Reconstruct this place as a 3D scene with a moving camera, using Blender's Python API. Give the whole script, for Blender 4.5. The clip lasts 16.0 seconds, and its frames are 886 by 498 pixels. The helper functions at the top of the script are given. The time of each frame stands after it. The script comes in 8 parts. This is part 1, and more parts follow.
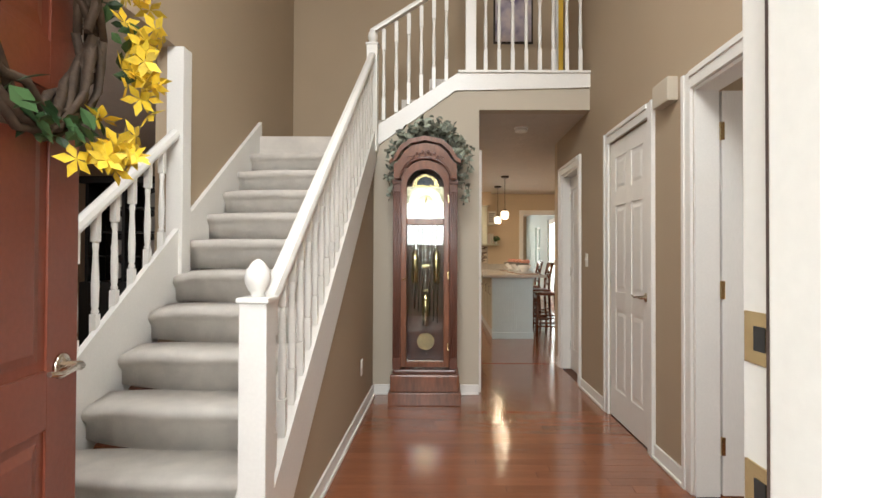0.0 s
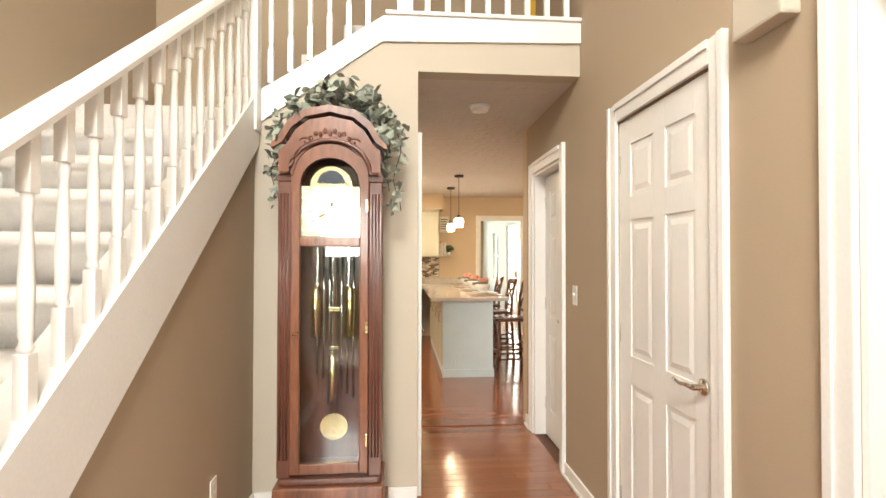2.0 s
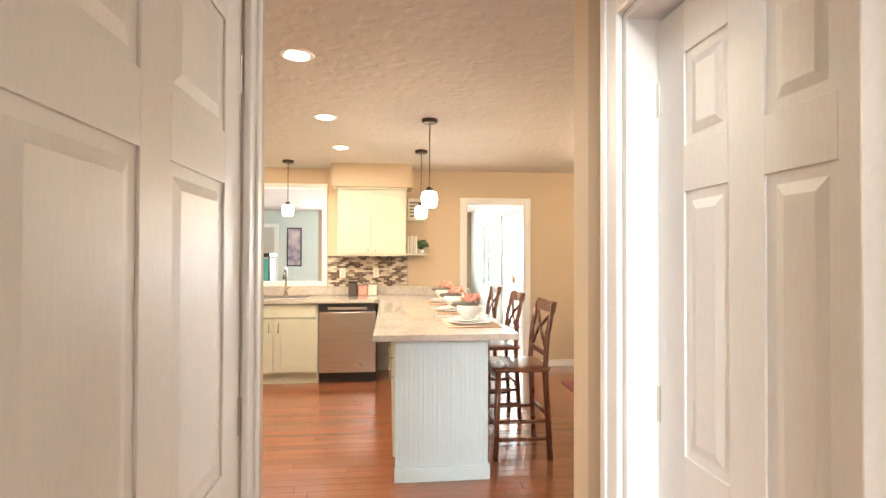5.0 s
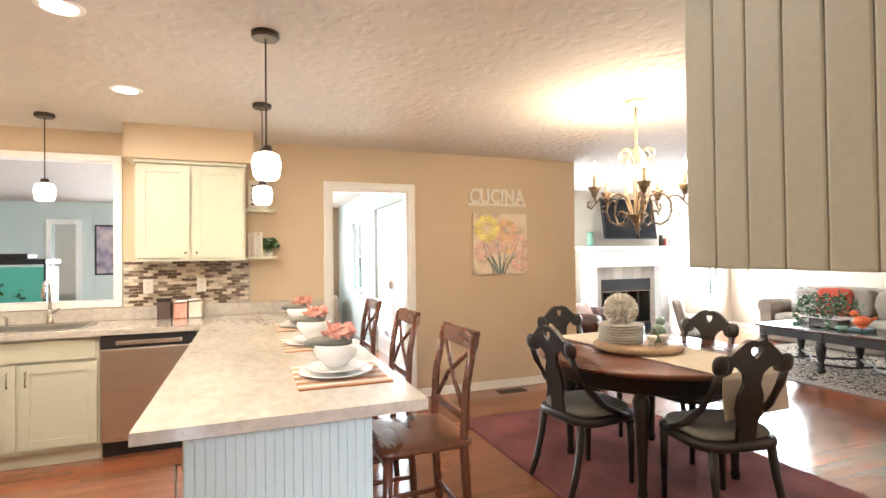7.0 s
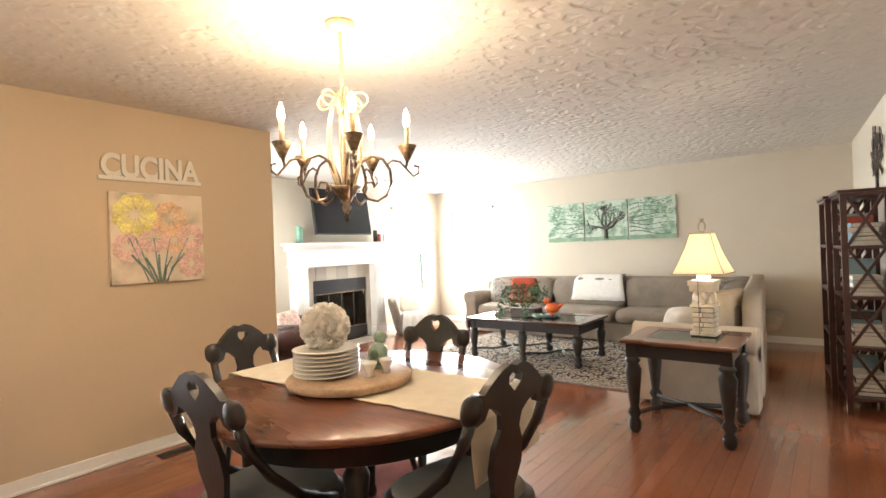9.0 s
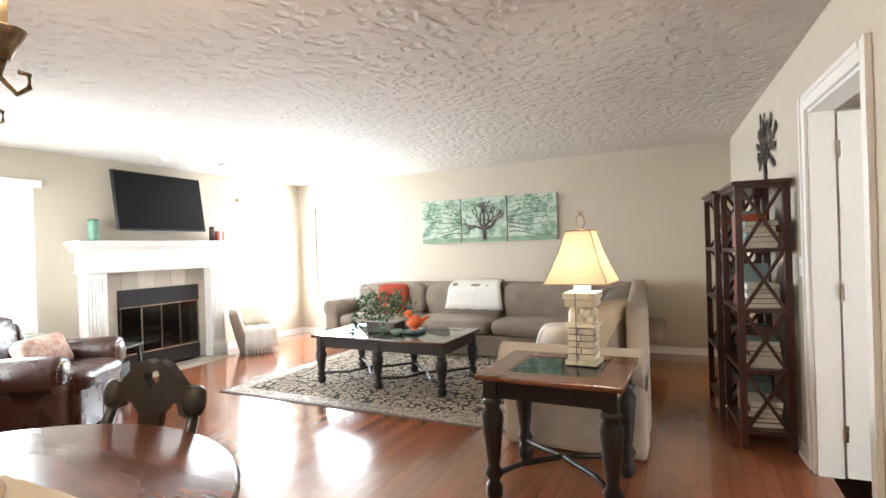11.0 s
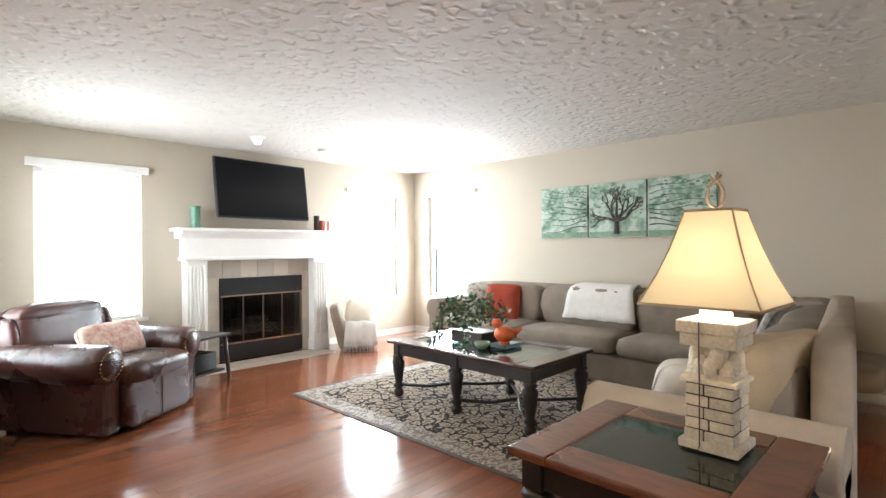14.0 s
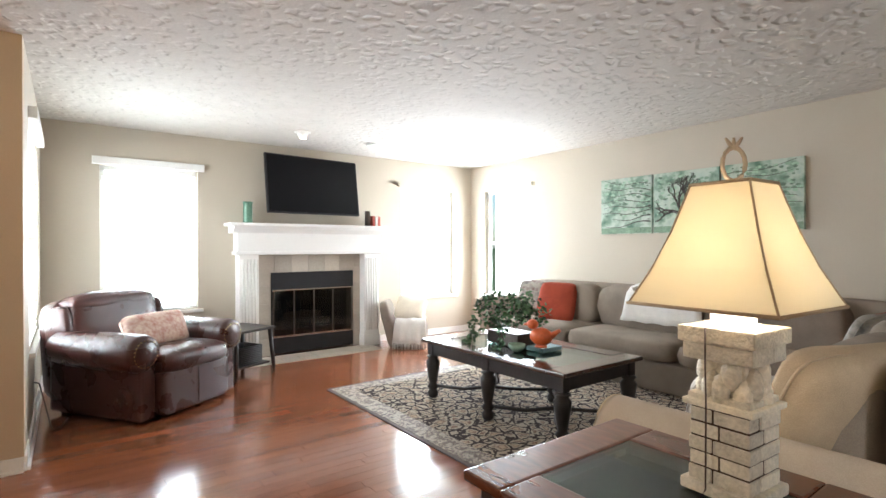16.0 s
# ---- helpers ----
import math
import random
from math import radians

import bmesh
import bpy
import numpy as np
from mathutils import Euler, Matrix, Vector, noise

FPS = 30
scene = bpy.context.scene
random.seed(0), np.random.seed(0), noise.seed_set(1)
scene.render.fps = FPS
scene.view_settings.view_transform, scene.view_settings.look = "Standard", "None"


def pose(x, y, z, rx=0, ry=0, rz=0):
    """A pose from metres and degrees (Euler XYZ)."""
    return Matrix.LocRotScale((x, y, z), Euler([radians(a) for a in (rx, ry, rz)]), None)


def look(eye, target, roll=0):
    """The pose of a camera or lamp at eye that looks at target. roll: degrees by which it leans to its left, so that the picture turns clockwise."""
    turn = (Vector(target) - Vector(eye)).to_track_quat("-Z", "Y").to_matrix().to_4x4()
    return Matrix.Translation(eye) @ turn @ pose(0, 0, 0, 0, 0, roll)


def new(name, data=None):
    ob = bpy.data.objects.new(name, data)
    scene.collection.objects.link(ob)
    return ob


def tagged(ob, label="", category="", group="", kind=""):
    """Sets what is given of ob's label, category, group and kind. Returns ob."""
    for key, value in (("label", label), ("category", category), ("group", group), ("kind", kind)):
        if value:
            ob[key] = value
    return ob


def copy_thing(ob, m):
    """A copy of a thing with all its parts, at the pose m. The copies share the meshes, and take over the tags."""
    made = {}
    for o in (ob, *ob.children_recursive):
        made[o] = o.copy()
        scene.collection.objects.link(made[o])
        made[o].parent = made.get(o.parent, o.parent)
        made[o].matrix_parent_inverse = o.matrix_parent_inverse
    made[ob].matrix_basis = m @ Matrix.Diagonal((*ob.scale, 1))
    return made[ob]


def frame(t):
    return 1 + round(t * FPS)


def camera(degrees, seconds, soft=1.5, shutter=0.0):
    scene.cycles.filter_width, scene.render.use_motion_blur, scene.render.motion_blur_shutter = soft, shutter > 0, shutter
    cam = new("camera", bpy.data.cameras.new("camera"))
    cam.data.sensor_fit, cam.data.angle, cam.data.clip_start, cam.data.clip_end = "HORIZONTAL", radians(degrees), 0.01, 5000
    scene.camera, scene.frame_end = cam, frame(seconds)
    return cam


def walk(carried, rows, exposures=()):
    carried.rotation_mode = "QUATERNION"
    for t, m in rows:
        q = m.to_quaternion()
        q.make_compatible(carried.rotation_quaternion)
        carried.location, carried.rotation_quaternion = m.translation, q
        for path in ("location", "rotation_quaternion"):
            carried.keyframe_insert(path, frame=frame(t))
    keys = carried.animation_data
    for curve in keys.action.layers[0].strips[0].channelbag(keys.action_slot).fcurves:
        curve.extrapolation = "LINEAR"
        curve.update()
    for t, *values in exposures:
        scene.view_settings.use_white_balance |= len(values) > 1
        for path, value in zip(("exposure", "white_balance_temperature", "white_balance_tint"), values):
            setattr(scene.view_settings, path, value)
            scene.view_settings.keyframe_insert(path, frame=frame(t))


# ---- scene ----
cam = camera(82.5, 16.0)
EXPOSURES = [(0, -0.92, 6800, 10), (0.5, -0.5, 7000, 10), (1.5, -0.12, 7200, 10), (2.5, 0.25, 7300, 10), (3.2, 0.55, 7000, 10), (4, 0.62, 6700, 10), (6.4, 0.32, 6200, 10), (7, 0.35, 6000, 10), (8, 0.03, 6300, 10), (9, 0.25, 6500, 10), (10, 0.25, 6200, 10), (12.5, -0.12, 6100, 10), (14.5, -0.26, 6000, 10), (16, -0.35, 6000, 10)]
PATH = [
    (0, (0.11, -0.386, 1.187), (0.104, 1.614, 1.212), 0.2),
    (0.5, (0.126, -0.017, 1.243), (0.146, 1.982, 1.273), 0.4),
    (1, (0.178, 0.321, 1.278), (0.3, 2.317, 1.311), 0.2),
    (1.5, (0.242, 0.707, 1.309), (0.392, 2.701, 1.341), 0.2),
    (2, (0.309, 1.07, 1.38), (0.476, 3.063, 1.411), 0.1),
    (2.5, (0.384, 1.507, 1.436), (0.56, 3.499, 1.464), 0.1),
    (3, (0.469, 1.957, 1.417), (0.654, 3.948, 1.443), 0.1),
    (3.5, (0.535, 2.431, 1.384), (0.717, 4.422, 1.411), 0.3),
    (4, (0.598, 2.84, 1.38), (0.786, 4.831, 1.405), 0.2),
    (4.2, (0.636, 3.011, 1.384), (0.826, 5.002, 1.408), 0.3),
    (6.3, (0.886, 4.722, 1.416), (1.323, 6.673, 1.448), -0.6),
    (6.5, (0.915, 4.843, 1.419), (1.423, 6.777, 1.451), -0.6),
    (7, (0.984, 5.128, 1.408), (1.7, 6.996, 1.432), -0.7),
    (7.5, (1.103, 5.427, 1.404), (2.002, 7.214, 1.421), -0.9),
    (8, (1.248, 5.721, 1.373), (2.355, 7.387, 1.386), -1.5),
    (8.5, (1.53, 5.927, 1.35), (2.879, 7.404, 1.357), -1.9),
    (9, (1.841, 6.038, 1.358), (3.418, 7.268, 1.359), -2.2),
    (9.5, (2.175, 6.107, 1.356), (3.906, 7.108, 1.348), -2.4),
    (10, (2.467, 6.163, 1.348), (4.263, 7.044, 1.341), -2.3),
    (10.2, (2.592, 6.174, 1.326), (4.393, 7.045, 1.325), -2.2),
    (12.3, (3.626, 6.333, 1.336), (5.301, 7.427, 1.329), -0.9),
    (12.5, (3.707, 6.326, 1.332), (5.346, 7.473, 1.328), -0.9),
    (13, (3.882, 6.305, 1.325), (5.453, 7.542, 1.32), -0.6),
    (13.5, (4.025, 6.307, 1.303), (5.537, 7.616, 1.298), -0.5),
    (14, (4.171, 6.322, 1.291), (5.607, 7.715, 1.286), -0.4),
    (14.5, (4.297, 6.324, 1.278), (5.657, 7.791, 1.274), -0.3),
    (15, (4.439, 6.3, 1.245), (5.715, 7.841, 1.25), -0.3),
    (15.5, (4.548, 6.27, 1.251), (5.777, 7.847, 1.247), -0.2),
    (16, (4.615, 6.254, 1.251), (5.81, 7.858, 1.244), -0.1),
]
walk(cam, [(t, look(eye, target, roll)) for t, eye, target, roll in PATH], EXPOSURES)

# ---- world, sun and large lights ----
world = bpy.data.worlds.new("world")
scene.world = world
world.use_nodes = True
wn = world.node_tree
sky = wn.nodes.new("ShaderNodeTexSky")
sky.sky_type, sky.sun_disc = "NISHITA", False
sky.sun_elevation, sky.sun_rotation = radians(38), radians(250)
wn.nodes["Background"].inputs[1].default_value = 0.15
wn.links.new(sky.outputs[0], wn.nodes["Background"].inputs[0])

sun = new("sun", bpy.data.lights.new("sun", "SUN"))
sun.data.energy, sun.data.angle, sun.data.color = 4.0, radians(0.5), (1.0, 0.95, 0.86)
sun.matrix_world = look((0, 0, 0), (1.0, 0.36, -0.83))


def area(name, eye, target, w, h, watts, color=(1, 1, 1)):
    """An area lamp, most often in an opening, facing target."""
    l = bpy.data.lights.new(name, "AREA")
    l.shape, l.size, l.size_y, l.energy, l.color = "RECTANGLE", w, h, watts, color
    ob = new(name, l)
    ob.matrix_world = look(eye, target)
    return ob


def bulb(name, at, watts, color=(1.0, 0.78, 0.52), radius=0.03):
    l = bpy.data.lights.new(name, "POINT")
    l.energy, l.color, l.shadow_soft_size = watts, color, radius
    ob = new(name, l)
    ob.location = at
    return ob


DAY = (0.93, 0.97, 1.0)
area("daylight_entry", (-0.1, -1.5, 1.95), (-0.3, 2.5, 0.6), 2.2, 1.2, 230, DAY)
# window over the entry is assumed, out of view, to light foyer and stairs
area("daylight_foyer_window", (-0.1, -0.1, 3.9), (-0.7, 2.4, 1.0), 1.6, 1.3, 290, DAY)
area("daylight_window_west", (5.3, 12.3, 1.35), (5.4, 9, 1.2), 0.9, 1.5, 150, DAY)
area("daylight_window_mid", (8.76, 12.3, 1.3), (8.6, 9, 1.2), 0.95, 1.5, 170, DAY)
area("daylight_window_east", (9.7, 11.35, 1.3), (7, 10.5, 1.2), 0.95, 1.5, 170, DAY)
area("daylight_window_side", (4.3, 11.0, 1.3), (7, 10.8, 1.2), 1.0, 1.5, 90, DAY)
area("daylight_french_door", (2.95, 11.7, 1.1), (0, 11.5, 1.0), 1.7, 2.0, 220, DAY)
area("daylight_family_window", (0.6, 15.9, 1.4), (0.6, 12, 1.2), 1.5, 1.3, 170, DAY)
area("daylight_den_window", (5.0, 2.45, 1.5), (5.8, 5, 1.3), 1.2, 1.3, 90, DAY)
area("daylight_dining_window", (-5.05, 1.9, 1.4), (-2, 2.2, 1.0), 1.8, 1.5, 60, DAY)
area("daylight_side_room", (4.15, 1.0, 1.4), (2, 1.4, 1.2), 1.2, 1.3, 40, DAY)
# added yellow lamp behind the upper hall walls; no room is built there
area("daylight_upper_room", (1.9, 6.2, 4.2), (0.6, 4.6, 3.6), 0.8, 1.6, 12, (1.0, 0.75, 0.3))

# ---- materials ----


def mat(name, color, rough=0.5, metal=0.0, vary=0.12, scale=6.0, fine=60.0, bump=0.1, spec=0.5, stretch=(1, 1, 1), island=0.0, coat=0.0, dark=None):
    m = bpy.data.materials.new(name)
    m.use_nodes = True
    n, k = m.node_tree.nodes, m.node_tree.links
    b = n["Principled BSDF"]
    b.inputs["Metallic"].default_value = metal
    b.inputs["Specular IOR Level"].default_value = spec
    b.inputs["Coat Weight"].default_value = coat
    b.inputs["Coat Roughness"].default_value = 0.12
    tc, mp = n.new("ShaderNodeTexCoord"), n.new("ShaderNodeMapping")
    mp.inputs["Scale"].default_value = stretch
    k.new(tc.outputs["Object"], mp.inputs[0])
    big, small = n.new("ShaderNodeTexNoise"), n.new("ShaderNodeTexNoise")
    big.inputs["Scale"].default_value, small.inputs["Scale"].default_value = scale, fine
    big.inputs["Detail"].default_value, small.inputs["Detail"].default_value = 4, 3
    k.new(mp.outputs[0], big.inputs["Vector"])
    k.new(mp.outputs[0], small.inputs["Vector"])
    add = n.new("ShaderNodeMath")
    add.operation = "ADD"
    k.new(big.outputs["Fac"], add.inputs[0])
    k.new(small.outputs["Fac"], add.inputs[1])
    half = n.new("ShaderNodeMath")
    half.operation = "MULTIPLY"
    half.inputs[1].default_value = 0.5
    k.new(add.outputs[0], half.inputs[0])
    fac = half.outputs[0]
    if island:
        g = n.new("ShaderNodeNewGeometry")
        o = n.new("ShaderNodeObjectInfo")
        s1 = n.new("ShaderNodeMath")
        s1.operation = "ADD"
        k.new(g.outputs["Random Per Island"], s1.inputs[0])
        k.new(o.outputs["Random"], s1.inputs[1])
        s2 = n.new("ShaderNodeMath")
        s2.operation = "FRACT"
        k.new(s1.outputs[0], s2.inputs[0])
        mx = n.new("ShaderNodeMix")
        mx.inputs["Factor"].default_value = island
        k.new(fac, mx.inputs["A"])
        k.new(s2.outputs[0], mx.inputs["B"])
        fac = mx.outputs["Result"]
    ramp = n.new("ShaderNodeValToRGB")
    lo = dark or tuple(c * (1 - 1.6 * vary) for c in color)
    hi = tuple(min(1, c * (1 + 1.2 * vary)) for c in color)
    ramp.color_ramp.elements[0].position, ramp.color_ramp.elements[1].position = 0.3, 0.7
    ramp.color_ramp.elements[0].color, ramp.color_ramp.elements[1].color = (*lo, 1), (*hi, 1)
    k.new(fac, ramp.inputs[0])
    k.new(ramp.outputs[0], b.inputs["Base Color"])
    mr = n.new("ShaderNodeMapRange")
    mr.inputs["To Min"].default_value, mr.inputs["To Max"].default_value = max(0.02, rough - 0.06), min(1, rough + 0.06)
    k.new(big.outputs["Fac"], mr.inputs["Value"])
    k.new(mr.outputs[0], b.inputs["Roughness"])
    if bump:
        bp = n.new("ShaderNodeBump")
        bp.inputs["Strength"].default_value, bp.inputs["Distance"].default_value = bump, 0.01
        k.new(small.outputs["Fac"], bp.inputs["Height"])
        k.new(bp.outputs[0], b.inputs["Normal"])
    return m


def glow(name, color, strength):
    m = bpy.data.materials.new(name)
    m.use_nodes = True
    b = m.node_tree.nodes["Principled BSDF"]
    b.inputs["Base Color"].default_value = (*color, 1)
    b.inputs["Emission Color"].default_value = (*color, 1)
    b.inputs["Emission Strength"].default_value = strength
    return m


def glass(name, tint=(0.95, 0.98, 0.97), rough=0.02):
    m = bpy.data.materials.new(name)
    m.use_nodes = True
    n, k = m.node_tree.nodes, m.node_tree.links
    n.remove(n["Principled BSDF"])
    tr, gl, mix, fr = n.new("ShaderNodeBsdfTransparent"), n.new("ShaderNodeBsdfGlossy"), n.new("ShaderNodeMixShader"), n.new("ShaderNodeLayerWeight")
    tr.inputs[0].default_value, gl.inputs["Roughness"].default_value = (*tint, 1), rough
    pw, ma = n.new("ShaderNodeMath"), n.new("ShaderNodeMath")
    pw.operation, ma.operation = "POWER", "MULTIPLY_ADD"
    pw.inputs[1].default_value, ma.inputs[1].default_value, ma.inputs[2].default_value = 4.0, 0.85, 0.05
    k.new(fr.outputs["Facing"], pw.inputs[0])
    k.new(pw.outputs[0], ma.inputs[0])
    k.new(ma.outputs[0], mix.inputs[0])
    k.new(tr.outputs[0], mix.inputs[1])
    k.new(gl.outputs[0], mix.inputs[2])
    k.new(mix.outputs[0], n["Material Output"].inputs[0])
    return m


def ceiling_paint(name, color, depth):
    """White paint over a stomped plaster texture."""
    m = mat(name, color, 0.85, vary=0.04, bump=0)
    n, k = m.node_tree.nodes, m.node_tree.links
    tc = n.new("ShaderNodeTexCoord")
    v, w, d = n.new("ShaderNodeTexVoronoi"), n.new("ShaderNodeTexNoise"), n.new("ShaderNodeTexNoise")
    v.feature = "SMOOTH_F1"
    v.inputs["Scale"].default_value, v.inputs["Smoothness"].default_value = 14, 0.3
    w.inputs["Scale"].default_value, w.inputs["Detail"].default_value = 34, 4
    d.inputs["Scale"].default_value, d.inputs["Detail"].default_value = 9, 2
    bend = n.new("ShaderNodeMix")
    bend.data_type = "VECTOR"
    bend.inputs[0].default_value = 0.10
    k.new(tc.outputs["Object"], d.inputs["Vector"])
    k.new(tc.outputs["Object"], bend.inputs[4])
    k.new(d.outputs["Color"], bend.inputs[5])
    k.new(bend.outputs[1], v.inputs["Vector"])
    k.new(tc.outputs["Object"], w.inputs["Vector"])
    step = n.new("ShaderNodeMapRange")
    step.interpolation_type = "SMOOTHSTEP"
    step.inputs["From Min"].default_value, step.inputs["From Max"].default_value = 0.18, 0.55
    k.new(v.outputs["Distance"], step.inputs["Value"])
    s = n.new("ShaderNodeMath")
    s.operation = "MULTIPLY_ADD"
    s.inputs[1].default_value = 0.35
    k.new(w.outputs["Fac"], s.inputs[0])
    k.new(step.outputs[0], s.inputs[2])
    bp = n.new("ShaderNodeBump")
    bp.inputs["Strength"].default_value, bp.inputs["Distance"].default_value = 0.85, depth
    k.new(s.outputs[0], bp.inputs["Height"])
    k.new(bp.outputs[0], n["Principled BSDF"].inputs["Normal"])
    return m


TAUPE = mat("taupe_wall_paint", (0.42, 0.325, 0.225), 0.75, vary=0.03, scale=2, fine=180, bump=0.06)
GOLD = mat("golden_tan_wall_paint", (0.58, 0.455, 0.315), 0.7, vary=0.03, scale=2, fine=180, bump=0.06)
CREAM = mat("pale_beige_wall_paint", (0.51, 0.45, 0.36), 0.75, vary=0.03, scale=2, fine=180, bump=0.06)
MINT = mat("pale_blue_green_wall_paint", (0.55, 0.62, 0.58), 0.75, vary=0.03, scale=2, fine=180, bump=0.06)
CEIL = ceiling_paint("stomped_ceiling_paint", (0.60, 0.555, 0.50), 0.008)
SMOOTHCEIL = ceiling_paint("rolled_ceiling_paint", (0.60, 0.555, 0.50), 0.0025)
WHITE = mat("white_trim_paint", (0.80, 0.78, 0.74), 0.35, vary=0.03, scale=4, fine=90, bump=0.03)
DOORW = mat("white_door_paint", (0.78, 0.76, 0.72), 0.38, vary=0.03, scale=5, fine=120, bump=0.05, stretch=(1, 1, 0.2))
PLANK = mat("cherry_floor_planks", (0.26, 0.090, 0.042), 0.15, vary=0.16, scale=3, fine=40, bump=0.04, stretch=(0.35, 5, 1), island=0.2, coat=0.5)
SUBFLOOR = mat("dark_floor_joint", (0.11, 0.042, 0.022), 0.6)
CARPET = mat("beige_stair_carpet", (0.80, 0.75, 0.69), 0.95, vary=0.12, scale=9, fine=420, bump=0.8, spec=0.1)
CABINET = mat("sage_cream_cabinet_paint", (0.56, 0.55, 0.44), 0.42, vary=0.05, scale=4, fine=100, bump=0.04)
PENBLUE = mat("pale_blue_beadboard_paint", (0.60, 0.72, 0.75), 0.45, vary=0.05, scale=4, fine=100, bump=0.04)
SAGE = mat("grey_green_beadboard_paint", (0.42, 0.41, 0.335), 0.45, vary=0.05, scale=4, fine=100, bump=0.04)
COUNTER = mat("veined_cream_stone", (0.50, 0.45, 0.395), 0.14, vary=0.16, scale=4, fine=30, bump=0.0, stretch=(1, 0.5, 1), coat=0.3)
STEEL = mat("brushed_steel", (0.55, 0.52, 0.49), 0.3, 1.0, vary=0.08, scale=3, fine=160, bump=0.03, stretch=(1, 1, 20))
CHROME = mat("nickel", (0.66, 0.62, 0.56), 0.2, 1.0, vary=0.04, bump=0)
BRASS = mat("brass", (0.72, 0.55, 0.30), 0.25, 1.0, vary=0.08, bump=0.02)
BLACK = mat("black_plastic", (0.02, 0.02, 0.022), 0.35, vary=0.1, bump=0.02)
BRONZE = mat("dark_bronze", (0.06, 0.045, 0.035), 0.4, 0.6, vary=0.15, bump=0.03)
ESPRESSO = mat("black_brown_wood", (0.016, 0.012, 0.010), 0.36, vary=0.35, scale=5, fine=60, bump=0.05, stretch=(1, 1, 0.3), coat=0.2)
WALNUT = mat("reddish_brown_wood", (0.14, 0.046, 0.022), 0.28, vary=0.35, scale=4, fine=50, bump=0.04, stretch=(1, 0.25, 1), coat=0.3)
CLOCKW = mat("cherry_clock_wood", (0.20, 0.074, 0.036), 0.3, vary=0.35, scale=5, fine=50, bump=0.05, stretch=(1, 1, 0.2), coat=0.3)
CLOCKD = mat("dark_cherry_clock_wood", (0.12, 0.042, 0.025), 0.3, vary=0.3, scale=5, fine=50, bump=0.05, stretch=(1, 1, 0.2), coat=0.3)
REDDOOR = mat("rust_red_door_paint", (0.22, 0.055, 0.030), 0.35, vary=0.1, scale=3, fine=60, bump=0.04)
LEATHER = mat("dark_brown_leather", (0.058, 0.020, 0.016), 0.28, vary=0.25, scale=5, fine=130, bump=0.25, coat=0.1)
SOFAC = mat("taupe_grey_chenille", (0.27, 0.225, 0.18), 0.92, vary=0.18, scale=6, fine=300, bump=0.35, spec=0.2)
# SOFAC with light painted in for back and arm; beige for family sofa
PALEC = mat("beige_and_lit_chenille", (0.40, 0.325, 0.25), 0.92, vary=0.12, scale=6, fine=300, bump=0.35, spec=0.2)
TANC = mat("tan_cotton", (0.46, 0.35, 0.23), 0.9, vary=0.12, scale=8, fine=260, bump=0.3, spec=0.2)
WHITEC = mat("white_knit", (0.78, 0.75, 0.70), 0.95, vary=0.06, scale=20, fine=200, bump=0.7, spec=0.1)
REDC = mat("rust_red_cotton", (0.33, 0.060, 0.032), 0.9, vary=0.2, scale=8, fine=260, bump=0.3, spec=0.2)
FLORALC = mat("floral_linen", (0.62, 0.54, 0.46), 0.9, vary=0.2, scale=14, fine=40, bump=0.1, dark=(0.42, 0.16, 0.12))
GREYC = mat("grey_green_seat_cloth", (0.20, 0.19, 0.16), 0.9, vary=0.12, scale=8, fine=260, bump=0.3)
LINEN = mat("cream_linen_runner", (0.66, 0.58, 0.46), 0.95, vary=0.08, scale=12, fine=240, bump=0.4)
LEAF = mat("dark_green_leaf", (0.055, 0.12, 0.045), 0.5, vary=0.4, scale=9, fine=50, bump=0.05, island=0.5)
IVY = mat("dusty_green_ivy_leaf", (0.28, 0.31, 0.25), 0.6, vary=0.4, scale=9, fine=50, bump=0.05, island=0.5)
YELLOW = mat("yellow_petal", (0.75, 0.52, 0.04), 0.6, vary=0.2, scale=20, fine=80, bump=0.05, island=0.4)
VINE = mat("dark_twig", (0.06, 0.035, 0.02), 0.8, vary=0.3, bump=0.3)
PORCELAIN = mat("white_porcelain", (0.80, 0.78, 0.74), 0.15, vary=0.03, bump=0)
PINK = mat("coral_pink_petal", (0.75, 0.36, 0.28), 0.7, vary=0.2, bump=0.1)
STONEY = mat("ivory_stone", (0.74, 0.67, 0.54), 0.75, vary=0.22, scale=14, fine=90, bump=0.6, island=0.3)
TILE = mat("beige_hearth_tile", (0.46, 0.41, 0.34), 0.35, vary=0.12, scale=6, fine=60, bump=0.05, island=0.3)
GROUT = mat("grout", (0.42, 0.38, 0.32), 0.9)
MOSAIC = mat("mixed_mosaic_tile", (0.52, 0.45, 0.36), 0.2, vary=0.3, scale=6, fine=60, bump=0.02, island=0.95, dark=(0.15, 0.10, 0.075))
SCREEN = mat("black_screen", (0.004, 0.004, 0.005), 0.3, vary=0.05, bump=0, spec=0.15)
DARKTOP = mat("dark_stained_table_wood", (0.060, 0.028, 0.018), 0.22, vary=0.35, scale=4, fine=50, bump=0.04, stretch=(1, 0.25, 1), coat=0.4)
ARMBRONZE = mat("rubbed_antique_bronze", (0.24, 0.17, 0.11), 0.38, 0.7, vary=0.4, scale=30, bump=0.05)
SOOT = mat("sooty_firebrick", (0.03, 0.027, 0.025), 0.9, vary=0.3, bump=0.3)
GREENC = mat("jade_ceramic", (0.13, 0.27, 0.18), 0.3, vary=0.25, bump=0.05)
ORANGE = mat("orange_ceramic", (0.62, 0.12, 0.03), 0.3, vary=0.15, bump=0.05)
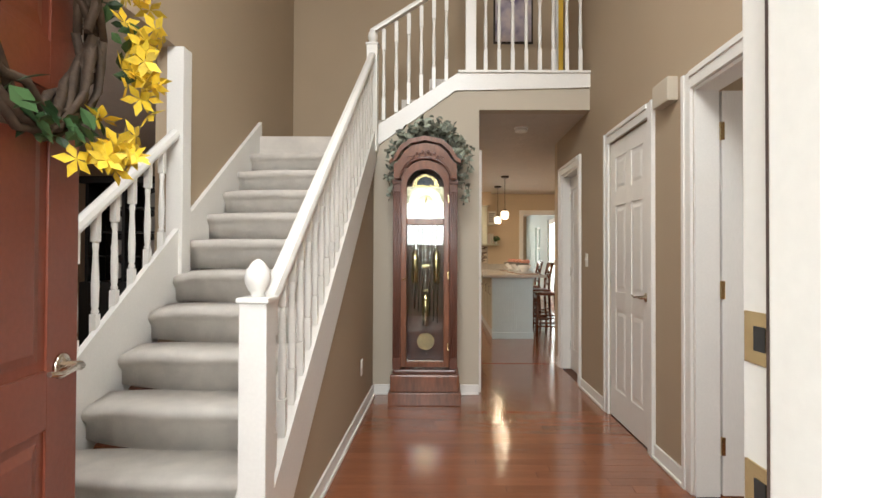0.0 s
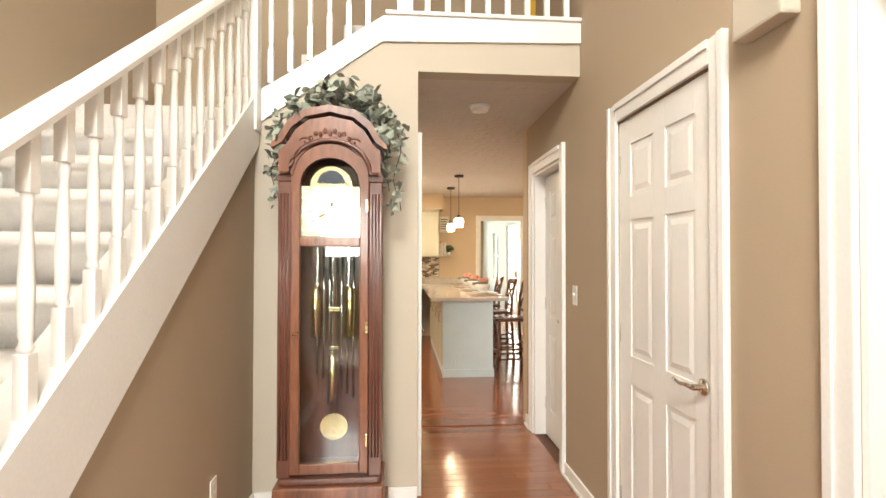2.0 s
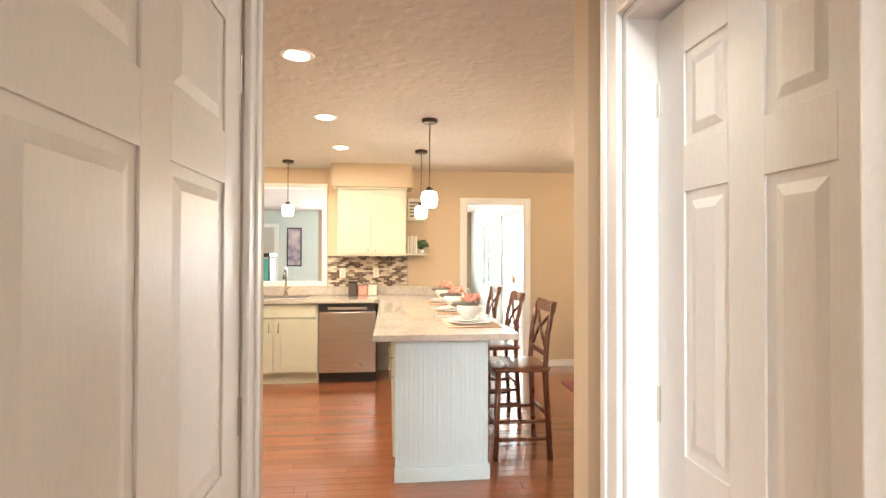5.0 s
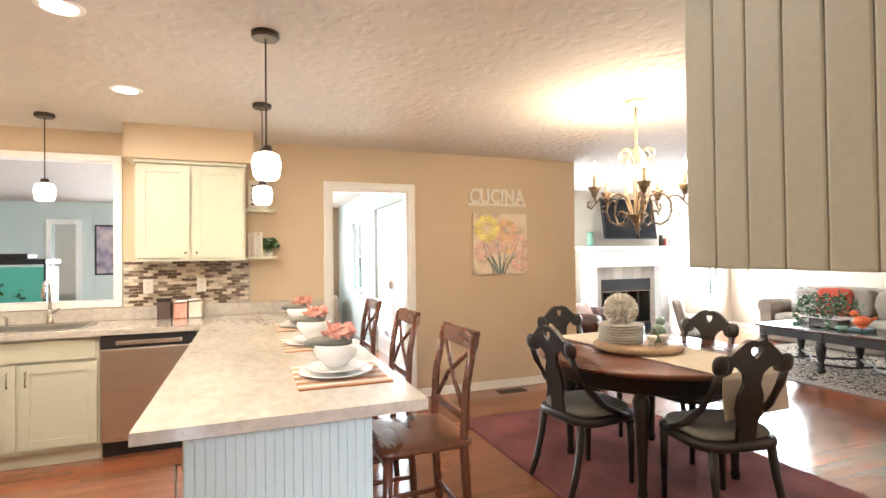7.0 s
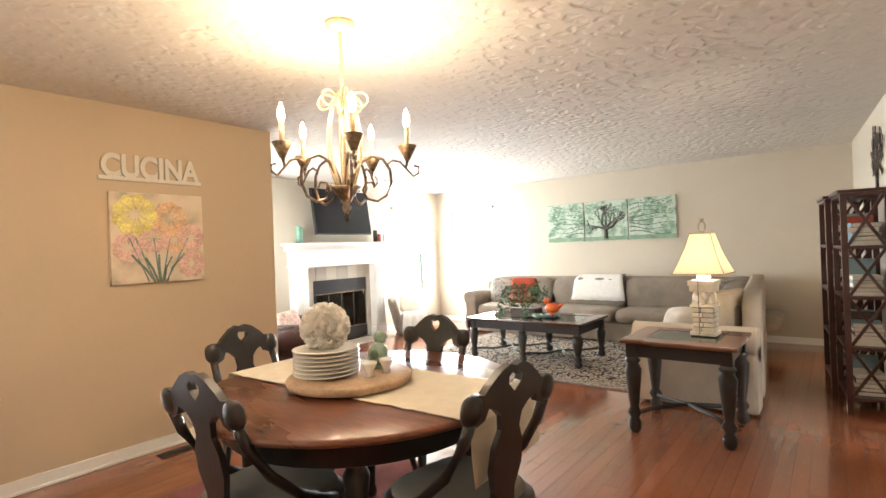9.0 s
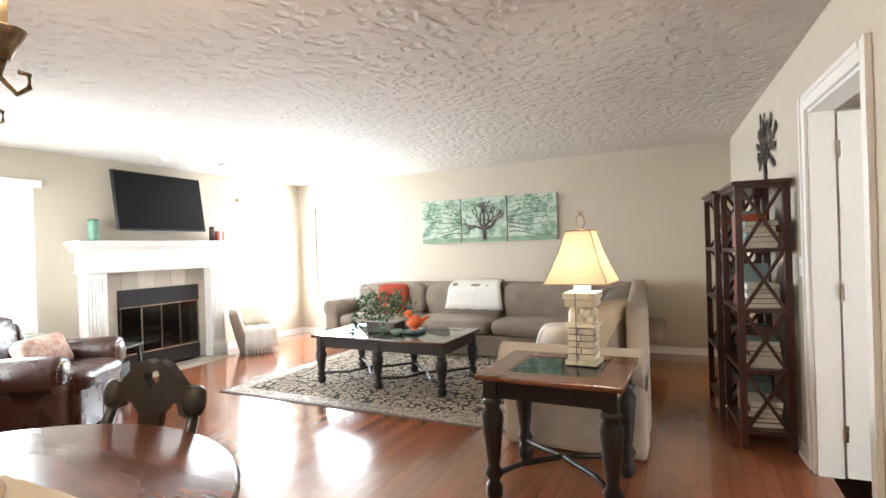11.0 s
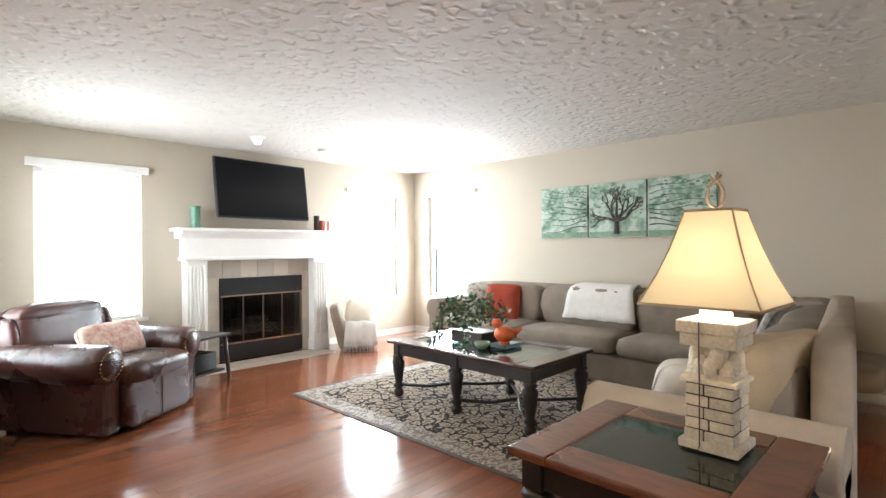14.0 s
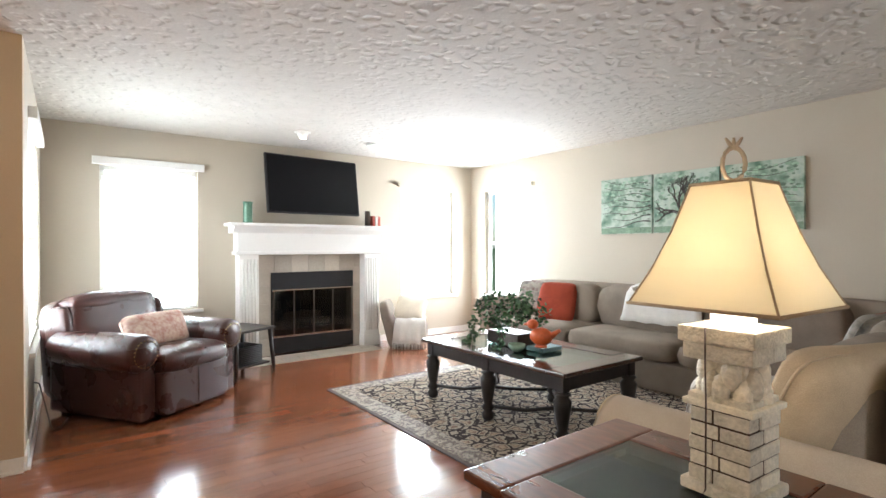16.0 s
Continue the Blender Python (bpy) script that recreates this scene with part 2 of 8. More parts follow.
TEALG = mat("green_glaze", (0.24, 0.34, 0.26), 0.25, vary=0.25, bump=0.05)
TRAYW = mat("pale_wood_slab", (0.46, 0.31, 0.19), 0.55, vary=0.25, scale=6, fine=60, bump=0.1)
RUGRED = mat("faded_red_rug_wool", (0.25, 0.090, 0.080), 0.97, vary=0.42, scale=3, fine=300, bump=0.5, spec=0.1)
PAPER = mat("paper", (0.72, 0.68, 0.60), 0.8, vary=0.06, bump=0.02)
BOOKR = mat("red_book_cloth", (0.40, 0.08, 0.05), 0.7, vary=0.1)
BOOKB = mat("blue_green_book_cloth", (0.20, 0.30, 0.32), 0.7, vary=0.1)
BOOKD = mat("dark_book_cloth", (0.09, 0.06, 0.05), 0.7, vary=0.1)
CANEWHITE = mat("white_plastic", (0.80, 0.78, 0.73), 0.4, vary=0.02, bump=0)
WATER = glow("lit_aquarium_water", (0.06, 0.26, 0.20), 0.45)
BULBG = glow("warm_bulb", (1.0, 0.75, 0.42), 18.0)
CANG = glow("recessed_lamp", (1.0, 0.86, 0.66), 14.0)
FROST = glow("glowing_warm_white", (1.0, 0.86, 0.70), 3.2)
BLIND = mat("white_blind_slat", (0.85, 0.85, 0.83), 0.5, vary=0.02, bump=0)
PANE = glass("window_glass")
GREENGLASS = glass("bevelled_green_glass", (0.45, 0.58, 0.52), 0.03)
CLEAR = glass("clear_glass")
GRASS = mat("lawn", (0.07, 0.13, 0.03), 0.9, vary=0.4, scale=2, fine=90, bump=0.5)
CONCRETE = mat("concrete", (0.42, 0.40, 0.37), 0.85, vary=0.15, bump=0.2)


def rug_pattern(name):
    """Cream scrolls and blossoms on a near-black ground."""
    m = mat(name, (0.5, 0.45, 0.36), 0.97, vary=0.1, fine=300, bump=0.5, spec=0.1)
    n, k = m.node_tree.nodes, m.node_tree.links
    tc = n.new("ShaderNodeTexCoord")
    v = n.new("ShaderNodeTexVoronoi")
    v.feature, v.inputs["Scale"].default_value = "DISTANCE_TO_EDGE", 13
    w = n.new("ShaderNodeTexNoise")
    w.inputs["Scale"].default_value = 9
    mixv = n.new("ShaderNodeMix")
    mixv.data_type = "VECTOR"
    mixv.inputs[0].default_value = 0.12
    k.new(tc.outputs["Object"], w.inputs["Vector"])
    k.new(tc.outputs["Object"], mixv.inputs[4])
    k.new(w.outputs["Color"], mixv.inputs[5])
    k.new(mixv.outputs[1], v.inputs["Vector"])
    r = n.new("ShaderNodeValToRGB")
    e = r.color_ramp.elements
    e[0].position, e[0].color = 0.0, (0.05, 0.04, 0.04, 1)
    e[1].position, e[1].color = 0.07, (0.055, 0.042, 0.04, 1)
    for p, c in ((0.10, (0.42, 0.36, 0.28, 1)), (0.22, (0.42, 0.36, 0.28, 1)), (0.27, (0.16, 0.09, 0.07, 1)), (0.36, (0.46, 0.36, 0.26, 1))):
        x = e.new(p)
        x.color = c
    k.new(v.outputs["Distance"], r.inputs[0])
    k.new(r.outputs[0], n["Principled BSDF"].inputs["Base Color"])
    return m


RUGPAT = rug_pattern("dark_floral_rug_wool")


def spots(name, ground, colors, scale, seedv):
    """Painted canvas: soft blotches of a few colours on a ground."""
    m = mat(name, ground, 0.7, vary=0.05, fine=200, bump=0.15)
    n, k = m.node_tree.nodes, m.node_tree.links
    tc, v, r = n.new("ShaderNodeTexCoord"), n.new("ShaderNodeTexNoise"), n.new("ShaderNodeValToRGB")
    mp = n.new("ShaderNodeMapping")
    mp.inputs["Location"].default_value = (seedv, seedv * 2, seedv * 3)
    k.new(tc.outputs["Object"], mp.inputs[0])
    k.new(mp.outputs[0], v.inputs["Vector"])
    v.inputs["Scale"].default_value, v.inputs["Detail"].default_value = scale, 4
    e = r.color_ramp.elements
    e[0].position, e[0].color = 0.3, (*colors[0], 1)
    e[1].position, e[1].color = 0.72, (*colors[-1], 1)
    for i, c in enumerate(colors[1:-1]):
        x = e.new(0.3 + 0.42 * (i + 1) / (len(colors) - 1))
        x.color = (*c, 1)
    k.new(v.outputs["Fac"], r.inputs[0])
    k.new(r.outputs[0], n["Principled BSDF"].inputs["Base Color"])
    return m


FLOWERGROUND = spots("peach_canvas", (0.6, 0.4, 0.25), [(0.42, 0.38, 0.30), (0.66, 0.54, 0.40), (0.74, 0.64, 0.50), (0.76, 0.60, 0.54)], 7, 3.0)
TREEART = spots("misty_green_canvas", (0.5, 0.6, 0.5), [(0.10, 0.19, 0.13), (0.26, 0.36, 0.27), (0.48, 0.55, 0.46), (0.38, 0.48, 0.41)], 9, 7.0)
TEALART = spots("purple_canvas", (0.4, 0.35, 0.38), [(0.14, 0.12, 0.20), (0.42, 0.36, 0.40), (0.60, 0.50, 0.45)], 6, 11.0)

# ---- builders ----


def box(bm, x0, y0, z0, x1, y1, z1, bev=0.0):
    vs = [bm.verts.new(p) for p in ((x0, y0, z0), (x1, y0, z0), (x1, y1, z0), (x0, y1, z0), (x0, y0, z1), (x1, y0, z1), (x1, y1, z1), (x0, y1, z1))]
    fs = [bm.faces.new([vs[i] for i in q]) for q in ((3, 2, 1, 0), (4, 5, 6, 7), (0, 1, 5, 4), (1, 2, 6, 5), (2, 3, 7, 6), (3, 0, 4, 7))]
    if bev:
        es = list({e for f in fs for e in f.edges})
        bmesh.ops.bevel(bm, geom=es, offset=bev, segments=2, affect="EDGES", profile=0.6)
    return bm


def bx(x0, y0, z0, x1, y1, z1, bev=0.0):
    return box(bmesh.new(), x0, y0, z0, x1, y1, z1, bev)


def lathe(bm, prof, at=(0, 0, 0), seg=20):
    """Turn a profile of (radius, height) round the z axis at a place."""
    rings = []
    for r, z in prof:
        rings.append([bm.verts.new((at[0] + r * math.cos(2 * math.pi * i / seg), at[1] + r * math.sin(2 * math.pi * i / seg), at[2] + z)) for i in range(seg)])
    for a, b in zip(rings, rings[1:]):
        for i in range(seg):
            f = bm.faces.new((a[i], a[(i + 1) % seg], b[(i + 1) % seg], b[i]))
            f.smooth = True
    bm.faces.new(list(reversed(rings[0])))
    bm.faces.new(rings[-1])
    return bm


def tube(bm, pts, r, seg=8, r2=None):
    """A round bar along points, tapering from r to r2."""
    pts = [Vector(p) for p in pts]
    rings = []
    n = len(pts)
    for i, p in enumerate(pts):
        d = (pts[min(i + 1, n - 1)] - pts[max(i - 1, 0)]).normalized()
        u = d.cross(Vector((0, 0, 1)) if abs(d.z) < 0.9 else Vector((1, 0, 0))).normalized()
        v = d.cross(u)
        rr = r if r2 is None else r + (r2 - r) * i / max(1, n - 1)
        rings.append([bm.verts.new(p + rr * (math.cos(2 * math.pi * k / seg) * u + math.sin(2 * math.pi * k / seg) * v)) for k in range(seg)])
    for a, b in zip(rings, rings[1:]):
        for k in range(seg):
            f = bm.faces.new((a[k], a[(k + 1) % seg], b[(k + 1) % seg], b[k]))
            f.smooth = True
    bm.faces.new(rings[0])
    bm.faces.new(list(reversed(rings[-1])))
    return bm


def soft(bm, cx, cy, cz, sx, sy, sz, p=0.45, q=0.45, nu=24, nv=12, m=None, sag=0.0):
    """A plump rounded block (superellipsoid) of full size sx, sy, sz."""
    def sp(c, e):
        return math.copysign(abs(c) ** e, c)
    rows = []
    m = m or Matrix.Identity(4)
    for j in range(nv + 1):
        a = -math.pi / 2 + math.pi * j / nv
        row = []
        for i in range(nu):
            t = 2 * math.pi * i / nu
            x, y, z = sp(math.cos(a), q) * sp(math.cos(t), p), sp(math.cos(a), q) * sp(math.sin(t), p), sp(math.sin(a), q)
            w = 1 + sag * noise.noise(Vector((x * 1.7 + cx, y * 1.7 + cy, z * 1.7 + cz)))
            row.append(bm.verts.new(m @ Vector((cx + x * sx / 2 * w, cy + y * sy / 2 * w, cz + z * sz / 2 * w))))
        rows.append(row)
    for a, b in zip(rows, rows[1:]):
        for i in range(nu):
            f = bm.faces.new((a[i], a[(i + 1) % nu], b[(i + 1) % nu], b[i]))
            f.smooth = True
    bm.faces.new(list(reversed(rows[0])))
    bm.faces.new(rows[-1])
    return bm


def prism(bm, outline, axis, a, b):
    """An outline of (u, v) drawn out along an axis from a to b: 'y' takes (x, z), 'x' takes (y, z), 'z' takes (x, y)."""
    def at(u, v, w):
        return {"y": (u, w, v), "x": (w, u, v), "z": (u, v, w)}[axis]
    p = [bm.verts.new(at(u, v, a)) for u, v in outline]
    q = [bm.verts.new(at(u, v, b)) for u, v in outline]
    bm.faces.new(p)
    bm.faces.new(list(reversed(q)))
    for i in range(len(p)):
        j = (i + 1) % len(p)
        bm.faces.new((p[j], p[i], q[i], q[j]))
    return bm


def mesh(name, bm, material):
    bmesh.ops.recalc_face_normals(bm, faces=bm.faces)
    me = bpy.data.meshes.new(name)
    bm.to_mesh(me)
    bm.free()
    me.materials.append(material)
    return me


def part(name, bm, material, parent, label=""):
    ob = new(name, mesh(name, bm, material))
    ob.parent = parent
    return tagged(ob, label)


def share(name, me, parent, m=None):
    """Another piece on the same mesh."""
    ob = new(name, me)
    ob.parent = parent
    if m is not None:
        ob.matrix_local = m
    return ob


def thing(name, label, category, x=0, y=0, z=0, rz=0, group=""):
    ob = new(name)
    ob.empty_display_size = 0.1
    ob.matrix_world = pose(x, y, z, 0, 0, rz)
    return tagged(ob, label, category, group)


def single(name, bm, material, label, category, m=None, group=""):
    ob = new(name, mesh(name, bm, material))
    if m is not None:
        ob.matrix_world = m
    return tagged(ob, label, category, group)


def setting(name, bm, material, label, category="wall"):
    return tagged(new(name, mesh(name, bm, material)), label, category, kind="structure")


def wall(name, axis, p0, p1, a0, a1, z0, z1, holes, material, label):
    """A wall between p0 and p1 across its axis ('x': faces x), running from a0 to a1, with holes (a0, a1, z0, z1)."""
    bm = bmesh.new()
    cuts = sorted({a0, a1, *[h[0] for h in holes], *[h[1] for h in holes]})
    for c, d in zip(cuts, cuts[1:]):
        mid, z = (c + d) / 2, z0
        for h in sorted((h for h in holes if h[0] < mid < h[1]), key=lambda h: h[2]):
            if h[2] > z:
                box(bm, *((p0, c, z, p1, d, h[2]) if axis == "x" else (c, p0, z, d, p1, h[2])))
            z = h[3]
        if z < z1:
            box(bm, *((p0, c, z, p1, d, z1) if axis == "x" else (c, p0, z, d, p1, z1)))
    return setting(name, bm, material, label)


# ---- large structure ----
H, FOY, UP = 2.44, 5.25, 2.75
X = 1.355
KY = 9.92
LY, LX, NX = 12.155, 9.547, 4.42
wall("wall_hall_east", "x", X, X + 0.12, -0.08, 5.2, 0, FOY, [(1.30, 2.14, 0, 2.03), (2.68, 3.42, 0, 2.03), (4.29, 4.97, 0, 2.03)], TAUPE, "taupe painted foyer wall with three door openings")
wall("wall_entry", "y", -0.2, -0.08, -5.2, X + 2.8, 0, FOY, [(-0.66, 0.345, 0, 2.06), (-0.9, 0.7, 3.2, 4.6)], TAUPE, "taupe entry wall with an open doorway")
wall("wall_stair_west", "x", -1.62, -1.5, 2.62, 5.07, 0, FOY, [], TAUPE, "taupe painted wall beside the carpeted stairs")
setting("wall_stair_header", bx(-1.62, -0.08, 2.43, -1.5, 2.62, FOY), TAUPE, "taupe wall above the open stair side")
wall("wall_stair_north", "y", 4.95, 5.07, -1.5, X, UP - 0.02, FOY, [], TAUPE, "taupe wall behind the upper stair landing")
setting("wall_stair_north_low", bx(-1.5, 4.95, 0, 0.28, 5.07, UP - 0.02), TAUPE, "taupe wall behind the stair landing")
prism_side = prism(bmesh.new(), [(1.42, 0), (3.945, 0), (3.945, 1.98), (1.42, 0.10)], "x", -0.62, -0.5)
setting("wall_under_stairs", prism_side, TAUPE, "taupe wall below the stair string")
setting("wall_clock_niche", prism(bmesh.new(), [(-0.62, 0), (0.405, 0), (0.405, 2.60), (0.18, 2.60), (-0.5, 2.16), (-0.62, 2.08)], "y", 3.945, 4.065), CREAM, "cream wall behind the tall clock")
setting("wall_balcony_header", bx(0.405, 3.945, H, X, 4.065, 2.63), CREAM, "cream header under the upper balcony")
wall("wall_hall_west", "x", 0.285, 0.405, 4.065, 5.16, 0, H, [(4.08, 4.95, 0, 2.03)], CREAM, "cream passage wall with a closet door")
setting("wall_kitchen_south", bx(-1.9, 5.07, 0, 0.285, 5.16, H), GOLD, "golden tan kitchen wall")
setting("wall_dining_south", bx(X, 5.2, 0, 2.9, 5.32, H), GOLD, "golden tan wall behind the wall cabinet")
setting("wall_dining_return", bx(2.9, 5.2, 0, 3.02, 5.55, H), CREAM, "pale beige wall return")
wall("wall_kitchen_west", "x", -1.9, -1.78, 5.16, KY, 0, H, [], GOLD, "golden tan kitchen wall")
wall("wall_kitchen_north", "y", KY, KY + 0.12, -1.9, NX, 0, H, [(-0.95, -0.02, 1.06, 2.22), (1.70, 2.45, 0, 2.04)], GOLD, "golden tan kitchen wall with a pass-through and a doorway")
wall("wall_living_west", "x", NX - 0.12, NX, KY + 0.12, LY, 0, H, [(10.45, 11.55, 0.58, 2.08)], CREAM, "pale beige wall with a window")
wall("wall_living_north", "y", LY, LY + 0.14, NX - 0.12, LX + 0.14, 0, H, [(4.87, 5.74, 0.60, 2.06), (8.30, 9.22, 0.56, 2.06), (6.50, 7.54, 0.0, 0.96)], CREAM, "pale beige wall with two windows and a fireplace")
wall("wall_living_east", "x", LX, LX + 0.14, 5.4, LY, 0, H, [(10.92, 11.85, 0.56, 2.06)], CREAM, "pale beige wall with a window")
ws = wall("wall_living_south", "y", -0.12, 0, 0, 6.70, 0, H, [(2.66, 3.50, 0, 2.03)], CREAM, "pale beige wall with an open doorway")
ws.matrix_world = pose(2.98, 5.44, 0, 0, 0, 3.7)
# rooms beyond the openings
setting("wall_family_east", bx(2.75, 10.04, 2.1, 2.87, 15.9, H), MINT, "pale wall above the french doors")
wall("wall_family_east_low", "x", 2.75, 2.87, 10.04, 15.9, 0, 2.1, [(10.8, 12.6, 0, 2.1), (13.6, 14.4, 0.8, 2.0)], MINT, "pale wall with french doors")
wall("wall_family_north", "y", 15.9, 16.02, -0.9, 3.12, 0, H, [(-0.2, 1.4, 0.8, 2.1)], TAUPE, "tan wall with a window")
wall("wall_family_north_pale", "y", 15.9, 16.02, -4.2, -0.9, 0, H, [(-2.26, -1.91, 0, 2.03)], MINT, "pale blue-green wall with a dark doorway")
setting("wall_family_passage", bx(-2.86, 16.8, 0, -1.31, 16.9, H), CREAM, "dim passage wall beyond the doorway")
wall("wall_family_west", "x", -4.2, -4.08, 10.04, 15.9, 0, H, [(11.9, 12.7, 0, 2.05)], MINT, "pale blue-green wall with a dark doorway")
setting("wall_family_back", bx(-4.2, KY, 0, -1.9, KY + 0.12, H), MINT, "pale wall")
setting("wall_family_closet", bx(-4.9, 11.6, 0, -4.8, 13.0, H), mat("shadowed_wall_paint", (0.10, 0.11, 0.12), 0.8), "dark closet wall")
wall("wall_den_south", "y", 2.3, 2.42, 3.6, 8.6, 0, H, [(4.4, 5.6, 0.9, 2.1)], CREAM, "pale beige den wall with a window")
setting("wall_den_east", bx(8.6, 2.3, 0, 8.72, 5.75, H), CREAM, "pale beige den wall")
setting("wall_den_west", bx(4.1, 2.42, 0, 4.2, 5.4, H), CREAM, "pale beige den wall")
wall("wall_side_room_east", "x", 4.15, 4.27, -0.08, 2.3, 0, H, [(0.4, 1.6, 0.8, 2.1)], GOLD, "warm tan side room wall with a window")
setting("wall_side_room_north", bx(X + 0.12, 2.45, 0, 4.1, 2.55, H), GOLD, "warm tan side room wall")
wall("wall_front_room_west", "x", -5.2, -5.05, -0.08, 6.2, 0, H, [(1.0, 2.8, 0.65, 2.15)], TAUPE, "taupe front room wall with a window")
setting("wall_front_room_north", bx(-5.2, 6.2, 0, -1.62, 6.3, H), TAUPE, "taupe front room wall")
setting("wall_upper_west", bx(-1.62, 5.07, UP, -1.5, 7.0, FOY), TAUPE, "taupe upper hall wall")
# ceilings
setting("ceiling_kitchen", bx(-1.9, 5.16, H, 3.0, KY, H + 0.1), SMOOTHCEIL, "stomped plaster kitchen ceiling", "ceiling")
setting("ceiling_living", bx(3.0, 5.3, H, LX + 0.14, LY + 0.14, H + 0.1), CEIL, "stomped plaster living room ceiling", "ceiling")
setting("ceiling_passage", bx(0.405, 4.065, H, X, 5.16, H + 0.1), SMOOTHCEIL, "stomped plaster passage ceiling", "ceiling")
setting("ceiling_family", bx(-4.9, KY + 0.12, H, 3.0, 16.02, H + 0.1), SMOOTHCEIL, "plaster family room ceiling", "ceiling")
setting("ceiling_den", bx(4.28, 2.3, H, 8.72, 5.3, H + 0.1), CEIL, "plaster den ceiling", "ceiling")
setting("ceiling_side_room", bx(X + 0.12, -0.2, H, 4.27, 2.55, H + 0.1), CEIL, "plaster side room ceiling", "ceiling")
setting("ceiling_front_room", bx(-5.2, -0.2, 2.43, -1.62, 6.3, 2.53), SMOOTHCEIL, "plaster front room ceiling", "ceiling")
setting("ceiling_foyer", bx(-1.62, -0.2, FOY, X + 0.12, 5.2, FOY + 0.1), SMOOTHCEIL, "plaster foyer ceiling", "ceiling")
setting("upper_floor", bx(0.24, 4.065, H + 0.12, X, 4.95, UP), CARPET, "beige carpeted upper hall floor", "floor")
# grounds
setting("ground", bx(-400, -400, -0.25, 400, 400, -0.16), GRASS, "mown lawn", "ground")
setting("porch", bx(-1.6, -2.6, -0.16, 1.6, -0.2, -0.05, 0.01), CONCRETE, "concrete front porch", "porch")
# no such roof is known: slab added to keep sun off the jamb
setting("porch_roof", bx(-3.2, -2.7, 2.75, 1.9, -0.2, 2.87), WHITE, "unseen white slab added over the entry to block sun", "roof")
floor_ob = setting("floor", bx(-5.2, -0.2, -0.12, LX + 0.14, 16.02, -0.008), SUBFLOOR, "cherry strip wood floor", "floor")


# ---- openings ----
def casing(name, axis, face, out, a0, a1, top, label, w=0.085, d=0.018, bottom=0.0, sill=False):
    """White casing round an opening on the wall face, standing proud towards out (+1 or -1)."""
    t = thing(name, label, "door frame")
    tagged(t, kind="structure")
    q0, q1 = sorted((face, face + out * d))
    for nm, c0, c1, z0, z1 in (("jamb_casing", a0 - w, a0, bottom, top + w), ("jamb_casing", a1, a1 + w, bottom, top + w), ("head_casing", a0, a1, top, top + w)):
        b = bmesh.new()
        box(b, *((q0, c0, z0, q1, c1, z1) if axis == "x" else (c0, q0, z0, c1, q1, z1)), 0.005)
        e0, e1 = sorted((face + out * d, face + out * (d + 0.008)))
        if nm == "jamb_casing":
            o0, o1 = (c0, c0 + 0.03) if c0 < a0 else (c1 - 0.03, c1)
            box(b, *((e0, o0, z0, e1, o1, z1) if axis == "x" else (o0, e0, z0, o1, e1, z1)), 0.003)
        else:
            box(b, *((e0, c0, z1 - 0.03, e1, c1, z1) if axis == "x" else (c0, e0, z1 - 0.03, c1, e1, z1)), 0.003)
        part(nm, b, WHITE, t)
    return t


def liner(parent, axis, p0, p1, a0, a1, top, th=0.018):
    """Jamb boards inside an opening."""
    for c0, c1, z0, z1 in ((a0, a0 + th, 0, top), (a1 - th, a1, 0, top), (a0 + th, a1 - th, top - th, top)):
        part("jamb_board", bx(*((p0, c0, z0, p1, c1, z1) if axis == "x" else (c0, p0, z0, c1, p1, z1))), WHITE, parent)


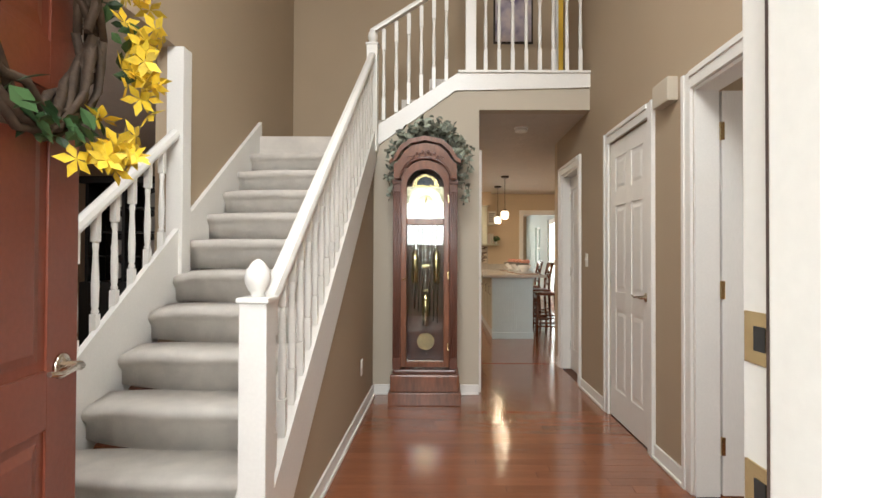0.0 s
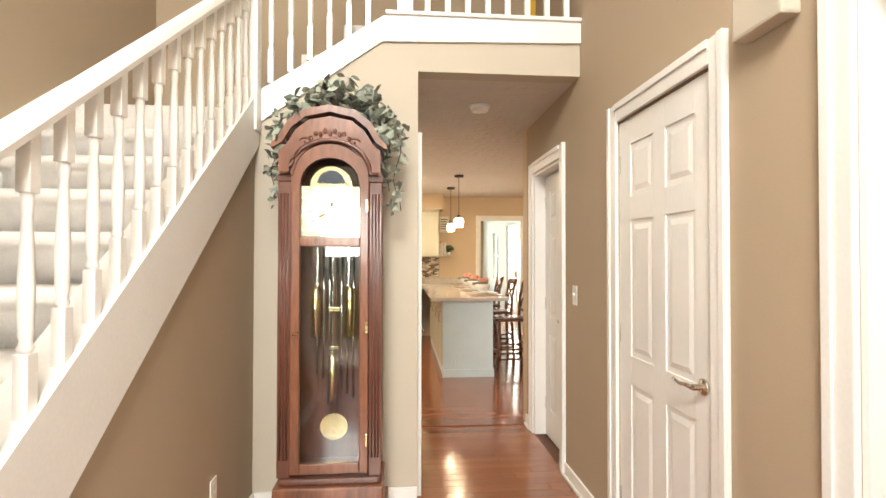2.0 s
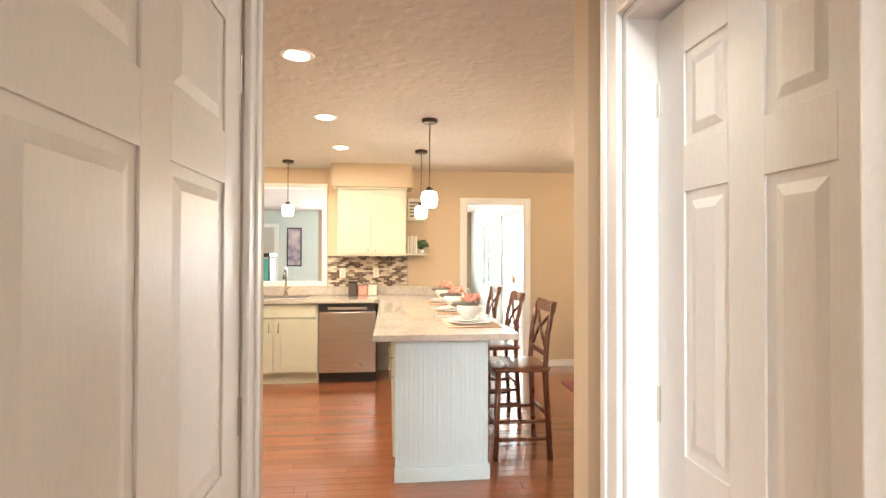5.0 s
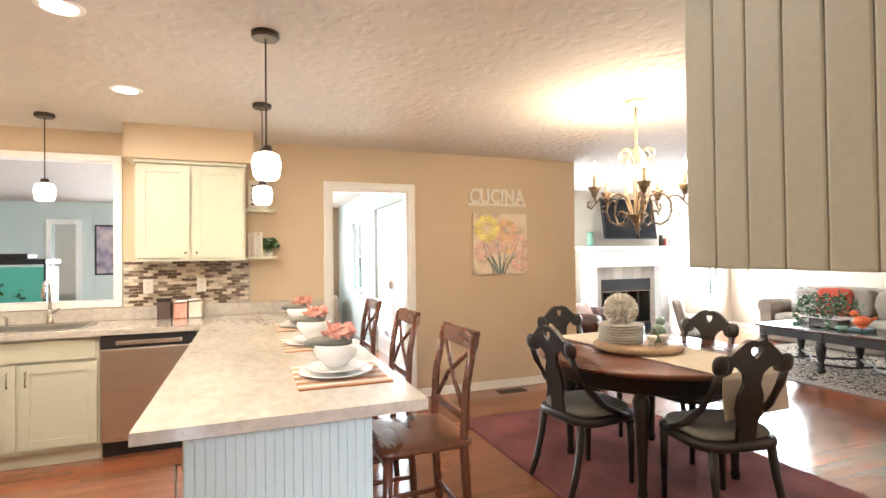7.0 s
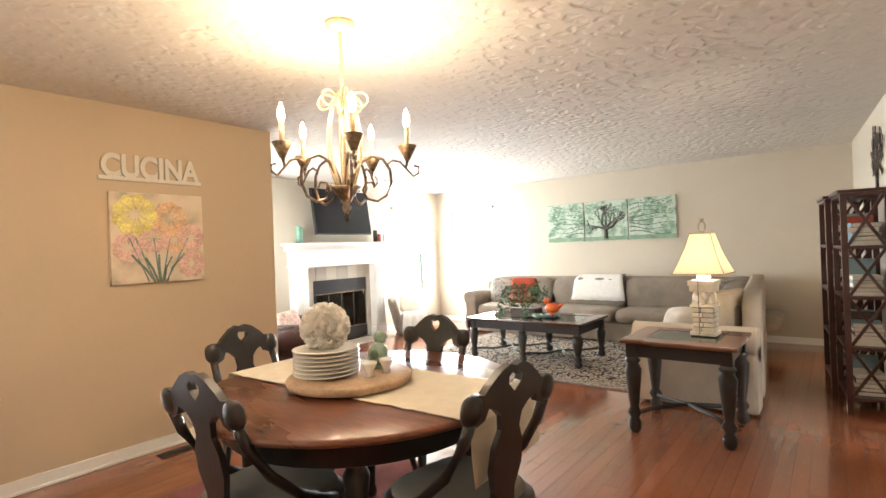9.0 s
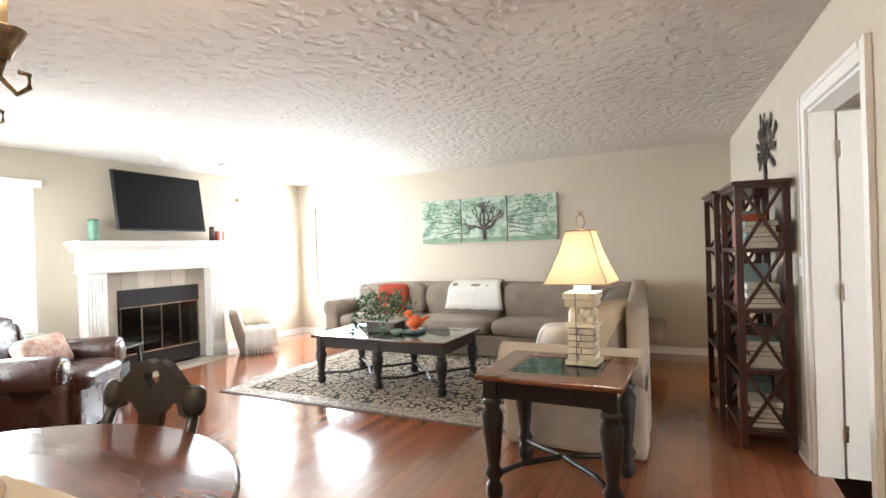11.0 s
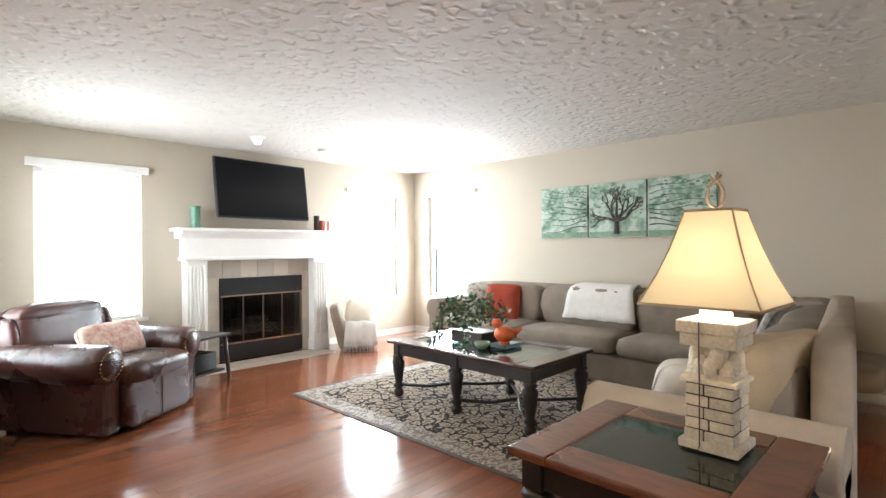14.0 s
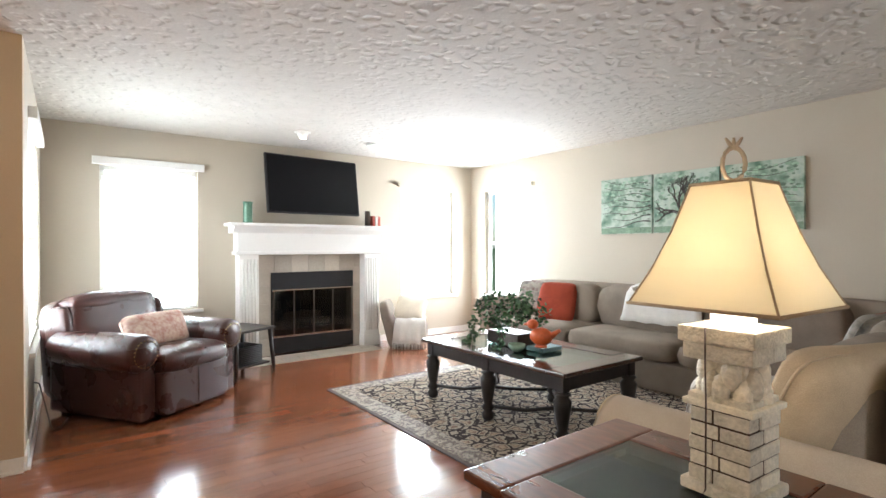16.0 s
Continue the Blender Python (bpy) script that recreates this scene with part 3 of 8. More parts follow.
def panel_door(name, label, w, h, m, handle_side=1, material=None, both=True, latch_y=None):
    """A six-panel door: local x from 0 (hinge) to w, front face at y = 0, back at y = 0.035."""
    material = material or DOORW
    t = thing(name, label, "door")
    tagged(t, kind="structure")
    t.matrix_world = m
    part("slab", bx(0, 0.006, 0.008, w, 0.029, h, 0.002), material, t)
    st, mid = 0.115, 0.10
    cols = ((st, (w - mid) / 2), ((w + mid) / 2, w - st))
    rows = ((0.22, 0.80), (0.93, 1.55), (1.66, h - 0.12))
    for f0, f1 in ((0.0, 0.006), (0.029, 0.035)):
        for a, b in ((0, st), (cols[0][1], cols[1][0]), (w - st, w)):
            part("stile", bx(a, f0, 0.008, b, f1, h, 0.0015), material, t)
        for a, b in ((0.008, 0.22), (0.80, 0.93), (1.55, 1.66), (h - 0.12, h)):
            for c in cols:
                part("rail", bx(c[0], f0, a, c[1], f1, b, 0.0015), material, t)
        for c in cols:
            for r in rows:
                p = bmesh.new()
                g = 0.022
                x0, x1, z0, z1 = c[0] + g, c[1] - g, r[0] + g, r[1] - g
                front = f0 == 0.0
                yb, yf = (0.006, 0.001) if front else (0.029, 0.034)
                k = 0.022
                vb = [p.verts.new(v) for v in ((x0, yb, z0), (x1, yb, z0), (x1, yb, z1), (x0, yb, z1))]
                vf = [p.verts.new(v) for v in ((x0 + k, yf, z0 + k), (x1 - k, yf, z0 + k), (x1 - k, yf, z1 - k), (x0 + k, yf, z1 - k))]
                p.faces.new(vf)
                for i in range(4):
                    j = (i + 1) % 4
                    p.faces.new((vb[i], vb[j], vf[j], vf[i]))
                part("panel", p, material, t)
    for s in ((-1, 1) if both else (-1,)):
        y0 = 0.0 if s < 0 else 0.035
        hb = bmesh.new()
        lathe(hb, [(0.030, 0), (0.030, 0.006), (0.024, 0.010), (0.011, 0.012), (0.011, 0.045)], seg=16)
        bmesh.ops.transform(hb, matrix=pose(w - 0.065, y0, 0.93, 90 if s < 0 else -90, 0, 0), verts=hb.verts)
        tube(hb, [(w - 0.065, y0 + s * 0.045, 0.93), (w - 0.10, y0 + s * 0.048, 0.932), (w - 0.14, y0 + s * 0.046, 0.926), (w - 0.185, y0 + s * 0.046, 0.936)], 0.009, r2=0.006)
        part("lever_handle", hb, CHROME, t, "polished lever handle")
    for z in (0.25, 1.02, h - 0.2):
        part("hinge", bx(-0.008, -0.004, z - 0.045, 0.012, 0.012, z + 0.045, 0.002), BRASS if handle_side > 1 else CHROME, t)
    return t


def rot(x, y, z, ang):
    return pose(x, y, z, 0, 0, ang)


casing("doorframe_closet", "x", X, -1, 2.68, 3.42, 2.03, "white casing round the closet door")
panel_door("door_closet", "closed white six-panel closet door with a lever handle", 0.74, 2.02, rot(X + 0.004, 3.42, 0, -90))
c = casing("doorframe_side_room", "x", X, -1, 1.30, 2.14, 2.03, "white casing round an open doorway")
liner(c, "x", X, X + 0.12, 1.30, 2.14, 2.03)
panel_door("door_side_room", "white six-panel door standing open, brass hinges", 0.80, 2.01, rot(X + 0.13, 2.118, 0, -2), 2)
c = casing("doorframe_laundry", "x", X, -1, 4.29, 4.97, 2.03, "white casing round a recessed door")
liner(c, "x", X, X + 0.12, 4.29, 4.97, 2.03)
panel_door("door_laundry", "closed white six-panel door set back in its frame", 0.64, 2.0, rot(X + 0.085, 4.95, 0, -90))
casing("doorframe_pantry", "x", 0.405, 1, 4.08, 4.95, 2.03, "white casing round the passage closet door", w=0.075)
panel_door("door_pantry", "closed white six-panel door with a lever handle", 0.87, 2.02, rot(0.401, 4.95, 0, -90) @ Matrix.Diagonal((1, -1, 1, 1)))
c = casing("doorframe_family", "y", KY, -1, 1.70, 2.45, 2.04, "white casing round the doorway to the family room", w=0.07)
liner(c, "y", KY, KY + 0.12, 1.70, 2.45, 2.04)
c = casing("doorframe_den", "y", 0, 1, 2.66, 3.50, 2.03, "white casing round the den doorway")
liner(c, "y", -0.12, 0, 2.66, 3.50, 2.03)
c.matrix_world = ws.matrix_world.copy()
panel_door("door_den", "white den door standing open", 0.72, 2.0, ws.matrix_world @ rot(3.475, -0.13, 0, -88))

# entry door and frame
c = thing("doorframe_entry", "white entry door frame with a steel strike plate", "door frame")
tagged(c, kind="structure")
for x0, x1, y0, y1 in ((0.29, 0.345, -0.165, -0.08), (-0.66, -0.625, -0.2, -0.08), (0.278, 0.29, -0.162, -0.123), (0.312, 0.345, -0.2, -0.165)):
    part("jamb_board", bx(x0, y0, -0.02, x1, y1, 2.06, 0.002), WHITE, c)
# dark strip puts the shade of the gap along the stop into colour
part("weather_strip", bx(0.2795, -0.1228, 0.0, 0.2895, -0.119, 2.05), BOOKD, c, "dark strip painted in for the shaded gap")
part("head_board", bx(-0.625, -0.2, 2.02, 0.28, -0.08, 2.06, 0.002), WHITE, c)
part("threshold", bx(-0.66, -0.24, -0.05, 0.345, -0.08, 0.012, 0.004), STEEL, c, "metal threshold")
for z0, z1 in ((1.125, 1.155), (1.00, 1.068)):
    part("strike_plate", bx(0.2885, -0.117, z0, 0.2902, -0.084, z1, 0.0005), BRASS, c, "brass strike plate")
    part("latch_hole", bx(0.2879, -0.104, z0 + 0.008, 0.2884, -0.094, z1 - 0.008), BLACK, c)
for x0, x1 in ((0.345, 0.44), (-0.76, -0.66)):
    part("inner_casing", bx(x0, -0.08, 0, x1, -0.062, 2.15, 0.004), WHITE, c)
    part("brick_mould", bx(x0, -0.235, -0.05, x1, -0.2, 2.15, 0.006), WHITE, c)
storm = thing("storm_door", "white aluminium storm door standing open outward", "door", 0.46, -0.24, 0, -93)
for x0, x1, z0, z1 in ((0, 0.09, 0, 2.0), (0.77, 0.86, 0, 2.0), (0.09, 0.77, 0, 0.22), (0.09, 0.77, 1.9, 2.0), (0.09, 0.77, 0.95, 1.02)):
    part("frame_bar", bx(x0, -0.03, z0 - 0.03, x1, 0, z1, 0.004), WHITE, storm)
for z0, z1 in ((0.22, 0.95), (1.02, 1.9)):
    part("glass_pane", bx(0.09, -0.017, z0, 0.77, -0.013, z1), PANE, storm).visible_shadow = False
part("latch_handle", bx(0.79, -0.075, 0.92, 0.83, -0.031, 1.06, 0.01), BLACK, storm)


def entry_door():
    t = panel_door("door_entry", "rust red panelled entry door standing open", 0.91, 2.02, rot(-0.655, -0.06, 0, 98.0), 1, REDDOOR)
    return t


entry_door()

# baseboards
def baseboard(name, axis, face, out, a0, a1, label="white baseboard with a rounded top"):
    q0, q1 = sorted((face, face + out * 0.014))
    b = bmesh.new()
    box(b, *((q0, a0, 0, q1, a1, 0.085) if axis == "x" else (a0, q0, 0, a1, q1, 0.085)), 0.004)
    s0, s1 = sorted((face + out * 0.014, face + out * 0.028))
    box(b, *((s0, a0, 0, s1, a1, 0.02) if axis == "x" else (a0, s0, 0, a1, s1, 0.02)), 0.006)
    return setting(name, b, WHITE, label, "baseboard")


for a0, a1 in ((-0.06, 1.21), (2.23, 2.59), (3.51, 4.20), (5.06, 5.2)):
    baseboard("baseboard", "x", X, -1, a0, a1)
baseboard("baseboard", "x", -0.5, 1, 1.45, 3.93)
baseboard("baseboard", "y", 3.945, -1, -0.49, 0.405)
baseboard("baseboard", "x", 0.405, 1, 5.03, 5.16)
baseboard("baseboard", "y", KY, -1, 2.53, NX)
baseboard("baseboard", "x", NX, 1, KY, LY)
baseboard("baseboard", "y", LY, -1, NX + 0.02, 6.05)
baseboard("baseboard", "y", LY, -1, 7.86, LX)
baseboard("baseboard", "x", LX, -1, 5.9, LY - 0.02)
for a0, a1 in ((0.0, 2.57), (3.59, 6.6)):
    o = baseboard("baseboard", "y", 0, 1, a0, a1)
    o.matrix_world = ws.matrix_world.copy()


def window(name, axis, face, out, a0, a1, z0, z1, label, slats=True, bare=True):
    """A white framed window in a wall: sash, panes, valance and open blind slats."""
    t = thing(name, label, "window")
    tagged(t, kind="structure")
    def bb(c0, q0, zz0, c1, q1, zz1, bev=0.0):
        lo, hi = sorted((face + out * q0, face + out * q1))
        return bx(*((lo, c0, zz0, hi, c1, zz1) if axis == "x" else (c0, lo, zz0, c1, hi, zz1)), bev)
    fr = 0.045
    for c0, c1, k0, k1 in ((a0, a0 + fr, z0, z1), (a1 - fr, a1, z0, z1), (a0 + fr, a1 - fr, z0, z0 + fr), (a0 + fr, a1 - fr, z1 - fr, z1), (a0 + fr, a1 - fr, (z0 + z1) / 2 - 0.02, (z0 + z1) / 2 + 0.02)):
        part("window_frame", bb(c0, -0.11, k0, c1, -0.06, k1, 0.004), WHITE, t)
    for k0, k1 in ((z0 + fr, (z0 + z1) / 2 - 0.02), ((z0 + z1) / 2 + 0.02, z1 - fr)):
        part("pane", bb(a0 + fr, -0.088, k0, a1 - fr, -0.084, k1), PANE, t).visible_shadow = False
    part("window_sill", bb(a0 - 0.05, 0.0, z0 - 0.035, a1 + 0.05, 0.035, z0, 0.006), WHITE, t)
    if slats or not bare:
        part("valance", bb(a0 - 0.06, 0.0, z1, a1 + 0.06, 0.05, z1 + 0.075, 0.006), WHITE, t)
    if slats:
        s = bmesh.new()
        n = int((z1 - z0) / 0.05)
        for i in range(n):
            z = z0 + 0.03 + i * (z1 - z0 - 0.04) / n
            lo, hi = sorted((face + out * -0.045, face + out * -0.002))
            box(s, *((lo, a0 + 0.01, z, hi, a1 - 0.01, z + 0.003) if axis == "x" else (a0 + 0.01, lo, z, a1 - 0.01, hi, z + 0.003)))
        tagged(part("blind_slats", s, BLIND, t, "open white blind slats"), kind="stuff")
        for f in (0.14, 0.86):
            a = a0 + (a1 - a0) * f
            part("blind_cord", bb(a - 0.003, -0.052, z0, a + 0.003, -0.048, z1), WHITE, t)
    return t


window("window_1", "y", LY, -1, 4.87, 5.74, 0.60, 2.06, "bright window with white blinds beside the fireplace")
window("window_2", "y", LY, -1, 8.30, 9.22, 0.56, 2.06, "bright window in the living room corner", False)
window("window_3", "x", LX, -1, 10.92, 11.85, 0.56, 2.06, "bright window behind the sofa", False)
window("window_4", "x", NX, 1, 10.45, 11.55, 0.58, 2.08, "window with white blinds behind the armchair")
window("window_5", "x", -5.05, 1, 1.0, 2.8, 0.65, 2.15, "front room window", False)
window("window_6", "y", 15.9, -1, -0.2, 1.4, 0.8, 2.1, "family room window", False)
window("window_7", "y", 2.42, 1, 4.4, 5.6, 0.9, 2.1, "den window", False)
window("window_8", "x", 4.15, -1, 0.4, 1.6, 0.8, 2.1, "side room window", False)
# unseen opening assumed here to hold the foyer lamp
window("window_9", "y", -0.08, 1, -0.9, 0.7, 3.2, 4.6, "tall unseen foyer window assumed over the entry", False)
window("window_10", "x", 2.75, -1, 13.6, 14.4, 0.8, 2.0, "family room window", False)
for a0 in (10.8, 11.7):
    t = thing("french_door", "white french door with bright glass", "door")
    tagged(t, kind="structure")
    for c0, c1, k0, k1 in ((a0, a0 + 0.11, 0, 2.1), (a0 + 0.79, a0 + 0.9, 0, 2.1), (a0 + 0.11, a0 + 0.79, 0, 0.24), (a0 + 0.11, a0 + 0.79, 1.98, 2.1)):
        part("stile", bx(2.78, c0, k0, 2.825, c1, k1, 0.004), WHITE, t)
    part("pane", bx(2.80, a0 + 0.11, 0.24, 2.805, a0 + 0.79, 1.98), PANE, t).visible_shadow = False
    part("door_handle", bx(2.73, a0 + 0.04, 0.95, 2.78, a0 + 0.06, 1.08, 0.006), CHROME, t)

# bright daylight beyond the windows
OUT = glow("overcast_daylight", (0.95, 0.98, 1.0), 5.0)
for x0, y0, z0, x1, y1, z1 in ((4.6, 12.75, 0.2, 6.0, 12.76, 2.4), (8.0, 12.75, 0.2, 9.6, 12.76, 2.4), (10.1, 10.5, 0.2, 10.11, 12.2, 2.4), (3.75, 10.2, 0.2, 3.76, 11.9, 2.4), (3.4, 10.1, -0.1, 3.41, 15.4, 2.4), (-0.5, 16.4, 0.5, 1.7, 16.41, 2.4), (4.1, 1.9, 0.5, 5.9, 1.91, 2.4)):
    tagged(new("backdrop", mesh("backdrop", bx(x0, y0, z0, x1, y1, z1), OUT)), "plain bright daylight beyond a window", "backdrop", kind="structure")

# pass-through frame
t = thing("passthrough_frame", "white frame round the kitchen pass-through", "frame")
tagged(t, kind="structure")
for x0, x1, z0, z1 in ((-0.985, -0.93, 1.02, 2.25), (-0.045, 0.015, 1.02, 2.25), (-0.93, -0.045, 2.20, 2.25), (-0.93, -0.045, 1.02, 1.075)):
    part("frame_board", bx(x0, KY - 0.02, z0, x1, KY + 0.14, z1, 0.004), WHITE, t)


# ---- stairs ----
RISE, RUN, S0 = 0.1833, 0.245, 1.25
stairs = thing("staircase", "carpeted stairs with white strings and railings", "stairs")
tagged(stairs, kind="structure")
def step_mesh(y, z, x0, x1, curl):
    """A carpeted step: a fat rolled nosing whose open end sweeps back."""
    b = bmesh.new()
    nose = [(0.0, -RISE), (0.0, -0.075), (-0.016, -0.062), (-0.030, -0.044), (-0.034, -0.026), (-0.026, -0.009), (-0.006, 0.0)]
    rows = []
    for i in range(15):
        u = i / 14
        q = max(0.0, 1 - u / 0.45)
        back, drop = curl * q ** 1.7, 0.35 * curl * q ** 3
        x = x0 + (x1 - x0) * u
        row = [b.verts.new((x, y + dy + back, z + dz - (drop if dz > -0.1 else 0))) for dy, dz in nose]
        row += [b.verts.new((x, y + RUN + 0.02, z - drop * 0.3)), b.verts.new((x, y + RUN + 0.02, z - RISE))]
        rows.append(row)
    for r0, r1 in zip(rows, rows[1:]):
        for j in range(len(r0)):
            k = (j + 1) % len(r0)
            f = b.faces.new((r0[j], r0[k], r1[k], r1[j]))
            f.smooth = j < 7
    b.faces.new(rows[0])
    b.faces.new(list(reversed(rows[-1])))
    return b


for i in range(11):
    part("step", step_mesh(S0 + i * RUN, (i + 1) * RISE, -1.47, -0.60, 0.11 if i < 6 else 0.03), CARPET, stairs)
part("landing", bx(-1.5, 3.911, 2.02, -0.5, 4.95, 2.2, 0.01), CARPET, stairs)
for i in range(3):
    part("step", bx(-0.5 + i * 0.245 - 0.02, 4.065, 2.0, 0.26, 4.95, 2.2 + (i + 1) * 0.1833 - 0.001, 0.008), CARPET, stairs)


def zs(y):
    return RISE * (1 + (y - S0) / RUN)


for x0, x1, nm in ((-0.60, -0.475, "string"), (-1.50, -1.47, "string")):
    y0, y1 = 1.30, 3.96
    part(nm, prism(bmesh.new(), [(y0, zs(y0) - 0.20), (y1, zs(y1) - 0.20), (y1, zs(y1) + 0.11), (y0, zs(y0) + 0.11)] if x0 > -1 else [(1.2, 0), (1.5, 0), (3.96, zs(3.6)), (3.96, zs(3.96) + 0.12), (1.2, zs(1.2) + 0.16)], "x", x0, x1), WHITE, stairs, "white painted stair string")
part("string", prism(bmesh.new(), [(-0.5, 2.10), (-0.5, 2.28), (0.21, 2.745), (0.27, 2.75), (1.355, 2.75), (1.355, 2.63), (0.20, 2.60)], "y", 3.925, 3.945), WHITE, stairs, "white painted landing string")
part("cap_rail", bx(0.22, 3.905, 2.75, 1.355, 4.03, 2.772, 0.006), WHITE, stairs)
part("landing_baseboard", bx(-1.5, 4.935, 2.2, -0.5, 4.95, 2.3, 0.003), WHITE, stairs)


def baluster(h):
    b = bmesh.new()
    box(b, -0.016, -0.016, 0, 0.016, 0.016, 0.16, 0.002)
    lathe(b, [(0.012, 0.16), (0.017, 0.17), (0.012, 0.185), (0.015, 0.20), (0.017, 0.30), (0.011, h - 0.20), (0.014, h - 0.17), (0.012, h - 0.15)], seg=10)
    box(b, -0.016, -0.016, h - 0.15, 0.016, 0.016, h, 0.002)
    return b


def newel(name, x, y, z0, z1, w=0.045, ball=True):
    b = bx(x - w, y - w, z0, x + w, y + w, z1, 0.004)
    if ball:
        box(b, x - w - 0.008, y - w - 0.008, z1, x + w + 0.008, y + w + 0.008, z1 + 0.018, 0.004)
        lathe(b, [(0.026, 0), (0.02, 0.012), (0.030, 0.022), (0.040, 0.045), (0.042, 0.065), (0.036, 0.09), (0.018, 0.115), (0.004, 0.125)], (x, y, z1 + 0.018), 18)
    return part(name, b, WHITE, stairs)


newel("newel_post", -0.505, 1.28, 0, 1.03)
newel("newel_post", -0.505, 3.88, 2.06, 2.96)
newel("newel_post", 0.33, 3.955, 2.772, 3.95, 0.045, False)
newel("corner_post", -1.5, 2.66, 0.9, 2.43, 0.05, False)
bal = mesh("baluster", baluster(0.66), WHITE)
n = 21
for i in range(n):
    y = 1.42 + i * (3.78 - 1.42) / (n - 1)
    share("baluster", bal, stairs, pose(-0.505, y, zs(y) + 0.08))
for i in range(6):
    x = -0.42 + i * 0.108
    share("baluster", bal, stairs, pose(x, 3.965, 2.30 + (x + 0.5) * 0.63) @ Matrix.Diagonal((1, 1, 1.2, 1)))
for i in range(8):
    share("baluster", bal, stairs, pose(0.46 + i * 0.117, 3.965, 2.772) @ Matrix.Diagonal((1, 1, 1.21, 1)))
for i in range(9):
    y = 1.40 + i * 0.135
    share("baluster", bal, stairs, pose(-1.5, y, zs(y) + 0.06) @ Matrix.Diagonal((1, 1, 0.95, 1)))


def handrail(pts, parent):
    b = bmesh.new()
    prof = [(-0.028, 0), (-0.030, 0.02), (-0.022, 0.045), (0, 0.055), (0.022, 0.045), (0.030, 0.02), (0.028, 0)]
    (x0, y0, z0), (x1, y1, z1) = pts
    d = Vector((x1 - x0, y1 - y0, 0)).normalized()
    sd = Vector((-d.y, d.x, 0))
    rows = [[b.verts.new(Vector(p) + sd * u + Vector((0, 0, v))) for u, v in prof] for p in pts]
    for i in range(len(prof)):
        j = (i + 1) % len(prof)
        b.faces.new((rows[0][i], rows[0][j], rows[1][j], rows[1][i]))
    b.faces.new(rows[0])
    b.faces.new(list(reversed(rows[1])))
    return part("handrail", b, WHITE, parent)


handrail([(-0.505, 1.30, zs(1.30) + 0.725), (-0.505, 3.88, zs(3.88) + 0.725)], stairs)
handrail([(-0.54, 3.965, 3.09), (0.30, 3.965, 3.62)], stairs)
handrail([(0.33, 3.965, 3.57), (1.355, 3.965, 3.57)], stairs)
handrail([(-1.5, 1.25, zs(1.25) + 0.68), (-1.5, 2.62, zs(2.62) + 0.68)], stairs)

# upper hall
p = thing("upper_picture", "dark framed abstract painting on the upper hall wall", "picture")
part("canvas", bx(0.64, 4.925, 3.45, 1.02, 4.935, 4.1), TEALART, p)
part("frame", bx(0.62, 4.935, 3.43, 1.04, 4.95, 4.12, 0.003), BRONZE, p)
setting("door_trim_upper", bx(1.27, 4.90, UP, 1.30, 4.95, 4.8, 0.002), WHITE, "white trim of an upper doorway", "trim")
# narrow upright in plain bright yellow beside the trim
setting("wall_upper_yellow", bx(1.30, 4.90, UP, 1.35, 4.945, 4.8), mat("plain_bright_yellow", (0.80, 0.50, 0.05), 0.6, vary=0.04), "bright yellow upright strip upstairs", "wall")

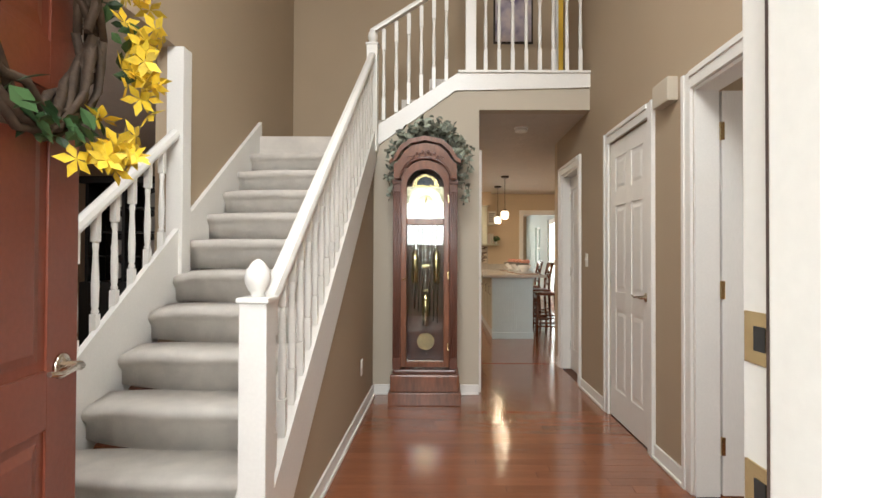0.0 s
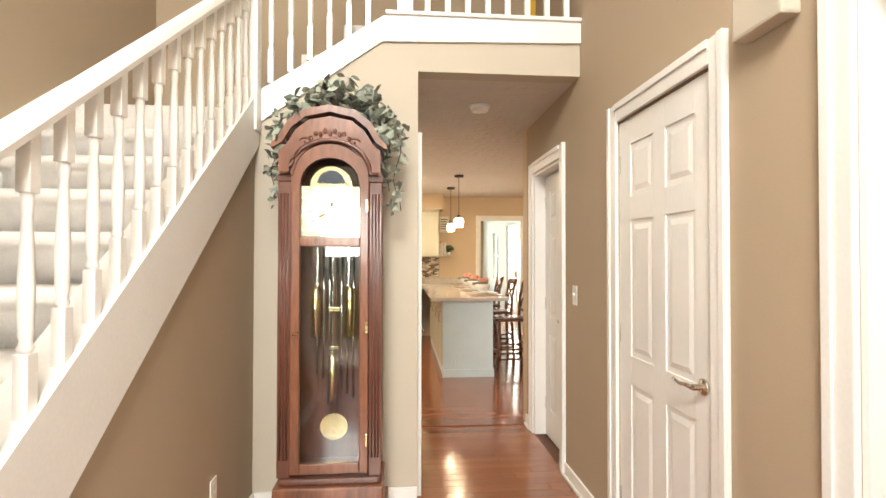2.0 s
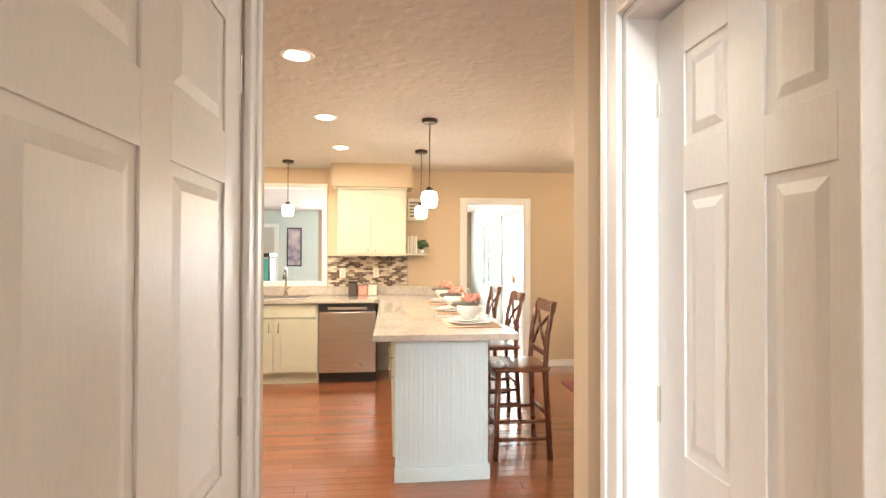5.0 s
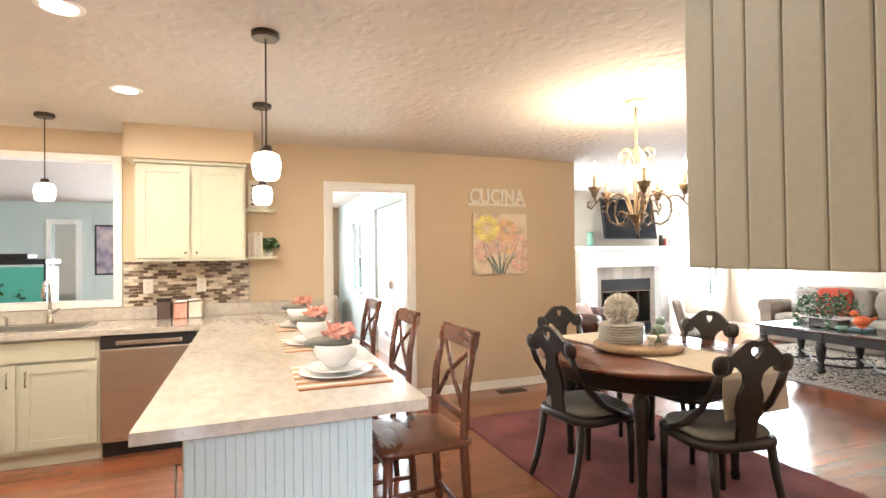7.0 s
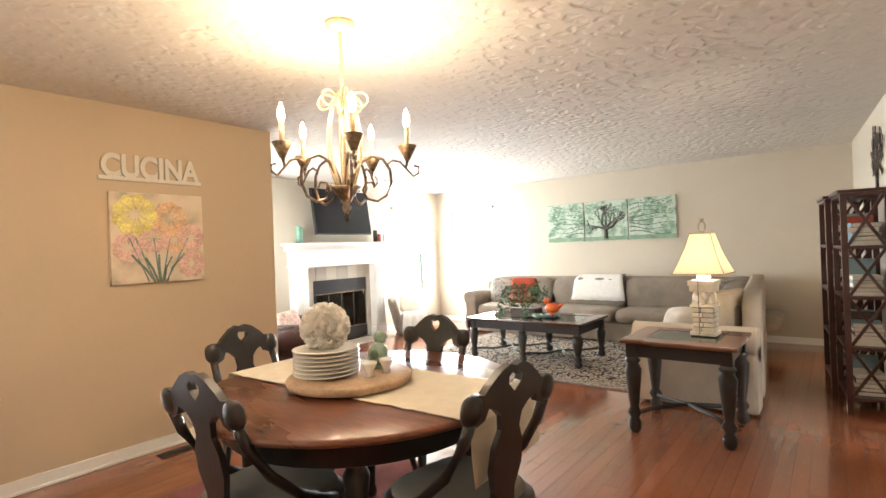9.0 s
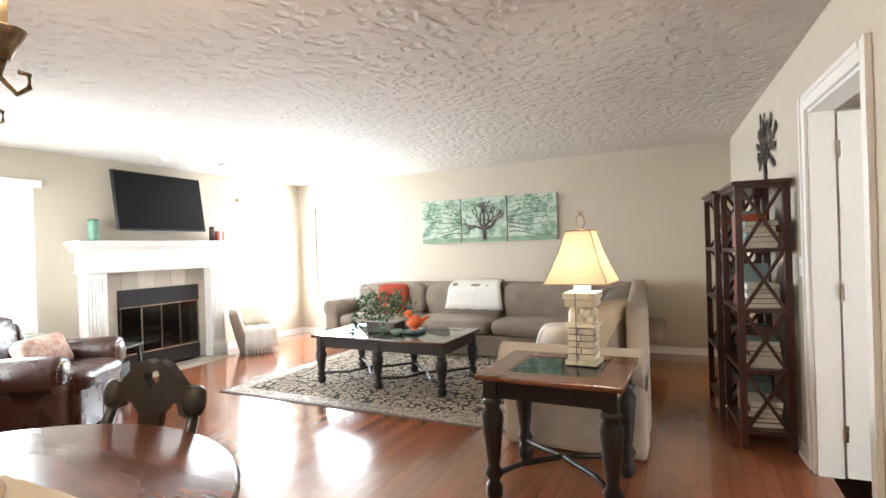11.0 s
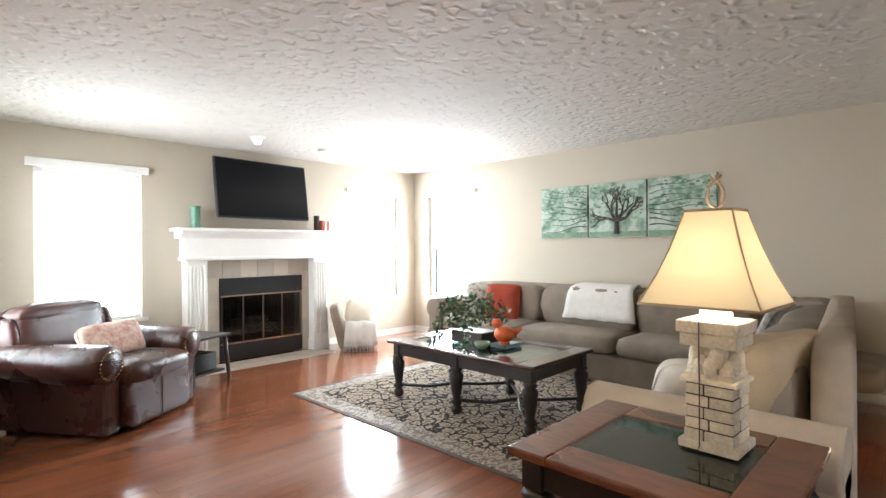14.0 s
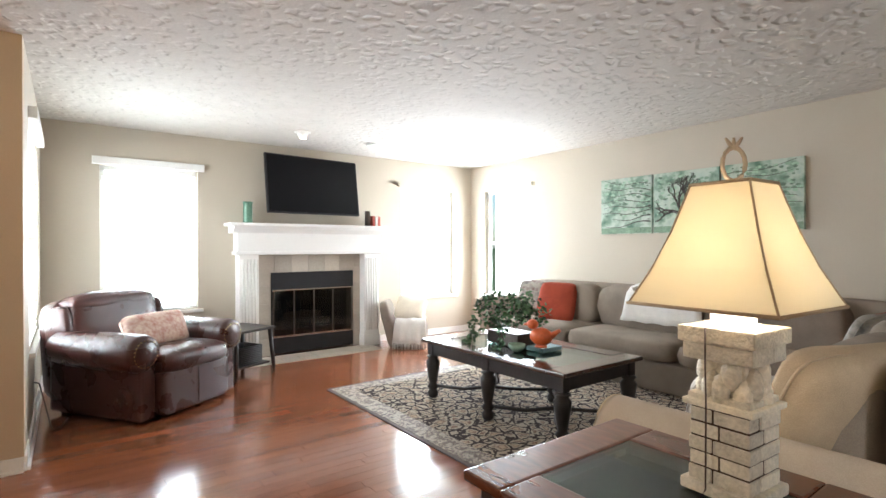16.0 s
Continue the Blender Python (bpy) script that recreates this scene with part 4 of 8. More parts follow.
# ---- tall clock ----
def clock():
    t = thing("grandfather_clock", "tall cherry grandfather clock with a brass dial and pendulum", "clock", -0.05, 3.94, 0)
    t.matrix_world = pose(-0.045, 3.94, 0) @ Matrix.Diagonal((1.07, 1, 1.022, 1))
    part("plinth", bx(-0.27, -0.34, 0, 0.27, -0.01, 0.10, 0.008), CLOCKW, t)
    part("plinth_step", bx(-0.255, -0.325, 0.10, 0.255, -0.01, 0.235, 0.012), CLOCKW, t)
    part("base_moulding", bx(-0.235, -0.30, 0.235, 0.235, -0.01, 0.27, 0.012), CLOCKD, t)
    part("back_panel", bx(-0.205, -0.03, 0.27, 0.205, -0.01, 2.02), CLOCKD, t)
    for s in (-1, 1):
        x = s * 0.212
        b = bx(x - 0.03, -0.285, 0.27, x + 0.03, -0.235, 1.72, 0.004)
        pil = part("pilaster", b, CLOCKD, t)
        for k in (-0.015, 0, 0.015):
            part("reed", tube(bmesh.new(), [(x + k, -0.287, 0.36), (x + k, -0.287, 1.66)], 0.005, 6), CLOCKD, pil)
        part("capital", bx(x - 0.036, -0.295, 1.72, x + 0.036, -0.23, 1.75, 0.005), CLOCKD, t)
        part("side_rail", bx(x - 0.015 if s > 0 else x - 0.028, -0.235, 0.27, x + 0.028 if s > 0 else x + 0.015, -0.20, 1.98), CLOCKW, t)
        part("side_rail", bx(x - 0.015 if s > 0 else x - 0.028, -0.07, 0.27, x + 0.028 if s > 0 else x + 0.015, -0.03, 1.98), CLOCKW, t)
        xs = x + s * 0.012
        part("side_glass", bx(xs - 0.002, -0.20, 0.30, xs + 0.002, -0.07, 1.98), CLEAR, t)
        part("side_crossbar", bx(x - 0.015 if s > 0 else x - 0.028, -0.20, 1.36, x + 0.028 if s > 0 else x + 0.015, -0.07, 1.42), CLOCKW, t)
    door = part("door_stile", bx(-0.18, -0.30, 0.29, -0.138, -0.265, 1.78, 0.005), CLOCKW, t)
    part("door_stile", bx(0.138, -0.30, 0.29, 0.18, -0.265, 1.78, 0.005), CLOCKW, t)
    part("door_rail", bx(-0.138, -0.30, 0.29, 0.138, -0.265, 0.34, 0.005), CLOCKW, t)
    part("door_rail", bx(-0.138, -0.30, 1.40, 0.138, -0.265, 1.445, 0.005), CLOCKW, t)
    arch = [(-0.18, 1.70)]
    arch += [(-0.138, 1.70)] + [(0.138 * -math.cos(math.pi * i / 14), 1.70 + 0.138 * math.sin(math.pi * i / 14)) for i in range(1, 14)] + [(0.138, 1.70), (0.18, 1.70)]
    arch += [(0.18 * math.cos(math.pi * i / 14), 1.72 + 0.185 * math.sin(math.pi * i / 14)) for i in range(1, 14)]
    part("door_arch", prism(bmesh.new(), arch, "y", -0.302, -0.265), CLOCKW, t)
    part("door_glass", bx(-0.138, -0.283, 0.34, 0.138, -0.280, 1.40), CLEAR, t)
    part("dial_glass", bx(-0.138, -0.283, 1.445, 0.138, -0.280, 1.80), CLEAR, t)
    # hood with a swan arch
    hood = [(-0.235, 1.75), (-0.17, 1.75)] + [(0.17 * -math.cos(math.pi * i / 14), 1.73 + 0.185 * math.sin(math.pi * i / 14)) for i in range(1, 14)] + [(0.17, 1.75), (0.235, 1.75), (0.235, 1.87), (0.20, 1.90), (0.16, 1.97), (0.10, 2.02), (0, 2.04), (-0.10, 2.02), (-0.16, 1.97), (-0.20, 1.90), (-0.235, 1.87)]
    part("hood", prism(bmesh.new(), hood, "y", -0.31, -0.02), CLOCKW, t)
    crown = [(-0.265, 1.875), (-0.215, 1.905), (-0.175, 1.975), (-0.11, 2.03), (0, 2.055), (0.11, 2.03), (0.175, 1.975), (0.215, 1.905), (0.265, 1.875), (0.265, 1.90), (0.235, 1.925), (0.19, 2.01), (0.12, 2.065), (0, 2.09), (-0.12, 2.065), (-0.19, 2.01), (-0.235, 1.925), (-0.265, 1.90)]
    part("crown_moulding", prism(bmesh.new(), crown, "y", -0.335, -0.015), CLOCKW, t)
    for i in range(-4, 5):
        part("carved_leaf", soft(bmesh.new(), i * 0.022, -0.311, 1.955 - 0.0016 * i * i + (0.012 if i % 2 else 0), 0.02, 0.012, 0.036 - 0.003 * abs(i), 1, 1, 8, 6), CLOCKD, t)
    for s in (-1, 1):
        part("carved_scroll", tube(bmesh.new(), [(s * (0.11 + 0.03 * math.cos(k * 0.7) * (1 - k / 12)), -0.311, 1.915 + 0.02 * math.sin(k * 0.7) * (1 - k / 12)) for k in range(11)], 0.004, 5), CLOCKD, t)
        xs = s * 0.2365
        lat = [(-0.135 + 0.042 * math.sin(math.pi * k / 10) * q, 1.45 + 0.30 * k / 10) for q in (-1, 1) for k in range(11)]
        for half in (lat[:11], lat[11:]):
            part("side_lattice", tube(bmesh.new(), [(xs, u, v) for u, v in half], 0.004, 5), BRASS, t)
    part("arch_moulding", tube(bmesh.new(), [(-0.225, -0.312, 1.755), (-0.185, -0.314, 1.757)] + [(0.185 * -math.cos(math.pi * i / 16), -0.314, 1.757 + 0.165 * math.sin(math.pi * i / 16)) for i in range(1, 16)] + [(0.185, -0.314, 1.757), (0.225, -0.312, 1.755)], 0.011, 8), CLOCKD, t)
    # dial
    part("dial_plate", bx(-0.138, -0.262, 1.45, 0.138, -0.255, 1.70), mat("pale_engraved_brass", (0.66, 0.58, 0.42), 0.3, 0.9, vary=0.4, scale=40, fine=120, bump=0.4), t, "engraved brass dial plate")
    def disc(r, y, x=0, z=1.575, th=0.004, seg=40):
        b = bmesh.new()
        lathe(b, [(r, 0), (r, th)], seg=seg)
        bmesh.ops.transform(b, matrix=pose(x, y, z, 90), verts=b.verts)
        return b
    part("chapter_ring", disc(0.122, -0.262), mat("silvered_dial", (0.80, 0.78, 0.74), 0.25, 0.7, vary=0.05), t, "silvered hour ring")
    part("dial_centre", disc(0.062, -0.2665), BRASS, t)
    for i in range(12):
        a = i * math.pi / 6
        nb = bx(-0.004, -0.0015, -0.011, 0.004, 0.0, 0.011)
        bmesh.ops.transform(nb, matrix=Matrix.Translation((0.098 * math.sin(a), -0.2665, 1.575 + 0.098 * math.cos(a))) @ Matrix.Rotation(a, 4, "Y"), verts=nb.verts)
        part("hour_mark", nb, BLACK, t)
    for a, l in ((0.14, 0.05), (-2.05, 0.08)):
        hb = prism(bmesh.new(), [(-0.003, -0.012), (0.003, -0.012), (0.006, l * 0.6), (0, l), (-0.006, l * 0.6)], "y", -0.2745, -0.2725)
        bmesh.ops.transform(hb, matrix=Matrix.Translation((0, 0, 1.575)) @ Matrix.Rotation(a, 4, "Y"), verts=hb.verts)
        part("clock_hand", hb, BLACK, t, "black clock hand")
    moon = [(0.10 * -math.cos(math.pi * i / 16), 1.70 + 0.10 * math.sin(math.pi * i / 16)) for i in range(17)]
    part("moon_arch", prism(bmesh.new(), moon, "y", -0.260, -0.255), BRASS, t)
    part("moon_dial", prism(bmesh.new(), [(u * 0.66, 1.715 + (v - 1.70) * 0.66) for u, v in moon], "y", -0.263, -0.2605), mat("night_blue_enamel", (0.02, 0.03, 0.06), 0.3, vary=0.2), t, "blue moon dial")
    # movement
    for x in (-0.075, 0.0, 0.075):
        w = bmesh.new()
        lathe(w, [(0.002, 0), (0.026, 0.006), (0.026, 0.25), (0.010, 0.26), (0.003, 0.28)], (x * 1.1, -0.17, 0.935 if x else 0.59), 18)
        part("weight", w, BRASS, t, "polished brass weight")
        ch = bmesh.new()
        for k in range(40):
            z = (1.215 if x else 0.87) + k * (0.0047 if x else 0.0133)
            box(ch, x - 0.003 - 0.0016 * (k % 2), -0.173, z, x + 0.003 + 0.0016 * (k % 2), -0.168, z + 0.006)
        part("chain", ch, CHROME, t, "hanging chain")
    rod = bx(-0.007, -0.10, 0.50, 0.007, -0.095, 1.40)
    part("pendulum_collar", bx(-0.028, -0.103, 1.06, 0.028, -0.094, 1.085, 0.004), BRASS, t)
    part("pendulum_collar", bx(-0.022, -0.103, 0.86, 0.022, -0.094, 0.88, 0.004), BRASS, t)
    part("pendulum_rod", rod, WALNUT, t)
    part("pendulum_bob", disc(0.068, -0.10, 0.0, 0.46, 0.012), BRASS, t, "round brass pendulum bob")
    for i in range(7):
        part("chime_tube", tube(bmesh.new(), [(-0.09 + 0.03 * i, -0.06, 0.72 - 0.02 * i), (-0.09 + 0.03 * i, -0.06, 1.40)], 0.006, 8), CHROME, t)
    part("door_knob", tube(bmesh.new(), [(-0.145, -0.30, 0.98), (-0.145, -0.33, 0.98), (-0.165, -0.335, 0.97)], 0.006), BRASS, t)
    for z in (0.45, 1.0, 1.6):
        part("hinge", bx(0.166, -0.304, z - 0.03, 0.178, -0.29, z + 0.03, 0.002), BRASS, t)
    return t


clock()


def leafset(bm, at, n, r, size, rng, droop=0.0, squash=1.0):
    """Pointed leaves scattered round a place."""
    for _ in range(n):
        d = Vector((rng.gauss(0, 1), rng.gauss(0, 1), rng.gauss(0, 1))).normalized() * r * rng.random() ** 0.4
        d.z *= squash
        p = Vector(at) + d
        s = size * rng.uniform(0.6, 1.25)
        m = Matrix.Translation(p) @ Euler((rng.uniform(-1.2, 1.2), rng.uniform(-1.2, 1.2), rng.uniform(0, 6.3))).to_matrix().to_4x4()
        v = [bm.verts.new(m @ Vector(q)) for q in ((0, -s, 0), (s * 0.55, -s * 0.25, s * 0.12), (s * 0.42, s * 0.35, s * 0.1), (0, s, -s * 0.1), (-s * 0.42, s * 0.35, s * 0.1), (-s * 0.55, -s * 0.25, s * 0.12), (0, 0, 0))]
        for i in range(6):
            bm.faces.new((v[i], v[(i + 1) % 6], v[6]))


rng = random.Random(4)
g = thing("ivy_garland", "dusty green ivy garland draped over the clock", "plant", 0, 0, 0)
lv = bmesh.new()
for i in range(30):
    u = -1 + 2 * i / 29
    x = -0.05 + u * 0.29
    leafset(lv, (x + 0.03, 3.73 + rng.uniform(-0.08, 0.1), 2.23 - 0.25 * abs(u) ** 2.2 + rng.uniform(-0.02, 0.03)), 13 if u < 0.2 else 17, 0.085 if u < 0.2 else 0.10, 0.036, rng)
for x, z0, z1 in ((-0.33, 1.95, 1.66), (-0.30, 2.0, 1.8), (0.23, 2.0, 1.72), (0.29, 1.95, 1.62), (0.20, 2.0, 1.85)):
    for k in range(14):
        z = z0 + (z1 - z0) * k / 13
        leafset(lv, (x + 0.02 * math.sin(k * 0.9), 3.70, z), 3, 0.035, 0.026, rng)
tagged(part("leaves", lv, IVY, g), kind="stuff")
for x, z0, z1 in ((-0.33, 2.02, 1.66), (0.29, 2.02, 1.62), (0.23, 2.02, 1.72)):
    part("vine", tube(bmesh.new(), [(x + 0.02 * math.sin(k), 3.70, z0 + (z1 - z0) * k / 8) for k in range(9)], 0.0025, 5), VINE, g)

# wreath on the entry door
wr = thing("wreath", "twig wreath with yellow forsythia flowers on the entry door", "wreath")
ring = bmesh.new()
dm = rot(-0.655, -0.06, 0, 98.0)
for k in range(9):
    pts = []
    for i in range(25):
        a = 2 * math.pi * i / 24
        r = 0.21 + 0.03 * math.sin(a * 3 + k) + rng.uniform(-0.012, 0.012)
        pts.append(dm @ Vector((0.66 + r * math.cos(a), -0.045 + 0.02 * math.sin(k * 2 + a * 2), 1.70 + r * 1.15 * math.sin(a))))
    tube(ring, pts, 0.010, 5)
part("twig_ring", ring, VINE, wr, "dark twig ring")
fl = bmesh.new()
for i in range(80):
    a = rng.uniform(-1.5, 1.7)
    r = 0.25 + rng.uniform(-0.06, 0.06)
    c0 = dm @ Vector((0.70 + r * math.cos(a), -0.09 - rng.random() * 0.07, 1.72 + 1.2 * r * math.sin(a)))
    m = Matrix.Translation(c0) @ Euler((rng.uniform(0, 6), rng.uniform(0, 6), rng.uniform(0, 6))).to_matrix().to_4x4()
    for k in range(5):
        q = Matrix.Rotation(k * 2 * math.pi / 5, 4, "Z")
        v = [fl.verts.new(m @ q @ Vector(w)) for w in ((0, 0, 0), (0.011, 0.02, 0.006), (0, 0.042, 0.012), (-0.011, 0.02, 0.006))]
        fl.faces.new(v)
tagged(part("flowers", fl, YELLOW, wr, "yellow flowers"), kind="stuff")
gl = bmesh.new()
for i in range(40):
    a = rng.uniform(-2.2, 2.2)
    leafset(gl, dm @ Vector((0.68 + 0.24 * math.cos(a), -0.08, 1.72 + 0.28 * math.sin(a))), 2, 0.04, 0.025, rng)
tagged(part("leaves", gl, LEAF, wr), kind="stuff")

# small hall fittings
def plate(name, label, m, kind="switch"):
    t = thing(name, label, "light switch" if kind == "switch" else "outlet")
    t.matrix_world = m
    part("cover_plate", bx(-0.036, -0.006, -0.058, 0.036, 0, 0.058, 0.003), CANEWHITE, t)
    if kind == "switch":
        part("toggle", bx(-0.005, -0.018, -0.004, 0.005, -0.006, 0.014, 0.001), CANEWHITE, t)
    else:
        for z in (-0.022, 0.022):
            part("socket", bx(-0.014, -0.0085, z - 0.014, 0.014, -0.006, z + 0.014, 0.002), PAPER, t)
    return t


plate("light_switch", "white light switch on the hall wall", pose(X, 4.03, 1.15, 0, 0, -90))
plate("wall_outlet", "white outlet low on the stair wall", pose(-0.5, 3.35, 0.36, 0, 0, 90), "outlet")
plate("wall_outlet", "white outlet on the tile backsplash", pose(0.20, KY - 0.012, 1.18), "outlet")
plate("wall_outlet", "white outlet on the tile backsplash", pose(0.60, KY - 0.012, 1.18), "outlet")
plate("wall_outlet", "white outlet on the tile backsplash", pose(-1.18, KY - 0.012, 1.18), "outlet")
plate("light_switch", "white light switch beside the den doorway", ws.matrix_world @ pose(3.70, 0, 1.15, 0, 0, 180))
ch = thing("door_chime", "cream door chime box high on the hall wall", "door chime")
part("chime_cover", bx(X - 0.06, 2.30, 2.02, X, 2.50, 2.15, 0.01), CREAM, ch)
sm = thing("smoke_detector", "white smoke detector on the passage ceiling", "smoke detector", 0.86, 4.57, H)
part("base", lathe(bmesh.new(), [(0.07, -0.012), (0.072, 0)], seg=28), CANEWHITE, sm)
part("cover", lathe(bmesh.new(), [(0.045, -0.042), (0.06, -0.036), (0.062, -0.012)], seg=28), CANEWHITE, sm)

# front room china cabinet
hc = thing("china_cabinet", "dark wood china cabinet with white dishes", "cabinet", -3.6, 6.15, 0)
part("base_cabinet", bx(-0.7, -0.45, 0, 0.7, 0, 0.85, 0.01), ESPRESSO, hc)
part("back_panel", bx(-0.66, -0.03, 0.85, 0.66, 0, 2.05), ESPRESSO, hc)
for x in (-0.68, -0.23, 0.23, 0.68):
    part("upright", bx(x - 0.02, -0.36, 0.85, x + 0.02, -0.03, 2.05, 0.004), ESPRESSO, hc)
for z in (1.15, 1.45, 1.75):
    part("shelf", bx(-0.66, -0.34, z, 0.66, -0.03, z + 0.02), ESPRESSO, hc)
part("cornice", bx(-0.75, -0.42, 2.05, 0.75, 0, 2.14, 0.02), ESPRESSO, hc)
dish = mesh("plate", lathe(bmesh.new(), [(0.05, 0), (0.10, 0.018), (0.098, 0.02), (0.05, 0.006)], seg=20), PORCELAIN)
for z in (0.87, 1.17, 1.47, 1.77):
    for x in (-0.45, 0, 0.45):
        o = tagged(new("plate", dish), "white plate standing in the china cabinet", "plate", "china cabinet plates")
        o.matrix_world = pose(-3.6 + x, 6.06, z + 0.1, 80)

# ---- kitchen ----
def cab_door(parent, x0, x1, z0, z1, y, knob, material=None):
    """A shaker door facing -y with its front at y."""
    material = material or CABINET
    d = part("door", bx(x0, y + 0.008, z0, x1, y + 0.018, z1), material, parent)
    for a, b, c0, c1 in ((x0, x0 + 0.06, z0, z1), (x1 - 0.06, x1, z0, z1), (x0 + 0.06, x1 - 0.06, z0, z0 + 0.06), (x0 + 0.06, x1 - 0.06, z1 - 0.06, z1)):
        part("door_frame", bx(a, y, c0, b, y + 0.008, c1, 0.002), material, d)
    if knob:
        kx, kz, up = knob
        part("handle", tube(bmesh.new(), [(kx, y, kz), (kx, y - 0.025, kz), (kx, y - 0.025, kz + up), (kx, y, kz + up)], 0.005, 6), CHROME, d, "nickel pull handle")
    return d


def base_cab(x0, x1, label, doors=2, drawer=True):
    t = thing("base_cabinet", label, "cabinet", group="kitchen base cabinets")
    part("body", bx(x0, 9.32, 0.10, x1, KY - 0.002, 0.872), CABINET, t)
    part("toe_kick", bx(x0, 9.36, 0, x1, KY - 0.002, 0.10), CABINET, t)
    if drawer:
        part("drawer_front", bx(x0 + 0.02, 9.30, 0.72, x1 - 0.02, 9.318, 0.855, 0.003), CABINET, t)
    w = (x1 - x0) / doors
    for i in range(doors):
        kx = x0 + w * (i + 1) - 0.05 if i == 0 else x0 + w * i + 0.05
        cab_door(t, x0 + w * i + 0.012, x0 + w * (i + 1) - 0.012, 0.13, 0.70 if drawer else 0.855, 9.30, (kx, 0.56, 0.10))
    return t


base_cab(-0.93, -0.005, "sage cream sink cabinet with two doors")
base_cab(-1.20, -0.935, "narrow sage cream cabinet beside the sink", 1, False)
t = thing("base_cabinet", "sage cream cabinet run on the west wall", "cabinet", group="kitchen base cabinets")
part("body", bx(-1.778, 7.6, 0.10, -1.20, 9.30, 0.872), CABINET, t)
part("toe_kick", bx(-1.778, 7.6, 0, -1.25, 9.30, 0.10), CABINET, t)
for y0 in (7.62, 8.18, 8.74):
    part("drawer_front", bx(-1.2, y0, 0.72, -1.182, y0 + 0.54, 0.855, 0.003), CABINET, t)
    d = part("door", bx(-1.2, y0, 0.13, -1.188, y0 + 0.54, 0.70), CABINET, t)
    for a, b, c0, c1 in ((y0, y0 + 0.06, 0.13, 0.70), (y0 + 0.48, y0 + 0.54, 0.13, 0.70), (y0 + 0.06, y0 + 0.48, 0.13, 0.19), (y0 + 0.06, y0 + 0.48, 0.64, 0.70)):
        part("door_frame", bx(-1.188, a, c0, -1.18, b, c1, 0.002), CABINET, d)
    part("handle", tube(bmesh.new(), [(-1.182, y0 + 0.2, 0.79), (-1.15, y0 + 0.2, 0.79), (-1.15, y0 + 0.34, 0.79), (-1.182, y0 + 0.34, 0.79)], 0.005, 6), CHROME, t)
dw = thing("dishwasher", "stainless steel dishwasher with a black control strip", "dishwasher")
part("body", bx(0.0, 9.34, 0.10, 0.62, KY - 0.01, 0.87), BLACK, dw)
part("steel_door", bx(0.005, 9.29, 0.12, 0.615, 9.338, 0.775, 0.006), STEEL, dw)
part("control_panel", bx(0.005, 9.285, 0.78, 0.615, 9.338, 0.868, 0.006), BLACK, dw)
part("handle_recess", bx(0.10, 9.278, 0.80, 0.52, 9.285, 0.83, 0.004), STEEL, dw)
part("badge", bx(0.40, 9.286, 0.19, 0.48, 9.289, 0.22, 0.001), CHROME, dw)
part("kick_plate", bx(0.0, 9.37, 0, 0.62, 9.42, 0.10), BLACK, dw)
# peninsula
pen = thing("peninsula", "pale blue beadboard peninsula", "kitchen island")
part("body", bx(0.80, 6.86, 0.0, 1.36, 9.30, 0.872), PENBLUE, pen)
for i in range(20):
    x0 = 0.795 + i * 0.029
    part("bead_board", bx(x0, 6.846, 0.09, x0 + 0.0285, 6.86, 0.872, 0.0025), PENBLUE, pen)
for i in range(40):
    y0 = 6.86 + i * 0.061
    part("bead_board", bx(1.36, y0, 0.09, 1.373, y0 + 0.058, 0.872, 0.004), PENBLUE, pen)
part("base_trim", bx(0.79, 6.835, 0, 1.385, 6.86, 0.09, 0.004), PENBLUE, pen)
part("base_trim", bx(1.36, 6.86, 0, 1.385, 9.30, 0.09, 0.004), PENBLUE, pen)
for y0 in (6.92, 7.5, 8.08, 8.66):
    d = part("door", bx(0.782, y0, 0.13, 0.80, y0 + 0.54, 0.85, 0.003), CABINET, pen)
    part("handle", tube(bmesh.new(), [(0.782, y0 + 0.05, 0.62), (0.757, y0 + 0.05, 0.62), (0.757, y0 + 0.05, 0.74), (0.782, y0 + 0.05, 0.74)], 0.005, 6), CHROME, d)
top = thing("countertop", "cream veined stone counter running into the peninsula", "countertop")
part("slab", prism(bmesh.new(), [(0.66, 6.79), (1.56, 6.79), (1.56, KY - 0.002), (-1.778, KY - 0.002), (-1.778, 7.6), (-1.16, 7.6), (-1.16, 9.10), (-0.98, 9.27), (0.60, 9.27), (0.66, 9.21)], "z", 0.874, 0.912), COUNTER, top)
part("upstand", bx(-1.76, KY - 0.022, 0.913, 1.62, KY - 0.002, 1.015, 0.003), COUNTER, top)
part("sink_basin", bx(-0.83, 9.42, 0.9125, -0.12, 9.80, 0.916, 0.001), STEEL, top, "stainless sink")
part("sink_bowl", bx(-0.79, 9.46, 0.9165, -0.16, 9.76, 0.917), mat("shadowed_steel", (0.12, 0.11, 0.10), 0.35, 0.9), top)
fa = thing("faucet", "tall nickel gooseneck faucet", "faucet", -0.45, 9.84, 0.913)
part("base", lathe(bmesh.new(), [(0.026, 0), (0.024, 0.02), (0.016, 0.06), (0.014, 0.12)], seg=16), CHROME, fa)
part("spout", tube(bmesh.new(), [(0, 0, 0.12), (0, 0, 0.26)] + [(0, -0.07 + 0.07 * math.cos(a * math.pi / 8), 0.26 + 0.07 * math.sin(a * math.pi / 8)) for a in range(1, 9)] + [(0, -0.14, 0.20)], 0.012, 10), CHROME, fa)
part("lever", tube(bmesh.new(), [(0.015, 0, 0.08), (0.06, 0, 0.12)], 0.006), CHROME, fa)
